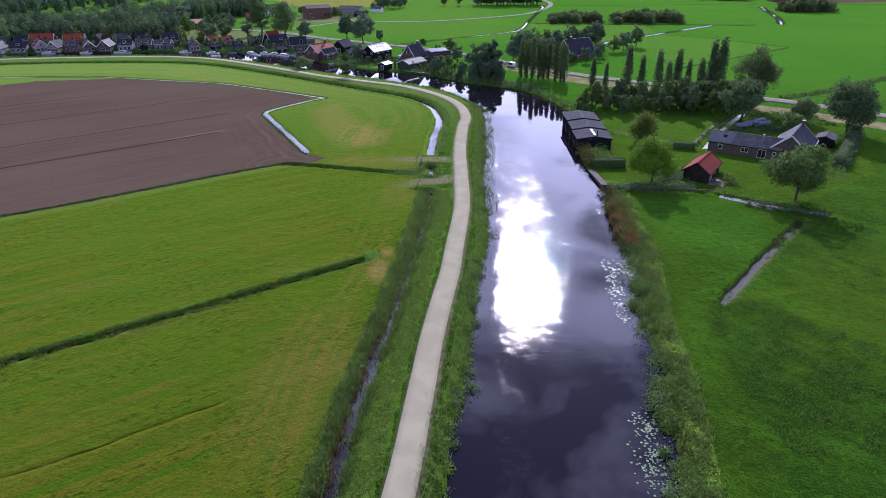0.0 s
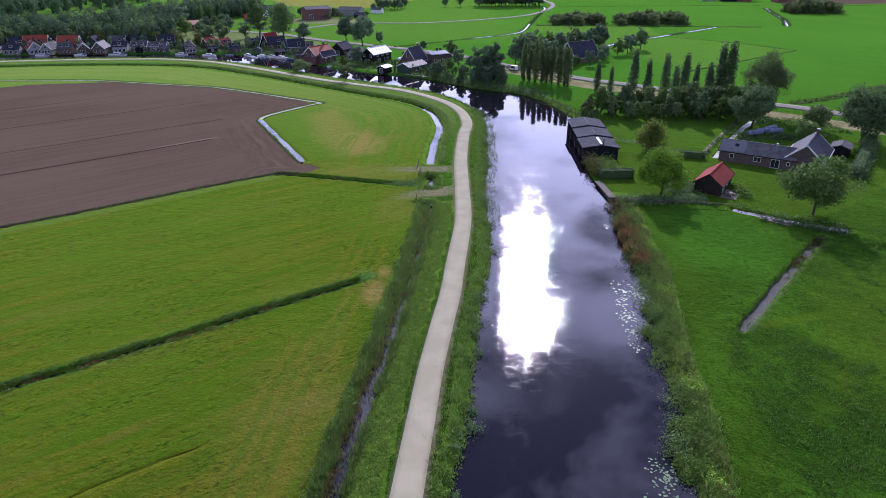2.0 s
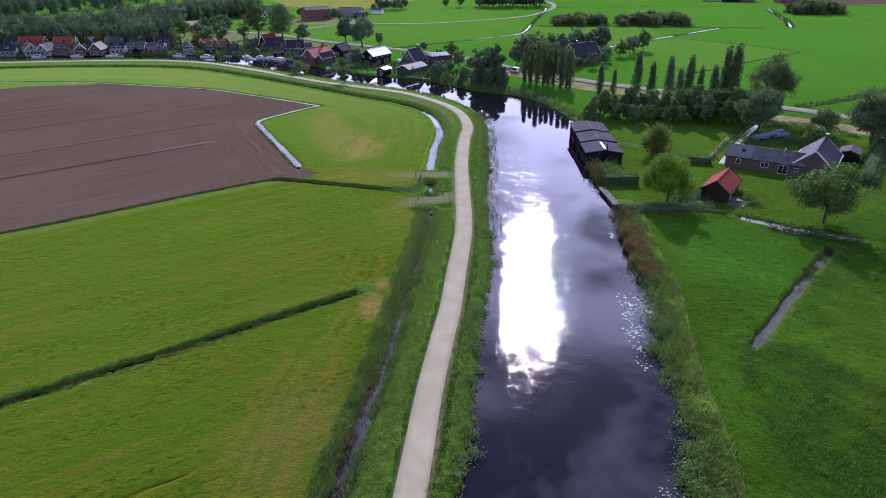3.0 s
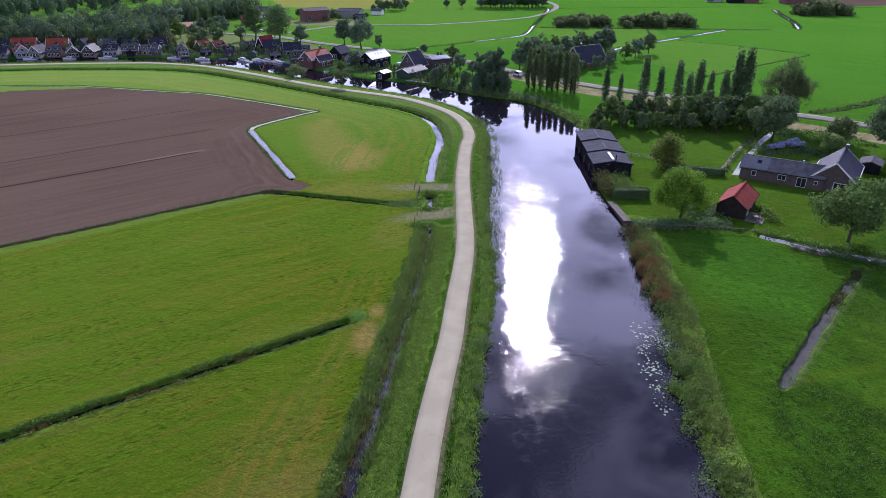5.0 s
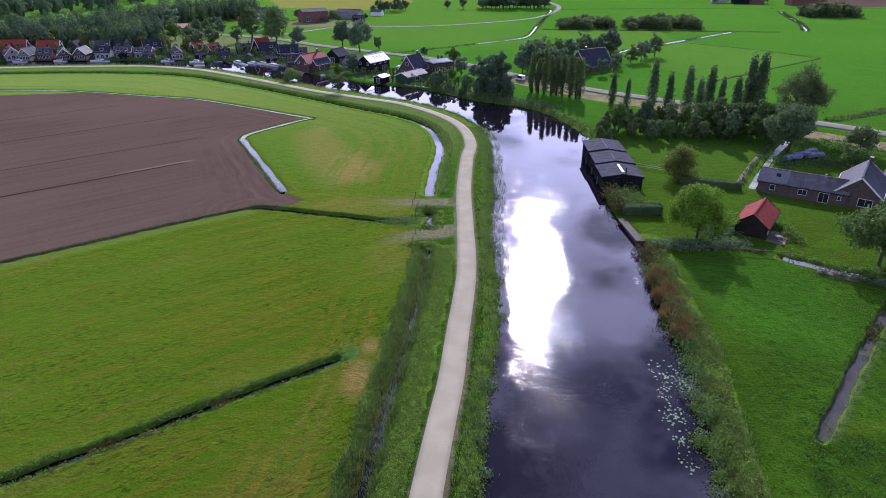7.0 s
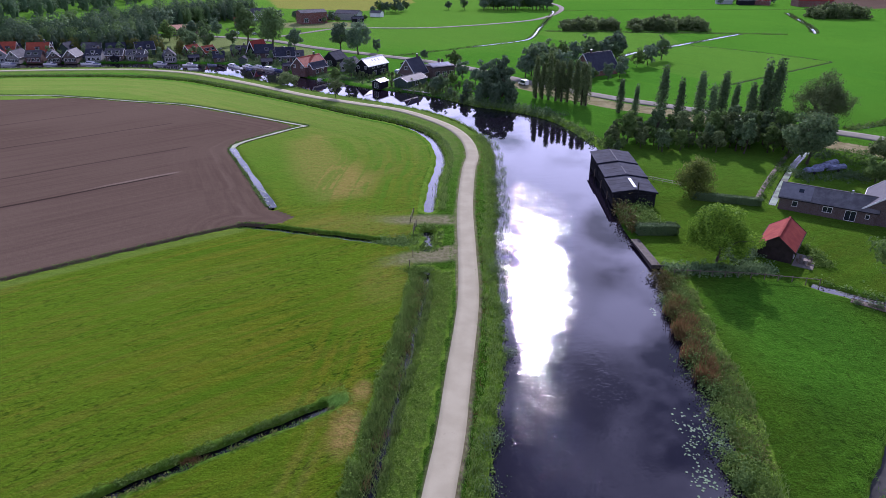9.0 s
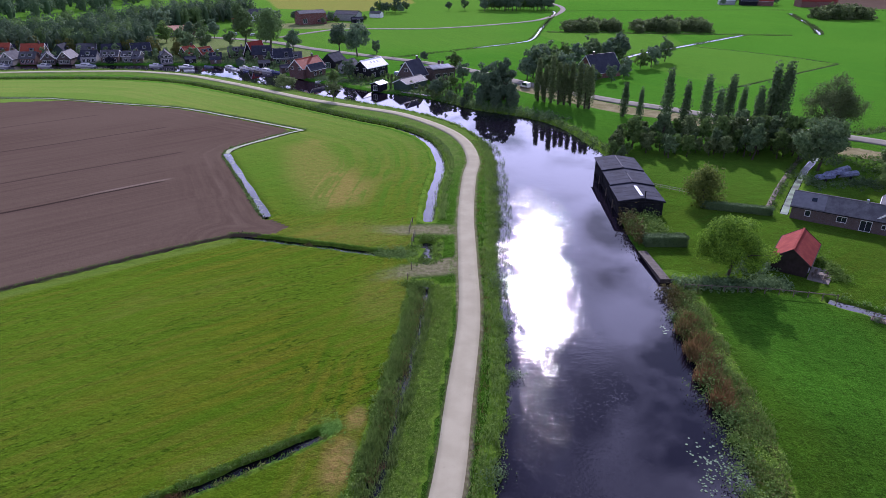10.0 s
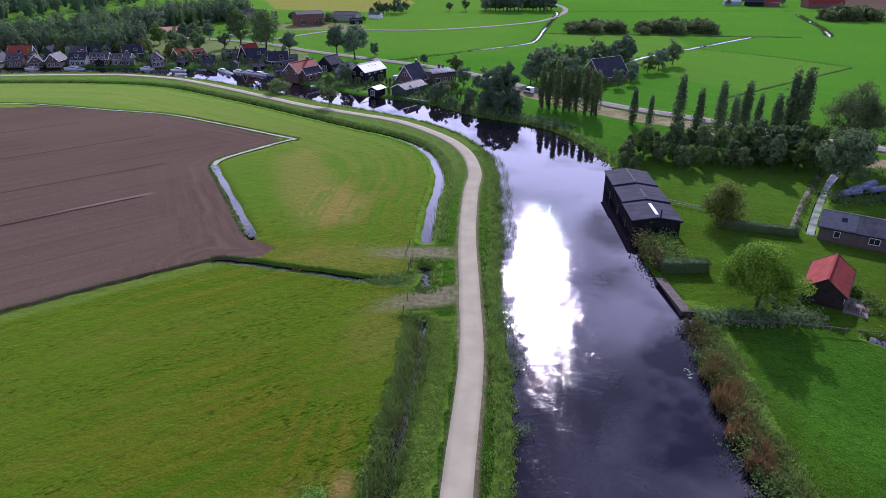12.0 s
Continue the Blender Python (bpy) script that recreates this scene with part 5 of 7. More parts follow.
WOODS = [tree("tree", "dense dark bushy tree in the belt below the poplars", "tree", stand(50, 207), 9.0, 3.0, LEAF, 2200, 0.35, "round", 0.03, 40, "tree belt"),
         tree("tree", "dense dark-green tree in the belt below the poplars", "tree", stand(58, 209), 9.6, 2.7, LEAF_DARK, 2200, 0.35, "round", 0.03, 40, "tree belt"),
         tree("tree", "mid-green bushy tree in the belt below the poplars", "tree", stand(66, 211), 8.0, 3.0, LEAF_GREY, 2100, 0.35, "round", 0.03, 40, "tree belt")]
belt = []
for k in range(52):
    u = (k + 0.5) / 52
    v = (k * 0.618) % 1
    belt.append((46 + 47 * u + rng.normal() * 1.2, 199 + 15 * v - 3 * u + 3 * (u < 0.15), 0.40 + 0.36 * ((k * 0.37) % 1) + 0.32 * ramp(u, 0.35, 0.7)))
grove(WOODS, belt)
grove(WOODS, [(43.5, 201, 0.5), (44.5, 196, 0.42), (46, 208, 0.6)])
# trees at the canal bend
BIG = [tree("tree", "large dark tree at the canal bend", "tree", stand(14.8, 266), 14.2, 4.3, LEAF_FAR, 3800, 0.44, "round", -0.02, 70, "trees at the canal bend"),
       tree("tree", "large dark tree at the canal bend", "tree", stand(20.5, 267), 15, 4.0, LEAF_FAR, 3600, 0.44, "round", -0.02, 70, "trees at the canal bend")]
grove(BIG, [(19, 272, 0.95), (11.5, 258, 0.4), (24, 259, 0.4), (7.5, 264, 0.4), (17, 254, 0.55), (22, 255, 0.6), (2, 268, 0.25), (6, 259, 0.22)])
FAR = [tree("tree", "dark broadleaf tree in the far wood", "tree", stand(58, 334), 11, 4.6, LEAF_FAR, 900, 0.62, "round", 0.05, 34, "far trees"),
       tree("tree", "mid-green broadleaf tree in the far wood", "tree", stand(66, 338), 12, 4.8, LEAF_DARK, 900, 0.62, "round", 0.05, 34, "far trees"),
       tree("tree", "green broadleaf tree in the far wood", "tree", stand(47, 328), 9.5, 4.8, LEAF, 850, 0.62, "round", 0.05, 30, "far trees"),
       tree("tree", "dark broadleaf tree in the far wood", "tree", stand(40, 316), 13, 5.2, LEAF_FAR, 950, 0.62, "round", 0.05, 36, "far trees")]
grove(FAR, [(33, 303, 0.95), (38, 306, 1.05), (44, 308, 1.0), (49, 306, 0.9), (55, 303, 0.6), (54, 304, 0.6), (60, 300, 0.5), (66, 299, 0.5), (72, 304, 0.55), (44, 322, 1.1), (52, 332, 1.2), (36, 308, 0.9), (74, 342, 1.0), (80, 345, 0.8), (86, 330, 0.75), (92, 334, 0.7), (97, 345, 0.8), (103, 350, 0.85), (78, 326, 0.6), (76, 316, 0.55), (82, 352, 1.35), (68, 352, 0.9), (52, 300, 0.5), (58, 297, 0.45), (50, 290, 0.5)])
# waterfront and village trees
grove(FAR, [(-3.4, 274, 0.62), (-0.8, 276, 0.55), (3, 290, 0.5), (7, 300, 0.65), (12, 290, 0.55), (16, 282, 0.5), (4, 330, 0.75), (-35, 374, 0.5), (-10, 348, 0.45), (9, 273, 0.5), (-45, 300, 0.55), (-39, 306, 0.6)])
tree("tree", "tall green broadleaf tree on the village green", "tree", stand(-107.6, 394.8), 22, 6.2, LEAF_WOOD_MID, 3600, 0.55, "round", 0.10, 70, "tall village trees")
tree("tree", "broad green tree on the village green", "tree", stand(-90.8, 382), 21.5, 8.6, LEAF_WOOD_MID, 4600, 0.55, "round", 0.16, 90, "tall village trees")
tree("tree", "round green tree beside the village road", "tree", stand(-79, 383.5), 10.5, 4.6, LEAF_FAR, 1800, 0.5, "round", 0.14, 45, "tall village trees")
tree("tree", "broad dark tree beside the main road", "tree", stand(-53.5, 374), 14.5, 5.6, LEAF_FAR, 2600, 0.5, "round", 0.12, 55, "tall village trees")
tree("tree", "broad dark tree beside the main road", "tree", stand(-43.5, 365), 16, 6.6, LEAF_FAR, 3200, 0.5, "round", 0.10, 65, "tall village trees")
tree("tree", "small thin-leaved tree on the canal dike", "tree", stand(-39.4, 266.6), 6.6, 3.4, LEAF_GREY, 900, 0.32, "round", 0.28, 34)
tree("bush", "broad grey-brown willow bush on the canal dike", "bush", stand(-62, 290), 6.2, 4.8, LEAF_GREY, 1500, 0.34, "round", 0.02, 50)
grove(FAR, [(-152, 436, 1.0), (-142, 428, 0.9), (-160, 420, 1.15), (-178, 462, 1.2), (-137, 434, 0.85), (-128, 470, 0.9), (-134, 478, 0.8), (-150, 470, 0.6)])
grove([FAR[1]], [(-132, 378, 1.0), (-126, 387, 0.9), (-139, 392, 1.0), (-118, 402, 0.8)])


def far_wood(name, label, places, leaves, size, material, height=13.0, radius=3.9):
    """A far wood: many crowns, too many to count, in one mesh."""
    pts, cores, outs = [], [], []
    for x, y, s in places:
        tall = rng.uniform(0.75, 1.3)
        span = np.array([radius * s, radius * s, height * s * 0.5 * tall])
        for k in range(7):
            ang, reach = 0.9 * k + rng.uniform(0, 1), rng.uniform(0.25, 0.6)
            hub = np.array([reach * math.cos(ang), reach * math.sin(ang), rng.uniform(-0.75, 0.55)]) if k else np.array([0, 0, 0.65])
            d = unit(rng.normal(size=(leaves // 7, 3)))
            d[:, 2] = np.where(d[:, 2] < -0.3, -0.5 * d[:, 2], d[:, 2])
            r = rng.uniform(0.45, 0.62) * rng.uniform(0.82, 1.05, leaves // 7)
            pts.append(d * r[:, None] * radius * s * (1, 1, 1.15) + hub * span + (x, y, height * s * 0.45))
            outs.append(d + hub * 0.3 + (0, 0, 0.15))
        cores.append((x, y, s))
    v, f = leaf_cards(np.vstack(pts), size, np.vstack(outs), 3.2)
    ang = np.arange(8) * np.pi / 4
    belt_r, belt_z = np.array([0.2, 0.36, 0.32, 0.12]), np.array([-0.8, -0.2, 0.25, 0.5])
    shape = np.stack([np.outer(belt_r, np.cos(ang)), np.outer(belt_r, np.sin(ang)), np.outer(belt_z, np.ones(8))], -1).reshape(-1, 3)
    quads = np.array([(a * 8 + k, a * 8 + (k + 1) % 8, a * 8 + 8 + (k + 1) % 8, a * 8 + 8 + k) for a in range(3) for k in range(8)] + [(24, 26, 28, 30)])
    base_n = len(v)
    core_v = np.vstack([shape * (radius * s, radius * s, height * s * 0.55) + (x, y, height * s * 0.45) for x, y, s in cores])
    core_f = np.vstack([quads + base_n + 32 * k for k in range(len(cores))])
    v, f = np.vstack([v, core_v]), np.vstack([f, core_f])
    tagged(soup(name, v, f, material), label, "trees", kind="stuff")


def spread_in(poly, n, small, large, gap=16):
    poly = np.array(poly, float)
    out, k = [], 0
    while len(out) < n and k < 60 * n:
        k += 1
        x, y = rng.uniform(poly.min(0), poly.max(0))
        if inside(np.array([x]), np.array([y]), poly)[0] and all((x - a) ** 2 + (y - b) ** 2 > gap for a, b, _ in out):
            out.append((x, y, rng.uniform(small, large)))
    return out


VILLAGE_WOOD = [(-420, 330), (-262, 352), (-215, 364), (-158, 366), (-152, 385), (-160, 408), (-184, 436), (-190, 484), (-168, 508), (-146, 552), (-160, 590), (-205, 565), (-226, 490), (-242, 432), (-300, 412), (-420, 385)]
places = spread_in(VILLAGE_WOOD, 760, 0.75, 1.3, 10)
far_wood("village_wood", "dense dark-green broadleaf wood behind the village", places[::2], 320, 0.5, LEAF_WOOD)
far_wood("village_wood", "dense mid-green broadleaf wood behind the village", places[1::4], 320, 0.5, LEAF_WOOD_MID)
far_wood("village_wood", "trees tinted bluish for haze in the wood behind the village", places[3::4], 320, 0.5, LEAF_FAR)
far_wood("village_wood", "olive and yellowing trees in a row behind the canal houses", [(-268 + 5.2 * k + rng.normal(), 366 + 9 * rng.uniform() + 0.04 * (k - 12) ** 2 * (k < 12), rng.uniform(0.6, 0.85)) for k in range(27)], 220, 0.55, LEAF_OLIVE, 12.0, 4.4)
places = spread_in([(-700, 430), (-335, 530), (-318, 562), (-303, 612), (-300, 690), (-320, 780), (-420, 800), (-700, 740)], 620, 0.9, 1.4)
far_wood("distant_wood", "dark wood beyond the village", places, 240, 0.8, LEAF_WOOD, 12.0, 5.0)
far_wood("garden_trees", "shrubs and small trees between the village houses", [(-250 + 176 * ((k * 0.618) % 1), 352 + 12 * ((k * 0.755) % 1) + 6 * (k % 3 == 0), 0.3 + 0.25 * ((k * 0.41) % 1)) for k in range(46)], 200, 0.5, LEAF_DARK)
far_wood("garden_trees", "dark shrubs crowding the canal gardens", [(x, float(np.interp(-x, -BANK_N[:, 0], BANK_N[:, 1])) + 4 + 7 * ((k * 0.755) % 1), 0.16 + 0.12 * ((k * 0.41) % 1)) for k, x in enumerate(np.linspace(-255, -68, 90))], 110, 0.36, LEAF_DARK)
far_wood("garden_trees", "grey-green shrubs between the waterfront houses", [(-48 + 58 * ((k * 0.618) % 1), 334 - 0.95 * (58 * ((k * 0.618) % 1)) + 22 * ((k * 0.755) % 1) - 22, 0.14 + 0.14 * ((k * 0.41) % 1)) for k in range(60)], 130, 0.34, LEAF_GREY)
BUSH = [tree("bush", "grey-green willow scrub in a fenced plot", "bush", stand(84, 470), 6.2, 5.0, LEAF_GREY, 900, 0.55, "round", -0.05, 40, "scrub plots"),
        tree("bush", "grey-olive willow scrub in a fenced plot", "bush", stand(90, 474), 6.4, 5.0, LEAF_GREY, 900, 0.55, "round", -0.05, 40, "scrub plots")]
grove(BUSH, [(78 + 33 * ((k * 0.618) % 1), 466 + 22 * ((k * 0.755) % 1), 0.85 + 0.3 * ((k * 0.41) % 1)) for k in range(26)])
grove(BUSH, [(122 + 45 * ((k * 0.618) % 1), 462 + 22 * ((k * 0.755) % 1), 0.85 + 0.45 * ((k * 0.41) % 1)) for k in range(34)])
grove(FAR, [(32 + 58 * ((k * 0.618) % 1), 612 + 26 * ((k * 0.755) % 1), 1.0 + 0.35 * ((k * 0.41) % 1)) for k in range(34)])
grove(FAR, [(2, 621, 0.75), (16, 621, 0.8)])
grove(BUSH, [(278 + 34 * ((k * 0.618) % 1), 538 + 16 * ((k * 0.755) % 1), 1.3 + 0.4 * ((k * 0.41) % 1)) for k in range(16)])
grove(FAR, [(255 + 60 * ((k * 0.618) % 1), 668 + 20 * ((k * 0.755) % 1), 0.6 + 0.3 * ((k * 0.41) % 1)) for k in range(8)])
grove(FAR, [(-118, 512, 0.45), (-86, 512, 0.4), (-78, 520, 0.5), (-84, 530, 0.6), (-112, 536, 0.6), (-66, 528, 0.4), (-60, 536, 0.45), (-122, 528, 0.6)])
grove(FAR, [(-60 + 26 * k / 9, 590 + 25 * ((k * 0.755) % 1), 0.6 + 0.3 * ((k * 0.41) % 1)) for k in range(10)])


def hedge(label, x, y, turn, length, width, height, material=LEAF_DARK, n=2600):
    t = thing("hedge", label, "hedge", stand(x, y, turn))
    p = rng.uniform(-0.5, 0.5, (n, 3))
    axis = rng.integers(0, 3, n)
    p[np.arange(n), axis] = np.where(rng.uniform(size=n) < 0.5, -0.5, 0.5) * rng.uniform(0.9, 1.04, n)
    p = p * (length, width, height) + (0, 0, height / 2)
    v, f = leaf_cards(p, 0.16, (p - (0, 0, height / 2)) / (length, width, height), 1.6)
    part("core", boxed((length * 0.94, width * 0.88, height * 0.94), (0, 0, height * 0.47), bevel=0.12), material, t)
    soup("foliage", v, f, material, t)


hedge("clipped dark green box hedge beside the quay", 40, 146.4, 0, 7.6, 2.2, 2.0)
clumps("garden_shrubs", "dark bushes along the farm hedge", "shrubs", strip(np.array([(94.0, 144.6), (103, 156.7), (116, 174.7)]), -1.5, 2.0, 150), 26, 1.0, 2.2, 0.26, LEAF_DARK)
hedge("clipped dark green hedge across the garden", 59.5, 162.6, -18, 13, 1.6, 1.6)
clumps("garden_shrubs", "dark scrub beside the garden ditch", "shrubs", strip(DITCHES["garden"][0][3:], 1.5, 2.4, 40), 60, 0.8, 1.1, 0.15, LEAF_DARK)
hedge("long overgrown hedge beside the pasture", 105.5, 160, 53.7, 36, 2.2, 2.4, LEAF_DARK, 5200)
clumps("garden_shrubs", "mixed shrubs between boathouse and hedge", "shrubs", np.c_[rng.uniform(35.6, 42, 420), rng.uniform(148.5, 159.5, 420), np.zeros(420)], 16, 0.7, 1.3, 0.2, WEED)
clumps("garden_shrubs", "olive waterside shrubs by the boathouse", "shrubs", np.c_[rng.normal(36.4, 0.8, 150), rng.uniform(147, 159, 150), np.zeros(150)], 18, 0.8, 1.9, 0.2, LEAF_RUST)
clumps("garden_shrubs", "dark shrubs under the lime-green tree", "shrubs", np.vstack([np.c_[rng.uniform(37.5, 55, 420), rng.normal(131.5, 1.0, 420), np.zeros(420)], np.c_[rng.normal(52, 1.6, 200), rng.normal(138, 1.6, 200), np.zeros(200)]]), 14, 0.7, 0.9, 0.2, LEAF_DARK)
clumps("garden_shrubs", "rounded shrubs round the hut terrace", "shrubs", np.vstack([np.c_[rng.normal(64.5, 0.8, 120), rng.normal(136, 2.0, 120), np.zeros(120)], np.c_[rng.normal(55, 1.5, 90), rng.normal(141, 1.5, 90), np.zeros(90)]]), 14, 0.6, 1.0, 0.18, NETTLE)
clumps("scrub", "bare brown bramble thicket at the water's edge", "shrubs", np.c_[rng.normal(36.3, 1.2, 160), rng.normal(127, 2.0, 160), np.full(160, -0.3)], 12, 0.7, 1.1, 0.13, LEAF_RUST)
clumps("garden_shrubs", "shrubs along the farm drive", "shrubs", strip(DITCHES["farm_drive"][0], -3.2, -1.8, 70), 12, 0.8, 0.8, 0.22, LEAF)
clumps("garden_shrubs", "low bushes along the garden ditch", "shrubs", strip(DITCHES["garden"][0], -2.6, -1.4, 60), 14, 0.6, 0.8, 0.18, LEAF)
clumps("garden_shrubs", "bushes beside the earth strip", "shrubs", np.c_[rng.uniform(100, 116, 160), rng.uniform(184, 200, 160), np.zeros(160)], 10, 0.9, 0.9, 0.28, LEAF)
clumps("waterfront_scrub", "dark hedges and clutter of plants along the village waterfront", "shrubs", strip(BANK_N, 0.8, 8.5, 4200, 300, 350), 9, 0.9, 1.2, 0.26, LEAF_DARK)
clumps("bank_thicket", "dark thicket along the canal under the trees", "shrubs", strip(BANK_N, 0.3, 7.0, 2600, 238, 270)[:1500], 12, 1.2, 1.6, 0.28, LEAF_DARK)

yard = np.c_[rng.uniform(-62, 6, 1500), rng.uniform(272, 318, 1500)]
shore = np.interp(-yard[:, 0], -BANK_N[:, 0], BANK_N[:, 1])
yard = yard[(yard[:, 1] > shore + 1.5) & (yard[:, 1] < shore + 20) & (np.sin(yard[:, 0] * 0.7) + np.sin(yard[:, 1] * 0.6 + yard[:, 0] * 0.2) > -0.2)]
clumps("garden_shrubs", "dark garden shrubs and hedges round the waterfront houses", "shrubs", np.c_[yard, np.zeros(len(yard))], 16, 0.9, 1.1, 0.2, LEAF_DARK)
# added bushes that stand in for the trees' shade round the boats
clumps("garden_shrubs", "dark bushes added for the shade round the boats in the farm yard", "shrubs", np.vstack([np.c_[rng.normal(84, 1.2, 60), rng.normal(180, 2.5, 60), np.zeros(60)], np.c_[rng.normal(96, 4.0, 130), rng.normal(178.5, 1.6, 130), np.zeros(130)]]), 18, 0.8, 1.3, 0.18, LEAF_DARK)

# ---- buildings ----


def window(parent, face, w, l, pos, z, ww, hh, frame_mat=WHITE, door=False):
    """A window or door set in a wall: frame bars proud of the wall, and a pane."""
    turn, out = {"f": (0, l / 2), "b": (180, l / 2), "l": (-90, w / 2), "r": (90, w / 2)}[face]
    m = pose(0, 0, 0, 0, 0, turn)
    bm = bmesh.new()
    bar = 0.07
    for sx in (-1, 1):
        box(bm, (bar, 0.12, hh), (pos + sx * (ww - bar) / 2, -out - 0.02, z + hh / 2))
    for sz in (0, 1):
        box(bm, (ww, 0.14, bar), (pos, -out - 0.02, z + bar / 2 + sz * (hh - bar)))
    if ww > 1.1:
        box(bm, (bar * 0.7, 0.1, hh), (pos, -out - 0.02, z + hh / 2))
    bmesh.ops.transform(bm, matrix=m, verts=bm.verts)
    ob = part("door" if door else "window", bm, frame_mat, parent)
    bm = boxed((ww - 0.05, 0.06, hh - 0.05), (pos, -out - 0.01, z + hh / 2))
    bmesh.ops.transform(bm, matrix=m, verts=bm.verts)
    part("leaf" if door else "pane", bm, GREEN_BOARD if door else GLASS, ob)


def house(name, label, m, w, l, eave, ridge, wall, roof, windows=(), chimneys=(), over=0.3, trim=None, gambrel=False, category="house", dormers=()):
    """Gabled walls and a thick roof; the ridge runs along the house's own y."""
    t = thing(name, label, category, m)
    if gambrel:
        edge = [(w / 2, eave), (w * 0.34, eave + (ridge - eave) * 0.62), (0, ridge)]
    else:
        edge = [(w / 2, eave), (0, ridge)]
    full = edge + [(-x, z) for x, z in edge[-2::-1]]
    part("wall", prism(bmesh.new(), [(w / 2, -0.3), *full, (-w / 2, -0.3)], -l / 2, l / 2), wall, t)
    slope = (edge[1][1] - edge[0][1]) / (edge[0][0] - edge[1][0])
    low = [(edge[0][0] + over, eave - over * slope + 0.01), *[(x, z + 0.01) for x, z in edge[1:]]]
    under = low + [(-x, z) for x, z in low[-2::-1]]
    upper = [(x, z + 0.2) for x, z in under][::-1]
    part("roof", prism(bmesh.new(), under + upper, -l / 2 - over, l / 2 + over), roof, t)
    part("ridge", boxed((0.32, l + 2 * over + 0.02, 0.12), (0, 0, ridge + 0.22), bevel=0.03), roof, t)
    if trim:
        for sy in (-1, 1):
            for (xa, za), (xb, zb) in zip(under[:-1], under[1:]):
                run = Vector((xb - xa, 0, zb - za))
                tilt = math.atan2(run.z, run.x)
                mm = Matrix.Translation(((xa + xb) / 2, sy * (l / 2 + over + 0.03), (za + zb) / 2 + 0.08)) @ Matrix.Rotation(-tilt, 4, "Y") @ Matrix.Diagonal((run.length, 0.06, 0.3, 1))
                bm = bmesh.new()
                bmesh.ops.create_cube(bm, size=1.0, matrix=mm)
                part("barge_board", bm, trim, t)
        for sx in (-1, 1):
            part("gutter", boxed((0.14, l + 2 * over, 0.12), (sx * (low[0][0] + 0.06), 0, low[0][1] + 0.08)), trim, t)
    for x, y in chimneys:
        z0 = ridge - abs(x) * slope
        ob = part("chimney", boxed((0.6, 0.6, 1.5), (x, y, z0 + 0.55)), BRICK, t)
        part("cap", boxed((0.75, 0.75, 0.12), (x, y, z0 + 1.36)), METAL, ob)
    for y, side in dormers:
        x, z = side * w * 0.27, eave + (ridge - eave) * 0.30
        ob = part("dormer", boxed((w * 0.34, 1.7, 1.25), (x, y, z + 0.62)), WALL_WHITE, t)
        part("dormer_roof", boxed((w * 0.38, 1.95, 0.12), (x + side * 0.05, y, z + 1.3), bevel=0.02), FELT, ob)
        part("pane", boxed((0.05, 1.3, 0.75), (x + side * (w * 0.17 + 0.01), y, z + 0.72)), GLASS, ob)
    for item in windows:
        window(t, item[0], w, l, *item[1:5], frame_mat=WHITE, door=len(item) > 5)
    return t, slope


ZINC_DULL = plain("dull_zinc", (0.13, 0.13, 0.14), 0.9, 0.0, vary=0.2, specular=0.03)


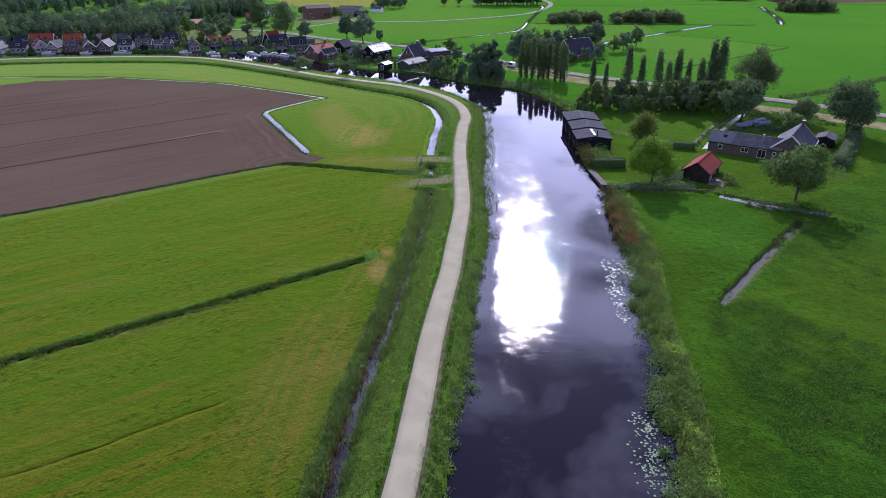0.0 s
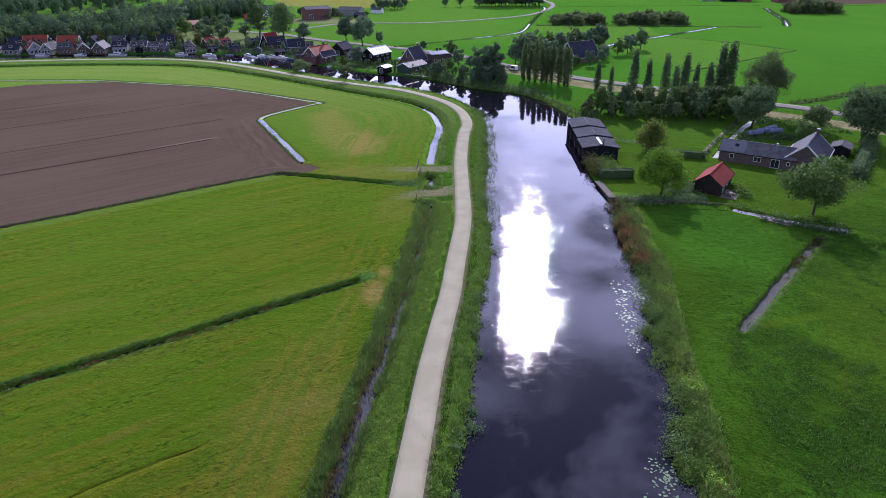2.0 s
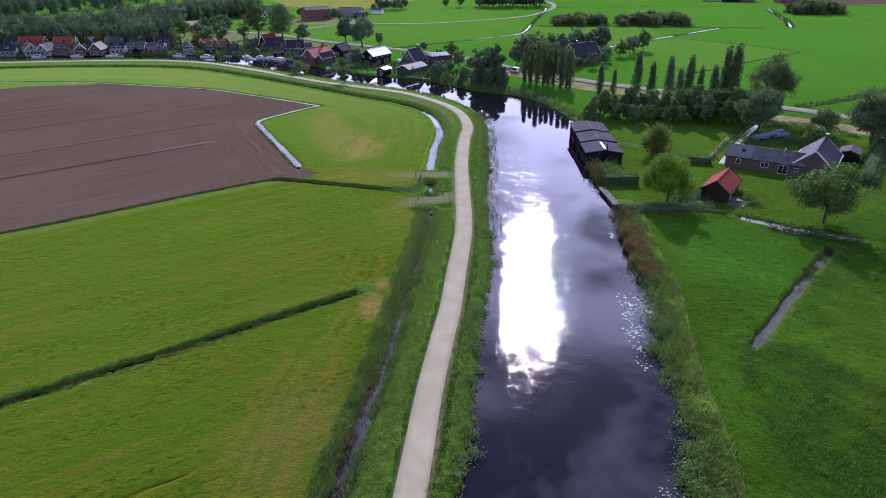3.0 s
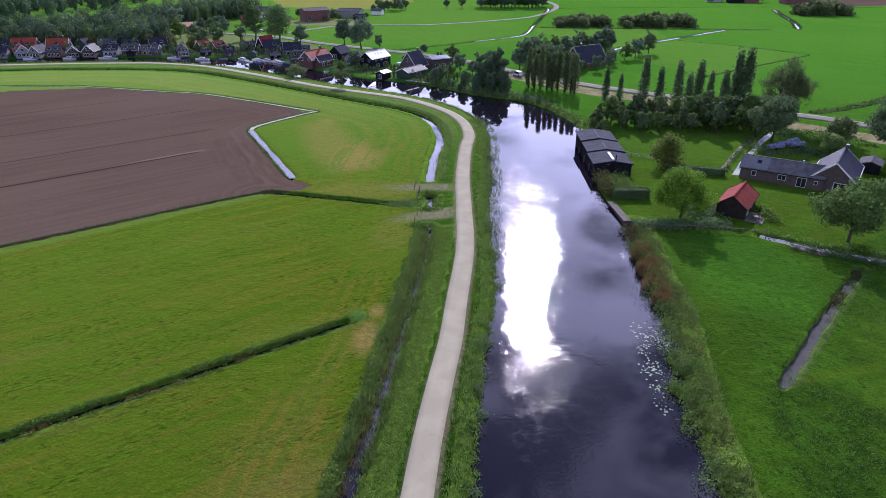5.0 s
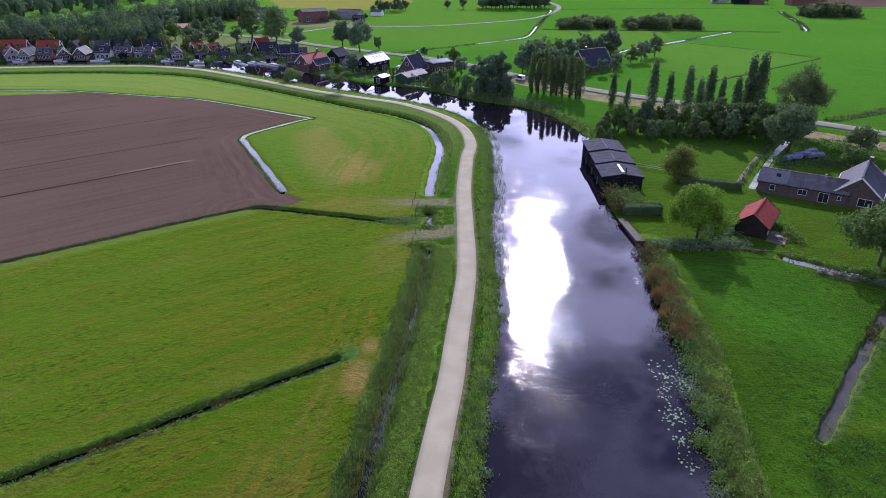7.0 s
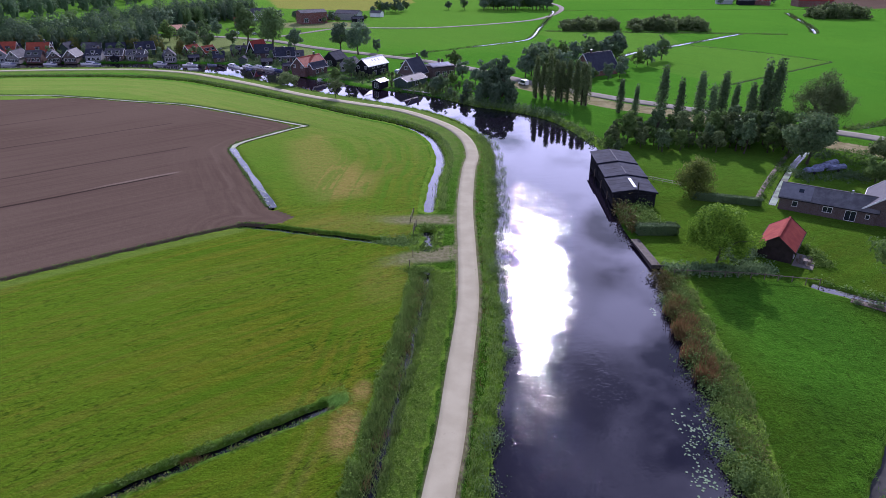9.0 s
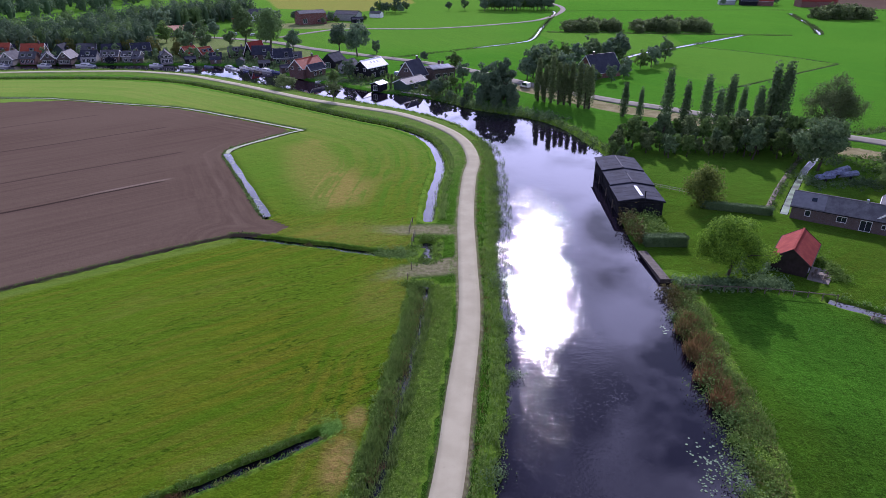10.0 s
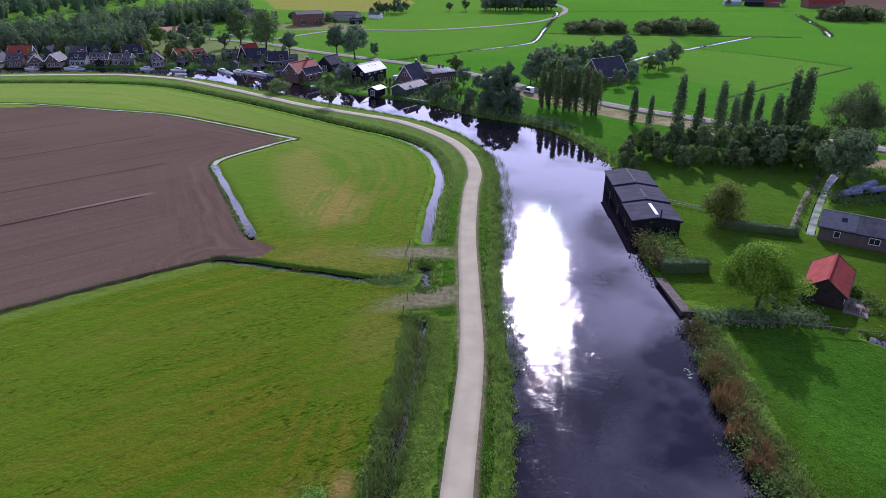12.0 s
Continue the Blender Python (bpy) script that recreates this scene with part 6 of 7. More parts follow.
def boathouse():
    t = thing("boathouse", "long black tarred boathouse with felt roof in three stepped bays", "boathouse", pose(40.2, 175.0, 0, 0, 0, -1.9))
    w = 8.7
    for y0, y1, eave, ridge, shift in ((-13.7, -4.7, 2.6, 3.25, 0.0), (-4.7, 4.3, 2.85, 3.5, 0.12), (4.3, 13.7, 3.1, 3.75, 0.0)):
        outline = [(w / 2 + shift, -1.0), (w / 2 + shift, eave), (shift, ridge), (-w / 2 + shift, eave), (-w / 2 + shift, -1.0)]
        part("wall", prism(bmesh.new(), outline, y0 + 0.05, y1 - 0.05), TAR, t)
        k = (ridge - eave) / (w / 2)
        for s in (-1, 1):
            o = 0.35
            under = [(shift + s * (w / 2 + o), eave - o * k + 0.02), (shift + s * 0.02, ridge + 0.02), (shift + s * 0.02, ridge + 0.16), (shift + s * (w / 2 + o), eave - o * k + 0.16)]
            part("roof_slope", prism(bmesh.new(), under if s > 0 else under[::-1], y0 - 0.12, y1 + 0.12), FELT, t)
            bm = bmesh.new()
            n = 4
            for j in range(n + 1):
                y = y0 + (y1 - y0) * j / n
                mm = Matrix.Translation((shift + s * w / 4, y, (eave + ridge) / 2 + 0.17)) @ Matrix.Rotation(s * math.atan(k), 4, "Y") @ Matrix.Diagonal((w / 2 * 1.04, 0.05, 0.02, 1))
                bmesh.ops.create_cube(bm, size=1.0, matrix=mm)
            part("batten", bm, FELT, t)
        part("fascia", boxed((w + 0.8, 0.1, 0.25), (shift, y0 - 0.15, eave - 0.05)), TAR, t)
    part("skylight", boxed((0.6, 5.8, 0.1), (0.2, -9.6, 3.43), bevel=0.02), SKYLIGHT, t, "clear sheet along the ridge")
    part("skylight", boxed((0.32, 8.6, 0.06), (0.0, 9.0, 3.93)), ZINC_DULL, t)
    part("ridge_cap", boxed((0.3, 5.0, 0.06), (0.12, -1.6, 3.68)), ZINC_DULL, t)
    bm = tube(bmesh.new(), (0.5, -13.75, 0), (0.5, -13.75, 4.9), 0.12, 0.12, 8)
    part("flue", bm, TAR, t)
    bm = bmesh.new()
    for y in np.arange(-13.3, 13.6, 1.2):
        box(bm, (0.08, 0.07, 3.2), (-w / 2 - 0.05, float(y), 0.7))
    part("cladding_strip", bm, TAR, t)
    for x in (-2.2, 1.9):
        part("boat_door", boxed((3.4, 0.12, 2.4), (x, -13.72, 0.9)), TAR, t)
    for y in (-9, -2, 6):
        part("mooring_post", tube(bmesh.new(), (-w / 2 - 0.3, y, -1.4), (-w / 2 - 0.3, y, 1.2), 0.12, 0.1, 8), TIMBER, t)


boathouse()

t, _ = house("garden_hut", "black timber garden hut with a red tiled roof", stand(59.7, 139.4, -35.6), 5.4, 10.0, 2.3, 4.3, HUT_BOARD, RED_TILE,
             [("r", -2.4, 0.2, 1.6, 2.0, 1), ("r", 0.6, 0.9, 1.3, 1.1)], over=0.35, trim=HUT_BOARD, category="hut")
t, _ = house("farmhouse", "brown brick farmhouse with a dark glazed tiled roof", stand(88.6, 155.2, -36.0), 8.4, 14.2, 2.8, 6.4, BRICK, BLUE_TILE,
             [("f", 1.6, 0.5, 2.6, 1.7), ("f", -2.3, 1.2, 1.1, 0.9), ("r", -3, 0.9, 1.6, 1.3), ("r", 2, 0.9, 1.6, 1.3), ("b", 0, 0.9, 1.8, 1.4)], [(0.3, 6.2)], trim=WHITE)
t, _ = house("farmhouse_wing", "long low brown brick wing with grey pantile roof", stand(77.6, 157.3, -123.0), 6.6, 17.0, 2.55, 4.6, BRICK, WING_TILE,
             [("r", -5.6, 1.0, 1.0, 1.2), ("r", 0.2, 1.0, 1.7, 1.2), ("r", 4.2, 0.1, 1.9, 2.1), ("r", 7.0, 1.1, 0.7, 0.9)], over=0.25, trim=TAR)
ob = part("roof_sheet", boxed((3.75, 5.8, 0.06)), plain("grey_felt_sheet", (0.19, 0.185, 0.185), 0.85, vary=0.15), t, "smooth grey felt sheeting")
ob.matrix_local = Matrix.Translation((1.78, -5.85, 3.73)) @ Matrix.Rotation(math.atan(2.05 / 3.3), 4, "Y")
ob = part("roof_light", boxed((0.9, 0.9, 0.12)), GLASS, t)
ob.matrix_local = Matrix.Translation((1.5, -5.0, 3.93)) @ Matrix.Rotation(math.atan(2.05 / 3.3), 4, "Y")
part("vent", boxed((0.4, 0.4, 0.7), (0.1, 3.6, 4.95)), METAL, t)
house("farm_shed", "dark timber lean-to shed behind the farmhouse", stand(101.5, 163.5, -36), 4.2, 5.5, 2.2, 2.9, TAR, GREY_TILE, category="shed")

house("farmhouse", "large dark-roofed farmhouse among trees with white gutter", stand(64, 314, -58), 11, 15, 2.6, 8.6, RED_BRICK, BLUE_TILE,
      [("f", -3.5, 0.8, 1.6, 1.4), ("f", 3.5, 0.8, 1.6, 1.4), ("f", 0, 4.0, 1.2, 1.4), ("r", -4, 0.8, 1.6, 1.2), ("r", 3, 0.8, 1.6, 1.2)], [(0, -3.5)], over=0.5, trim=WHITE)

# waterfront houses
t, _ = house("house", "dark two-storey house with a white sheet roof bearing grey marks", stand(-31.0, 313.2, -34), 7.2, 13.0, 4.3, 6.9, TAR, WHITE_ROOF,
             [("r", -3.6, 3.2, 1.4, 1.2), ("r", 0, 3.2, 1.6, 1.2), ("r", 3.6, 3.2, 1.4, 1.2), ("r", -2.5, 0.5, 1.8, 1.6), ("r", 2.5, 0.4, 2.2, 1.8), ("f", -2, 3.1, 1.3, 1.2), ("f", 2, 3.1, 1.3, 1.2), ("f", 0, 0.5, 1.6, 1.6)])
for k in range(3):
    ob = part("roof_mark", boxed((1.0, 0.45, 0.03), (0, 0, 0)), TARP, t, "blue-grey painted bar on the white roof")
    ob.matrix_local = Matrix.Translation((1.5, -1.6 + 2.0 * k, 6.9 - 1.5 * 2.6 / 3.6 + 0.235)) @ Matrix.Rotation(math.atan(2.6 / 3.6), 4, "Y")
house("house", "house with a steep slate-blue roof and white trim", stand(-13.0, 300.5, -33), 8.4, 9.0, 3.0, 8.4, BRICK, BLUE_TILE,
      [("f", -2.2, 0.6, 1.6, 1.8), ("f", 1.8, 0.6, 2.0, 1.8), ("f", 0, 4.6, 1.6, 1.4), ("r", -2, 0.8, 1.6, 1.4), ("r", 2, 0.8, 1.6, 1.4)], [(0, 3)], trim=WHITE)
house("extension", "low glazed veranda with a dark roof beside the water", stand(-13.4, 288.5, -36), 6.5, 12.0, 2.6, 4.0, GREEN_BOARD, BLUE_TILE, [("l", -2, 0.6, 1.8, 1.6), ("l", 1.2, 0.6, 1.8, 1.6), ("r", 0, 0.6, 2.5, 1.6)], trim=WHITE)
t = thing("flat_house", "flat-roofed dark house with solar panels on the roof", "house", stand(-2.6, 307, 30))
part("wall", boxed((10, 9, 4.6), (0, 0, 2.2)), BRICK, t)
part("roof", boxed((10.6, 9.6, 0.35), (0, 0, 4.65), bevel=0.05), FELT, t)
for k in range(4):
    ob = part("solar_panel", boxed((2.2, 3.6, 0.08)), GLASS, t)
    ob.matrix_local = Matrix.Translation((-3.6 + 2.4 * k, -1.2, 5.25)) @ Matrix.Rotation(radians(14), 4, "X")
for x in (-3, 0.2, 3.4):
    window(t, "f", 10, 9, x, 1.0, 1.9, 1.9)
part("chimney", boxed((0.7, 0.7, 2.4), (1.5, 2.8, 5.6)), BRICK, t)
part("chimney", boxed((0.7, 0.7, 2.2), (3.0, 2.4, 5.5)), BRICK, t)
house("boat_shed", "small black boat shed with a pale roof at the water", stand(-25.0, 285.0, -30), 4.0, 5.0, 2.4, 3.1, TAR, WHITE_ROOF, [("f", 0, 0.1, 1.8, 2.0, 1)], category="shed")
house("house", "red-brick house with an orange-red tiled roof by the canal", stand(-58.2, 315.5, -31), 7.6, 13.5, 3.8, 7.2, VILLAGE_RED, ORANGE_TILE,
      [("r", -3.4, 0.6, 1.7, 1.7), ("r", 0, 0.6, 1.7, 1.7), ("r", 3.4, 0.6, 1.7, 1.7), ("r", -2, 3.0, 1.4, 1.1), ("r", 2, 3.0, 1.4, 1.1), ("f", -2, 3.2, 1.3, 1.3), ("f", 2, 3.2, 1.3, 1.3)], [(0, 3.5)], trim=WHITE)
house("house", "small house with a dark dormer roof beside the red-brick house", stand(-54.2, 312.4, -31), 3.2, 9.0, 3.2, 5.2, VILLAGE_RED, BLUE_TILE, [("r", -2, 1.0, 1.4, 1.4), ("r", 1.5, 1.0, 1.4, 1.4)], trim=WHITE)
house("cottage", "white cottage behind the canal lawn", stand(-41.5, 322, -28), 6, 7.5, 3.0, 5.4, WALL_WHITE, GREY_TILE, [("f", -1.2, 0.8, 1.3, 1.3), ("r", 0, 0.8, 1.4, 1.3)])
house("barn", "dark timber barn with a black roof", stand(-50.5, 337, -25), 7, 9, 3.0, 6.0, TAR, FELT, [("f", 0, 0.1, 2.4, 2.4, 1)], category="barn")
for k, (x, y, turn, w, l, e, r, wall, roof, text) in enumerate([
        (-72, 352, 75, 7.5, 12, 3.4, 7.2, VILLAGE_RED, GREY_TILE, "low brick house with grey roof by the harbour"),
        (-80, 360, 62, 6.5, 9, 3.0, 6.0, VILLAGE_BRICK, BLUE_TILE, "brick house with dark roof by the harbour"),
        (-92.5, 366, -32, 8.5, 11, 3.4, 11.5, TAR, RED_TILE, "steep red-roofed house with dark gable"),
        (-103, 371, 80, 7.5, 10, 4.5, 6.8, VILLAGE_BRICK, GREY_TILE, "brown house with grey roof in the village"),
        (-118.5, 369, -30, 7.0, 9, 3.2, 7.2, VILLAGE_RED, ORANGE_TILE, "small orange-roofed brick house in the village"),
        (-127, 371, -30, 7.0, 9, 3.2, 7.4, VILLAGE_RED, ORANGE_TILE, "small orange-roofed brick house in the village"),
        (-131.5, 354, 25, 7.0, 11, 4.6, 8.2, CREAM, GREY_TILE, "canal house with a pale sunlit roof"),
        (-148.5, 357, 84, 8.0, 10, 4.6, 7.0, CREAM, GREY_TILE, "pale canal house with a grey roof"),
        (-158, 356, 86, 7.5, 10, 4.6, 7.8, VILLAGE_BRICK, GREY_TILE, "brick canal house with a dark roof"),
        (-167.5, 355, 85, 7.5, 9, 4.8, 8.0, WALL_WHITE, BLUE_TILE, "white canal house with a dark roof"),
        (-177, 353, 5, 7.5, 11, 4.4, 8.4, VILLAGE_BRICK, BLUE_TILE, "brown brick canal house with dark roof"),
        (-186, 352, 30, 7.0, 10, 4.2, 7.8, VILLAGE_BRICK, GREY_TILE, "brown canal house with a grey roof"),
        (-194.5, 352, 86, 7.0, 9, 4.2, 7.6, VILLAGE_RED, GREY_TILE, "brick canal house with grey roof"),
        (-203, 352, 4, 7.0, 12, 4.2, 8.2, CREAM, GREY_TILE, "pale-gabled house with grey roof"),
        (-212, 353, 38, 8.5, 12, 4.2, 8.8, WALL_WHITE, ORANGE_TILE, "white-gabled house with an orange-red roof"),
        (-221, 350, 82, 7.0, 10, 4.2, 7.2, CREAM, BLUE_TILE, "pale house with a dark roof"),
        (-231, 349, 5, 7.0, 10, 4.2, 8.0, WALL_WHITE, BLUE_TILE, "white-gabled house with a dark roof"),
        (-241, 348, 80, 7.0, 10, 4.0, 7.8, VILLAGE_RED, BLUE_TILE, "brick house with dark roof"),
        (-252, 344, 10, 7.0, 10, 4.0, 7.8, CREAM, GREY_TILE, "pale house with a grey roof"),
        (-199, 364, 84, 8, 13, 4.6, 10.6, VILLAGE_RED, ORANGE_TILE, "tall orange-roofed house in the second village row"),
        (-217, 365, 84, 8, 15, 4.6, 10.8, VILLAGE_RED, ORANGE_TILE, "orange-roofed house in the second village row"),
        (-111, 361, 70, 6, 8, 3.0, 5.0, TAR, BLUE_TILE, "low dark boat workshop"),
        (-88, 372, 70, 6, 8, 3.0, 5.4, TAR, GREY_TILE, "low dark shed by the harbour")]):
    y, w, l, e, r = y - 5, w * 0.76, l * 0.80, e * 0.64, r * 0.68
    turn = turn if turn < 45 else -turn
    face = "r" if turn < 0 else "f"
    span = l if face == "r" else w
    wins = [(face, (j - 1) * span * 0.29, 0.5, 1.4, 1.5) for j in range(3)]
    if e > 2.9:
        wins += [(face, (j - 1) * span * 0.29, 2.75, 1.1, 1.0) for j in range(3)]
    elif face == "f":
        wins += [("f", 0, e + 0.4, 1.2, 1.3)]
    wins += [("l" if face == "f" else "f", 0, 0.8, 1.3, 1.4)]
    house("house", text, stand(x, y, turn), w, l, e, r, wall, roof, wins, [(0, l * 0.3)] if k % 2 else [], trim=WHITE if k % 3 else None, dormers=[(-l * 0.22, 1), (l * 0.22, 1)] if face == "r" and k % 2 == 0 else [(0.0, 1)] if face == "r" else [(0.0, -1)])
# larger sheds behind the village
house("barn", "wide hall with a pale orange roof behind the village", stand(-164, 452, -62), 13, 17, 3.6, 5.6, VILLAGE_RED, PALE_ORANGE, [("r", -6, 1, 2, 2), ("r", 5, 1, 2, 2)], category="barn")
house("house", "orange-roofed house at the village edge", stand(-139, 492, -70), 7, 9, 3, 6, CREAM, ORANGE_TILE, [("r", -3, 1, 1.5, 1.5), ("r", 3, 1, 1.5, 1.5)])
house("house", "white house with grey roof at the village edge", stand(-140, 540, -80), 9, 14, 5, 8, WHITE, GREY_TILE, [("r", -4, 1, 1.5, 1.5), ("r", 0, 1, 1.5, 1.5), ("r", 4, 1, 1.5, 1.5)])
house("barn", "large red-brick farm barn with a low grey roof", stand(-96, 517, -60), 12, 19, 7.4, 9.0, RED_BRICK, GREY_TILE, [("r", -6, 1, 3, 3, 1), ("r", 4, 1.5, 2, 1.5)], category="barn")
house("barn", "grey farm shed with a pale roof", stand(-73, 542, 75), 10, 18, 4.5, 6.5, METAL, GREY_TILE, [("r", 0, 0.2, 4, 3.5, 1)], category="barn")
house("shed", "small rusty farm shed in the yard", stand(-86, 540, -60), 6, 8, 2.6, 4.0, VILLAGE_RED, GREY_TILE, [("r", 0, 0.2, 2, 2.0, 1)], category="shed")
house("shed", "low black farm shed in the yard", stand(-64, 524, -70), 5, 8, 2.4, 3.6, TAR, FELT, [("r", 0, 0.2, 2, 2.0, 1)], category="shed")
house("barn", "small white farm shed", stand(-54, 562, 70), 6, 9, 3, 4.5, WHITE, GREY_TILE, [("r", 0, 0.2, 2, 2.2, 1)], category="barn")
# farms at the far edge of the polder
house("barn", "far farm barn with a red roof", stand(330, 650, 85), 16, 30, 5, 11, RED_BRICK, RED_TILE, [("r", -8, 1, 3, 3, 1)], category="barn")
house("house", "far farmhouse with a red roof and white gable", stand(292, 665, 60), 10, 14, 4, 9, RED_BRICK, RED_TILE, [("f", 0, 1, 2, 2)], trim=WHITE)
house("house", "far farmhouse with a dark roof", stand(278, 668, 80), 10, 14, 4, 8, TAR, BLUE_TILE, [("r", 0, 1, 2, 2)], trim=WHITE)
house("barn", "far pale farm shed", stand(262, 678, 80), 8, 14, 3.5, 6, METAL, WHITE_ROOF, [("r", 0, 0.5, 3, 3, 1)], category="barn")

# outbuildings that crowd the waterfront
for k in range(30):
    x = -252 + 6.3 * k
    y = float(np.interp(-x, -BANK_N[:, 0], BANK_N[:, 1])) + (3.2 if k % 2 else 17 + 5 * ((k * 0.37) % 1))
    if not (-262 < x < -64) or (k % 2 == 0 and -150 < x < -100):
        continue
    small = k % 2 == 1
    house("shed" if small else "house", ("small dark timber shed on the waterfront" if small else "terraced house with a dark tiled roof behind the waterfront"), stand(x, y, -84 + 25 * ((k * 0.618) % 1) + (80 if k % 5 == 0 else 0)),
          3.4 if small else 6.2, 4.6 if small else 8.5, 2.0 if small else 3.0, 2.9 if small else 6.4, (TAR, GREEN_BOARD, BRICK)[k % 3], (FELT, BLUE_TILE, GREY_TILE, BLUE_TILE, BLUE_TILE)[k % 5],
          [("r", 0, 0.5, 1.2, 1.3)] if small else [("r", -2.5, 1.0, 1.3, 1.4), ("r", 1.5, 1.0, 1.3, 1.4)], category="shed" if small else "house", trim=WHITE if k % 4 == 0 else None, dormers=() if small else [(1.5, 1)])

# ---- boats, cars, fences and small things ----


def motor_boat(x, y, turn, length, label="white motor boat moored at the canal bank", cabin=True, tilt=WHITE):
    t = thing("motor_boat" if cabin else "dinghy", label, "boat", pose(x, y, WATER_Z - 0.05, 0, 0, turn), "moored boats")
    n, w = 9, length * 0.32
    bm = bmesh.new()
    rings = []
    for k in range(n):
        u = k / (n - 1)
        half = w / 2 * (1 - max(0.0, (u - 0.45) / 0.55) ** 2.2 * 0.97) * (0.9 + 0.1 * min(1, u * 5))
        top = 0.55 + 0.25 * u * u
        yy = (u - 0.5) * length
        rings.append([bm.verts.new(p) for p in ((-half, yy, top), (-half * 0.72, yy, -0.25), (half * 0.72, yy, -0.25), (half, yy, top), (half * 0.82, yy, top - 0.02), (half * 0.75, yy, 0.25), (-half * 0.75, yy, 0.25), (-half * 0.82, yy, top - 0.02))])
    for a, b in zip(rings[:-1], rings[1:]):
        for k in range(8):
            bm.faces.new((a[k], a[(k + 1) % 8], b[(k + 1) % 8], b[k]))
    bm.faces.new(rings[0][::-1])
    bm.faces.new(rings[-1])
    bmesh.ops.recalc_face_normals(bm, faces=bm.faces)
    part("hull", bm, tilt, t)
    if cabin:
        part("cabin", boxed((w * 0.66, length * 0.38, 0.9), (0, -length * 0.02, 0.95), bevel=0.15), WHITE, t)
        part("windscreen", boxed((w * 0.68, length * 0.30, 0.3), (0, -length * 0.02, 1.1)), GLASS, t)
        part("cockpit_cover", boxed((w * 0.7, length * 0.24, 0.35), (0, -length * 0.34, 0.7), bevel=0.08), TARP, t)
    else:
        for u in (-0.2, 0.15):
            part("thwart", boxed((w * 0.8, 0.25, 0.05), (0, u * length, 0.42)), TIMBER, t)


for x, y, turn, length in ((-167, 342.6, 84, 9.5), (-118.5, 338.5, 84, 7.0), (-98, 336.5, 50, 7.5), (-90.5, 334.6, 62, 6.5), (-85, 332.3, 60, 8.0), (-79.5, 328.6, 58, 9.0), (-186, 342.5, 86, 6.5), (-205, 341.5, 88, 7.0), (-134, 342.4, 86, 6.4)):
    motor_boat(x, y, turn, length)
for x, y, turn, length, hull in ((-108.5, 339.4, 70, 5.0, TARP), (-101.5, 334.8, 40, 4.6, TAR), (-94.0, 331.8, 52, 5.2, WHITE), (-88.5, 328.6, 40, 4.4, CAR_BLUE), (-82.5, 325.6, 48, 5.0, TIMBER)):
    motor_boat(x, y, turn, length, "open boat moored between the larger boats", False, hull)
motor_boat(-113.4, 328.6, 110, 4.5, "small white open boat near the road bank", False)
motor_boat(-50.5, 303.5, -65, 4.5, "open rowing boat beside the red-brick house", False)
motor_boat(-104, 337.6, 55, 5.0, "dark open boat in the harbour", False, TAR)
motor_boat(-74, 325.0, 58, 6.0, "dark blue open boat in the harbour", False, CAR_BLUE)


def car(x, y, turn, paint, label, van=False):
    t = thing("van" if van else "car", label, "car", stand(x, y, turn))
    t.location.z += 0.02
    bm = bmesh.new()
    high = 2.1 if van else 1.45
    outline = [(-2.15, 0.35), (2.15, 0.35), (2.2, 0.75), (1.3, 0.95), (0.75, high), (-1.5 if not van else -2.1, high), (-2.1, 1.0)]
    prism(bm, outline, -0.88, 0.88)
    bmesh.ops.bevel(bm, geom=list(bm.edges), offset=0.08, segments=2, affect="EDGES")
    part("body", bm, paint, t)
    cab = [(0.98, 1.0), (0.68, high - 0.12), (-1.4, high - 0.12), (-1.8, 1.0)]
    part("windows", prism(bmesh.new(), cab, -0.9, 0.9), GLASS, t)
    for sx in (-1.35, 1.35):
        for sy in (-0.8, 0.8):
            wheel = part("wheel", tube(bmesh.new(), (sx, sy - 0.1, 0.32), (sx, sy + 0.1, 0.32), 0.32, 0.32, 14), RUBBER, t)
            part("rim", tube(bmesh.new(), (sx, sy - 0.12, 0.32), (sx, sy + 0.12, 0.32), 0.19, 0.19, 10), METAL, wheel)


car(-18.5, 335.5, 140, CAR_BLACK, "black car parked beside the main road")
car(-20, 316, 60, CAR_SILVER, "silver car parked behind the white-roofed house")
car(-17.5, 317, 60, CAR_SILVER, "silver car parked behind the white-roofed house")
car(30.5, 287.5, 128, WHITE, "white van parked under the poplars", True)
for k, (x, y) in enumerate(((-118, 448), (-122, 452), (-126, 456), (-130, 452), (-112, 446), (-135, 458))):
    car(x, y, 40 + 20 * k, (CAR_SILVER, CAR_BLACK, CAR_BLUE)[k % 3], "car parked on the village square")

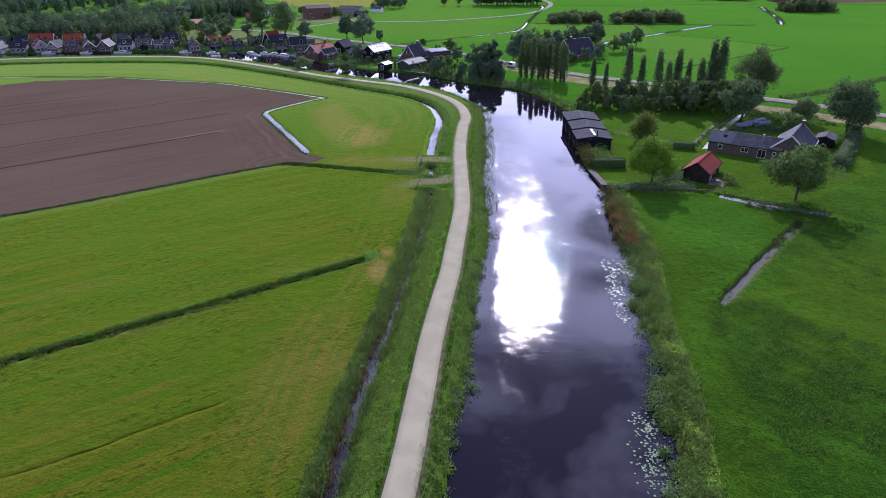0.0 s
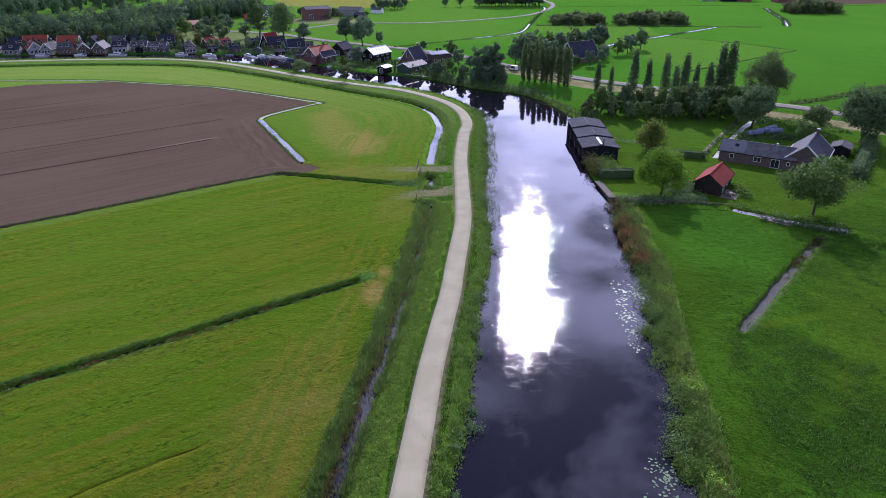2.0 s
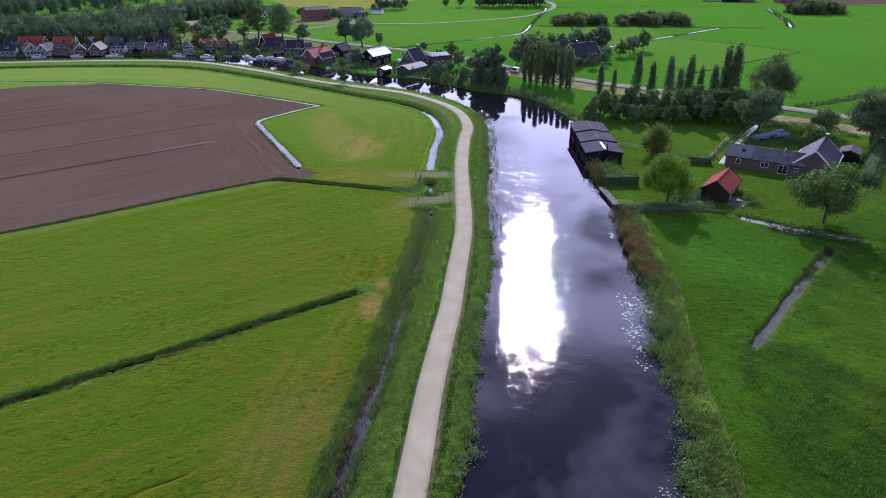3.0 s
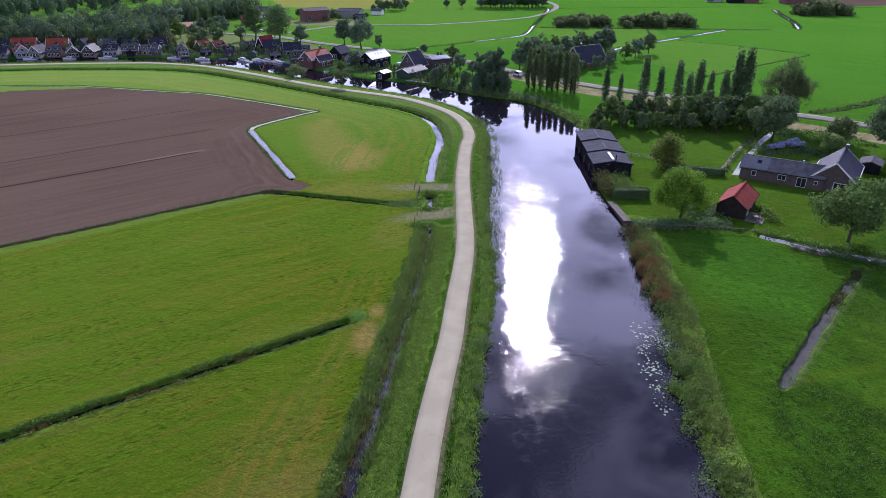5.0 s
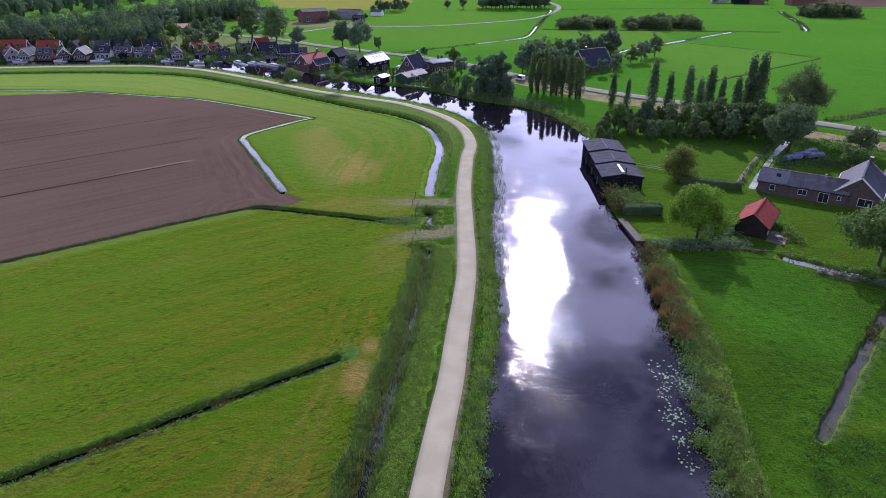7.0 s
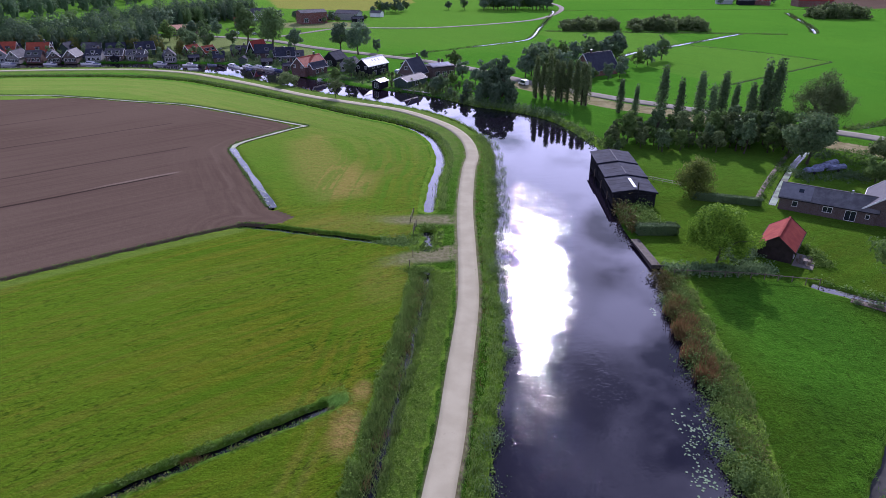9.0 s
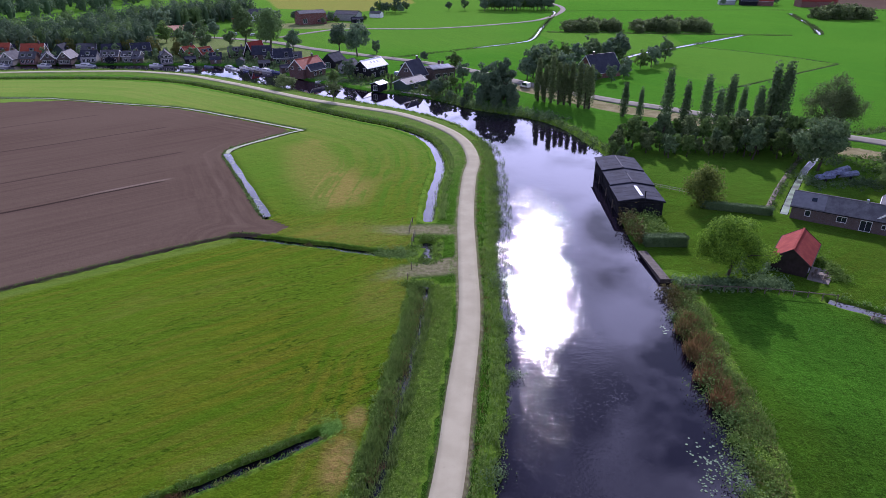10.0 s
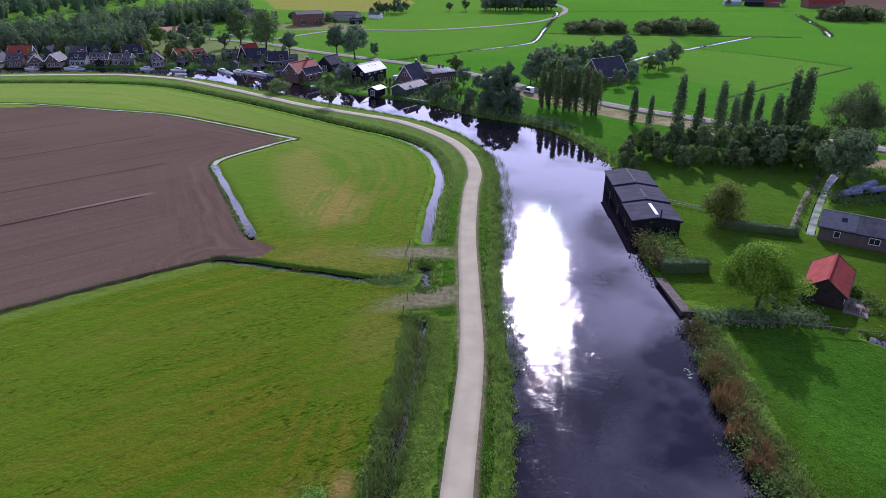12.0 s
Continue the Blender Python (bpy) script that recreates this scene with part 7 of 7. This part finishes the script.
# covered boats on trailers in the farm yard
for x, y, turn in ((87.4, 181.4, 14), (90.6, 183.8, 22), (94.2, 186.4, 30), (94.0, 183.2, 18)):
    t = thing("covered_boat", "boat under a pale blue tarpaulin on a trailer", "boat", stand(x, y, turn))
    bm = bmesh.new()
    prism(bm, [(-1.0, 0.6), (1.0, 0.6), (0.9, 1.2), (0.0, 1.7), (-0.9, 1.2)], -2.4, 2.1)
    bmesh.ops.bevel(bm, geom=list(bm.edges), offset=0.2, segments=2, affect="EDGES")
    bmesh.ops.transform(bm, matrix=pose(0, 0, 0, 0, 0, 90), verts=bm.verts)
    part("cover", bm, TARP, t)
    part("frame", boxed((5.8, 0.3, 0.2), (0, 0, 0.5)), METAL, t)
    for sy in (-1, 1):
        part("wheel", tube(bmesh.new(), (-0.3, sy * 0.9 - 0.1, 0.35), (-0.3, sy * 0.9 + 0.1, 0.35), 0.35, 0.35, 12), RUBBER, t)


def fence(label, a, b, n, rails=(0.5, 1.0), height=1.15, mat=TIMBER):
    """Posts with rails between two places."""
    a, b = Vector((*a, 0)), Vector((*b, 0))
    t = thing("fence", label, "fence", stand(a.x, a.y, math.degrees(math.atan2(b.y - a.y, b.x - a.x))))
    length = (b - a).length
    post = None
    for k in range(n):
        if post is None:
            post = part("post", boxed((0.12, 0.12, height + 0.4), (0, 0, height / 2 - 0.2), bevel=0.015), mat, t)
        else:
            ob = new("post", post.data)
            ob.parent, ob.location = t, (length * k / (n - 1), 0, 0)
    for z in rails:
        part("rail", boxed((length, 0.05, 0.12), (length / 2, 0.08, z)), mat, t)


fence("low pale timber rail fence behind the boathouse", (46.5, 177.5), (53.5, 172.5), 5, (0.35, 0.8), 0.95, plain("pale_timber", (0.42, 0.38, 0.32), 0.8))
fence("timber post and wire fence at the pasture edge", (38, 129.8), (50, 128.6), 7, (0.9,))
fence("timber post and wire fence below the hut", (50, 128.6), (60, 126.4), 6, (0.9,))
fence("old timber gate posts on the farm track", (-6.4, 152.0), (-6.0, 156.5), 3, (0.9,), 1.2)
fence("dark timber gate beside the ditch pool", (-5.6, 146.2), (-5.2, 149.8), 3, (0.4, 0.8, 1.2), 1.6)
fence("timber gate posts at the field entrance", (-5.6, 132.8), (-5.2, 136.6), 2, (), 1.3)
fence("single post at the corner of the ploughed field", (-38.6, 151.6), (-38.0, 152.0), 2, (), 1.2)

# quay
t = thing("quay", "L-shaped timber quay with a plank deck at the lawn", "quay", pose(0, 0, 0))
part("sheet_wall", boxed((0.2, 10.6, 1.6), (35.2, 138.4, -0.72), 1.6), DECK, t)
part("sheet_wall", boxed((2.2, 0.2, 1.6), (36.3, 133.2, -0.72), 0), DECK, t)
plank = None
for k in range(42):
    y = 133.3 + 0.25 * k
    if plank is None:
        plank = part("plank", boxed((1.5, 0.23, 0.06), (0, 0, 0)), plain("deck_plank", (0.085, 0.068, 0.052), 0.85, vary=0.3), t)
        plank.location = (36.05, y, 0.1)
    else:
        ob = new("plank", plank.data)
        ob.parent, ob.location = t, (36.05 - 0.0095 * k * 2.0, y, 0.1 + 0.004 * (k % 3))

# jetty by the steep-roofed house
t = thing("jetty", "pale timber jetty along the water", "jetty", pose(-11, 277.2, 0, 0, 0, -33))
part("deck", boxed((13, 1.4, 0.12), (0, 0, 0.15)), plain("pale_deck", (0.42, 0.38, 0.36), 0.7), t)
for k in range(5):
    part("pile", tube(bmesh.new(), (-6 + 3 * k, -0.6, -1.3), (-6 + 3 * k, -0.6, 0.5), 0.11, 0.11, 8), TIMBER, t)

# footbridge over the garden ditch
t = thing("footbridge", "grey timber footbridge over the garden ditch", "bridge", stand(64.2, 119.6, -40))
t.location.z = -0.05
part("deck", boxed((5.5, 1.2, 0.12), (0, 0, 0.15)), TIMBER, t)
for sy in (-0.5, 0.5):
    part("rail", boxed((5.5, 0.07, 0.1), (0, sy, 0.75)), TIMBER, t)
    for sx in (-2.5, 0, 2.5):
        part("post", boxed((0.1, 0.1, 0.8), (sx, sy, 0.4)), TIMBER, t)

# terrace in front of the hut
t = thing("terrace", "paved terrace beside the garden hut", "terrace", stand(61.8, 134.6, -35.6))
slab = None
for j in range(4):
    for k in range(7):
        if slab is None:
            slab = part("slab", boxed((0.78, 0.78, 0.1), (0, 0, 0.03), bevel=0.012), PAVING, t)
        else:
            ob = new("slab", slab.data)
            ob.parent = t
        (slab if j + k == 0 else ob).location = (-1.2 + 0.8 * j, -2.4 + 0.8 * k, 0.004 * ((j + k) % 3))
t = thing("garden_table", "grey timber round garden table on the terrace", "table", stand(61.2, 133.8, 0))
part("tabletop", tube(bmesh.new(), (0, 0, 0.78), (0, 0, 0.82), 0.6, 0.6, 20), TIMBER, t)
part("leg", tube(bmesh.new(), (0, 0, 0.08), (0, 0, 0.78), 0.06, 0.05, 8), TIMBER, t)
part("foot", tube(bmesh.new(), (0, 0, 0.05), (0, 0, 0.1), 0.32, 0.3, 12), TIMBER, t)


def garden_chair(m):
    t = thing("garden_chair", "grey timber garden chair on the terrace", "chair", m, "chairs round the terrace table")
    part("seat", boxed((0.5, 0.5, 0.06), (0, 0, 0.5), bevel=0.015), TIMBER, t)
    part("backrest", boxed((0.5, 0.06, 0.5), (0, 0.24, 0.78), bevel=0.015), TIMBER, t)
    for sx in (-0.2, 0.2):
        for sy in (-0.2, 0.2):
            part("leg", boxed((0.05, 0.05, 0.45), (sx, sy, 0.28)), TIMBER, t)
    return t


chair = garden_chair(stand(61.2, 134.8, 0))
for x, y, turn in ((60.2, 133.8, 90), (61.3, 132.7, 180), (62.2, 133.9, -90)):
    copy_thing(chair, stand(x, y, turn))

# drive and path at the farm
ribbon("drive", spline([(66, 163), (69, 167.8), (76.8, 179.6), (84.7, 190.6), (91, 199)]), 0.5, 0.05, plain("gravel", (0.12, 0.098, 0.066), 0.9, vary=0.5, scale=0.5), "narrow gravel path beside the duckweed ditch")
tagged(soup("duckweed", *(lambda line: (np.c_[np.vstack([line + (-0.55, 0.36), line + (0.6, -0.4)]), np.full(2 * len(line), WATER_Z + 0.015)],
       [(k, k + len(line), k + 1 + len(line), k + 1) for k in range(len(line) - 1)]))(DITCHES["farm_drive"][0]), plain("duckweed_green", (0.12, 0.18, 0.10), 0.45, vary=0.8, scale=0.35, grain=1.6)), "pale duckweed covering the ditch beside the farm drive", "duckweed", kind="stuff")
tree("bush", "thin bare shrub on the field ditch", "bush", stand(-24.3, 146.6), 2.0, 1.2, LEAF_RUST, 260, 0.14, "airy", 0.3, 26)
tree("bush", "bare waterside shrub leaning over the canal", "bush", stand(35.6, 129.4), 2.6, 2.0, LEAF_RUST, 300, 0.12, "airy", 0.2, 30)
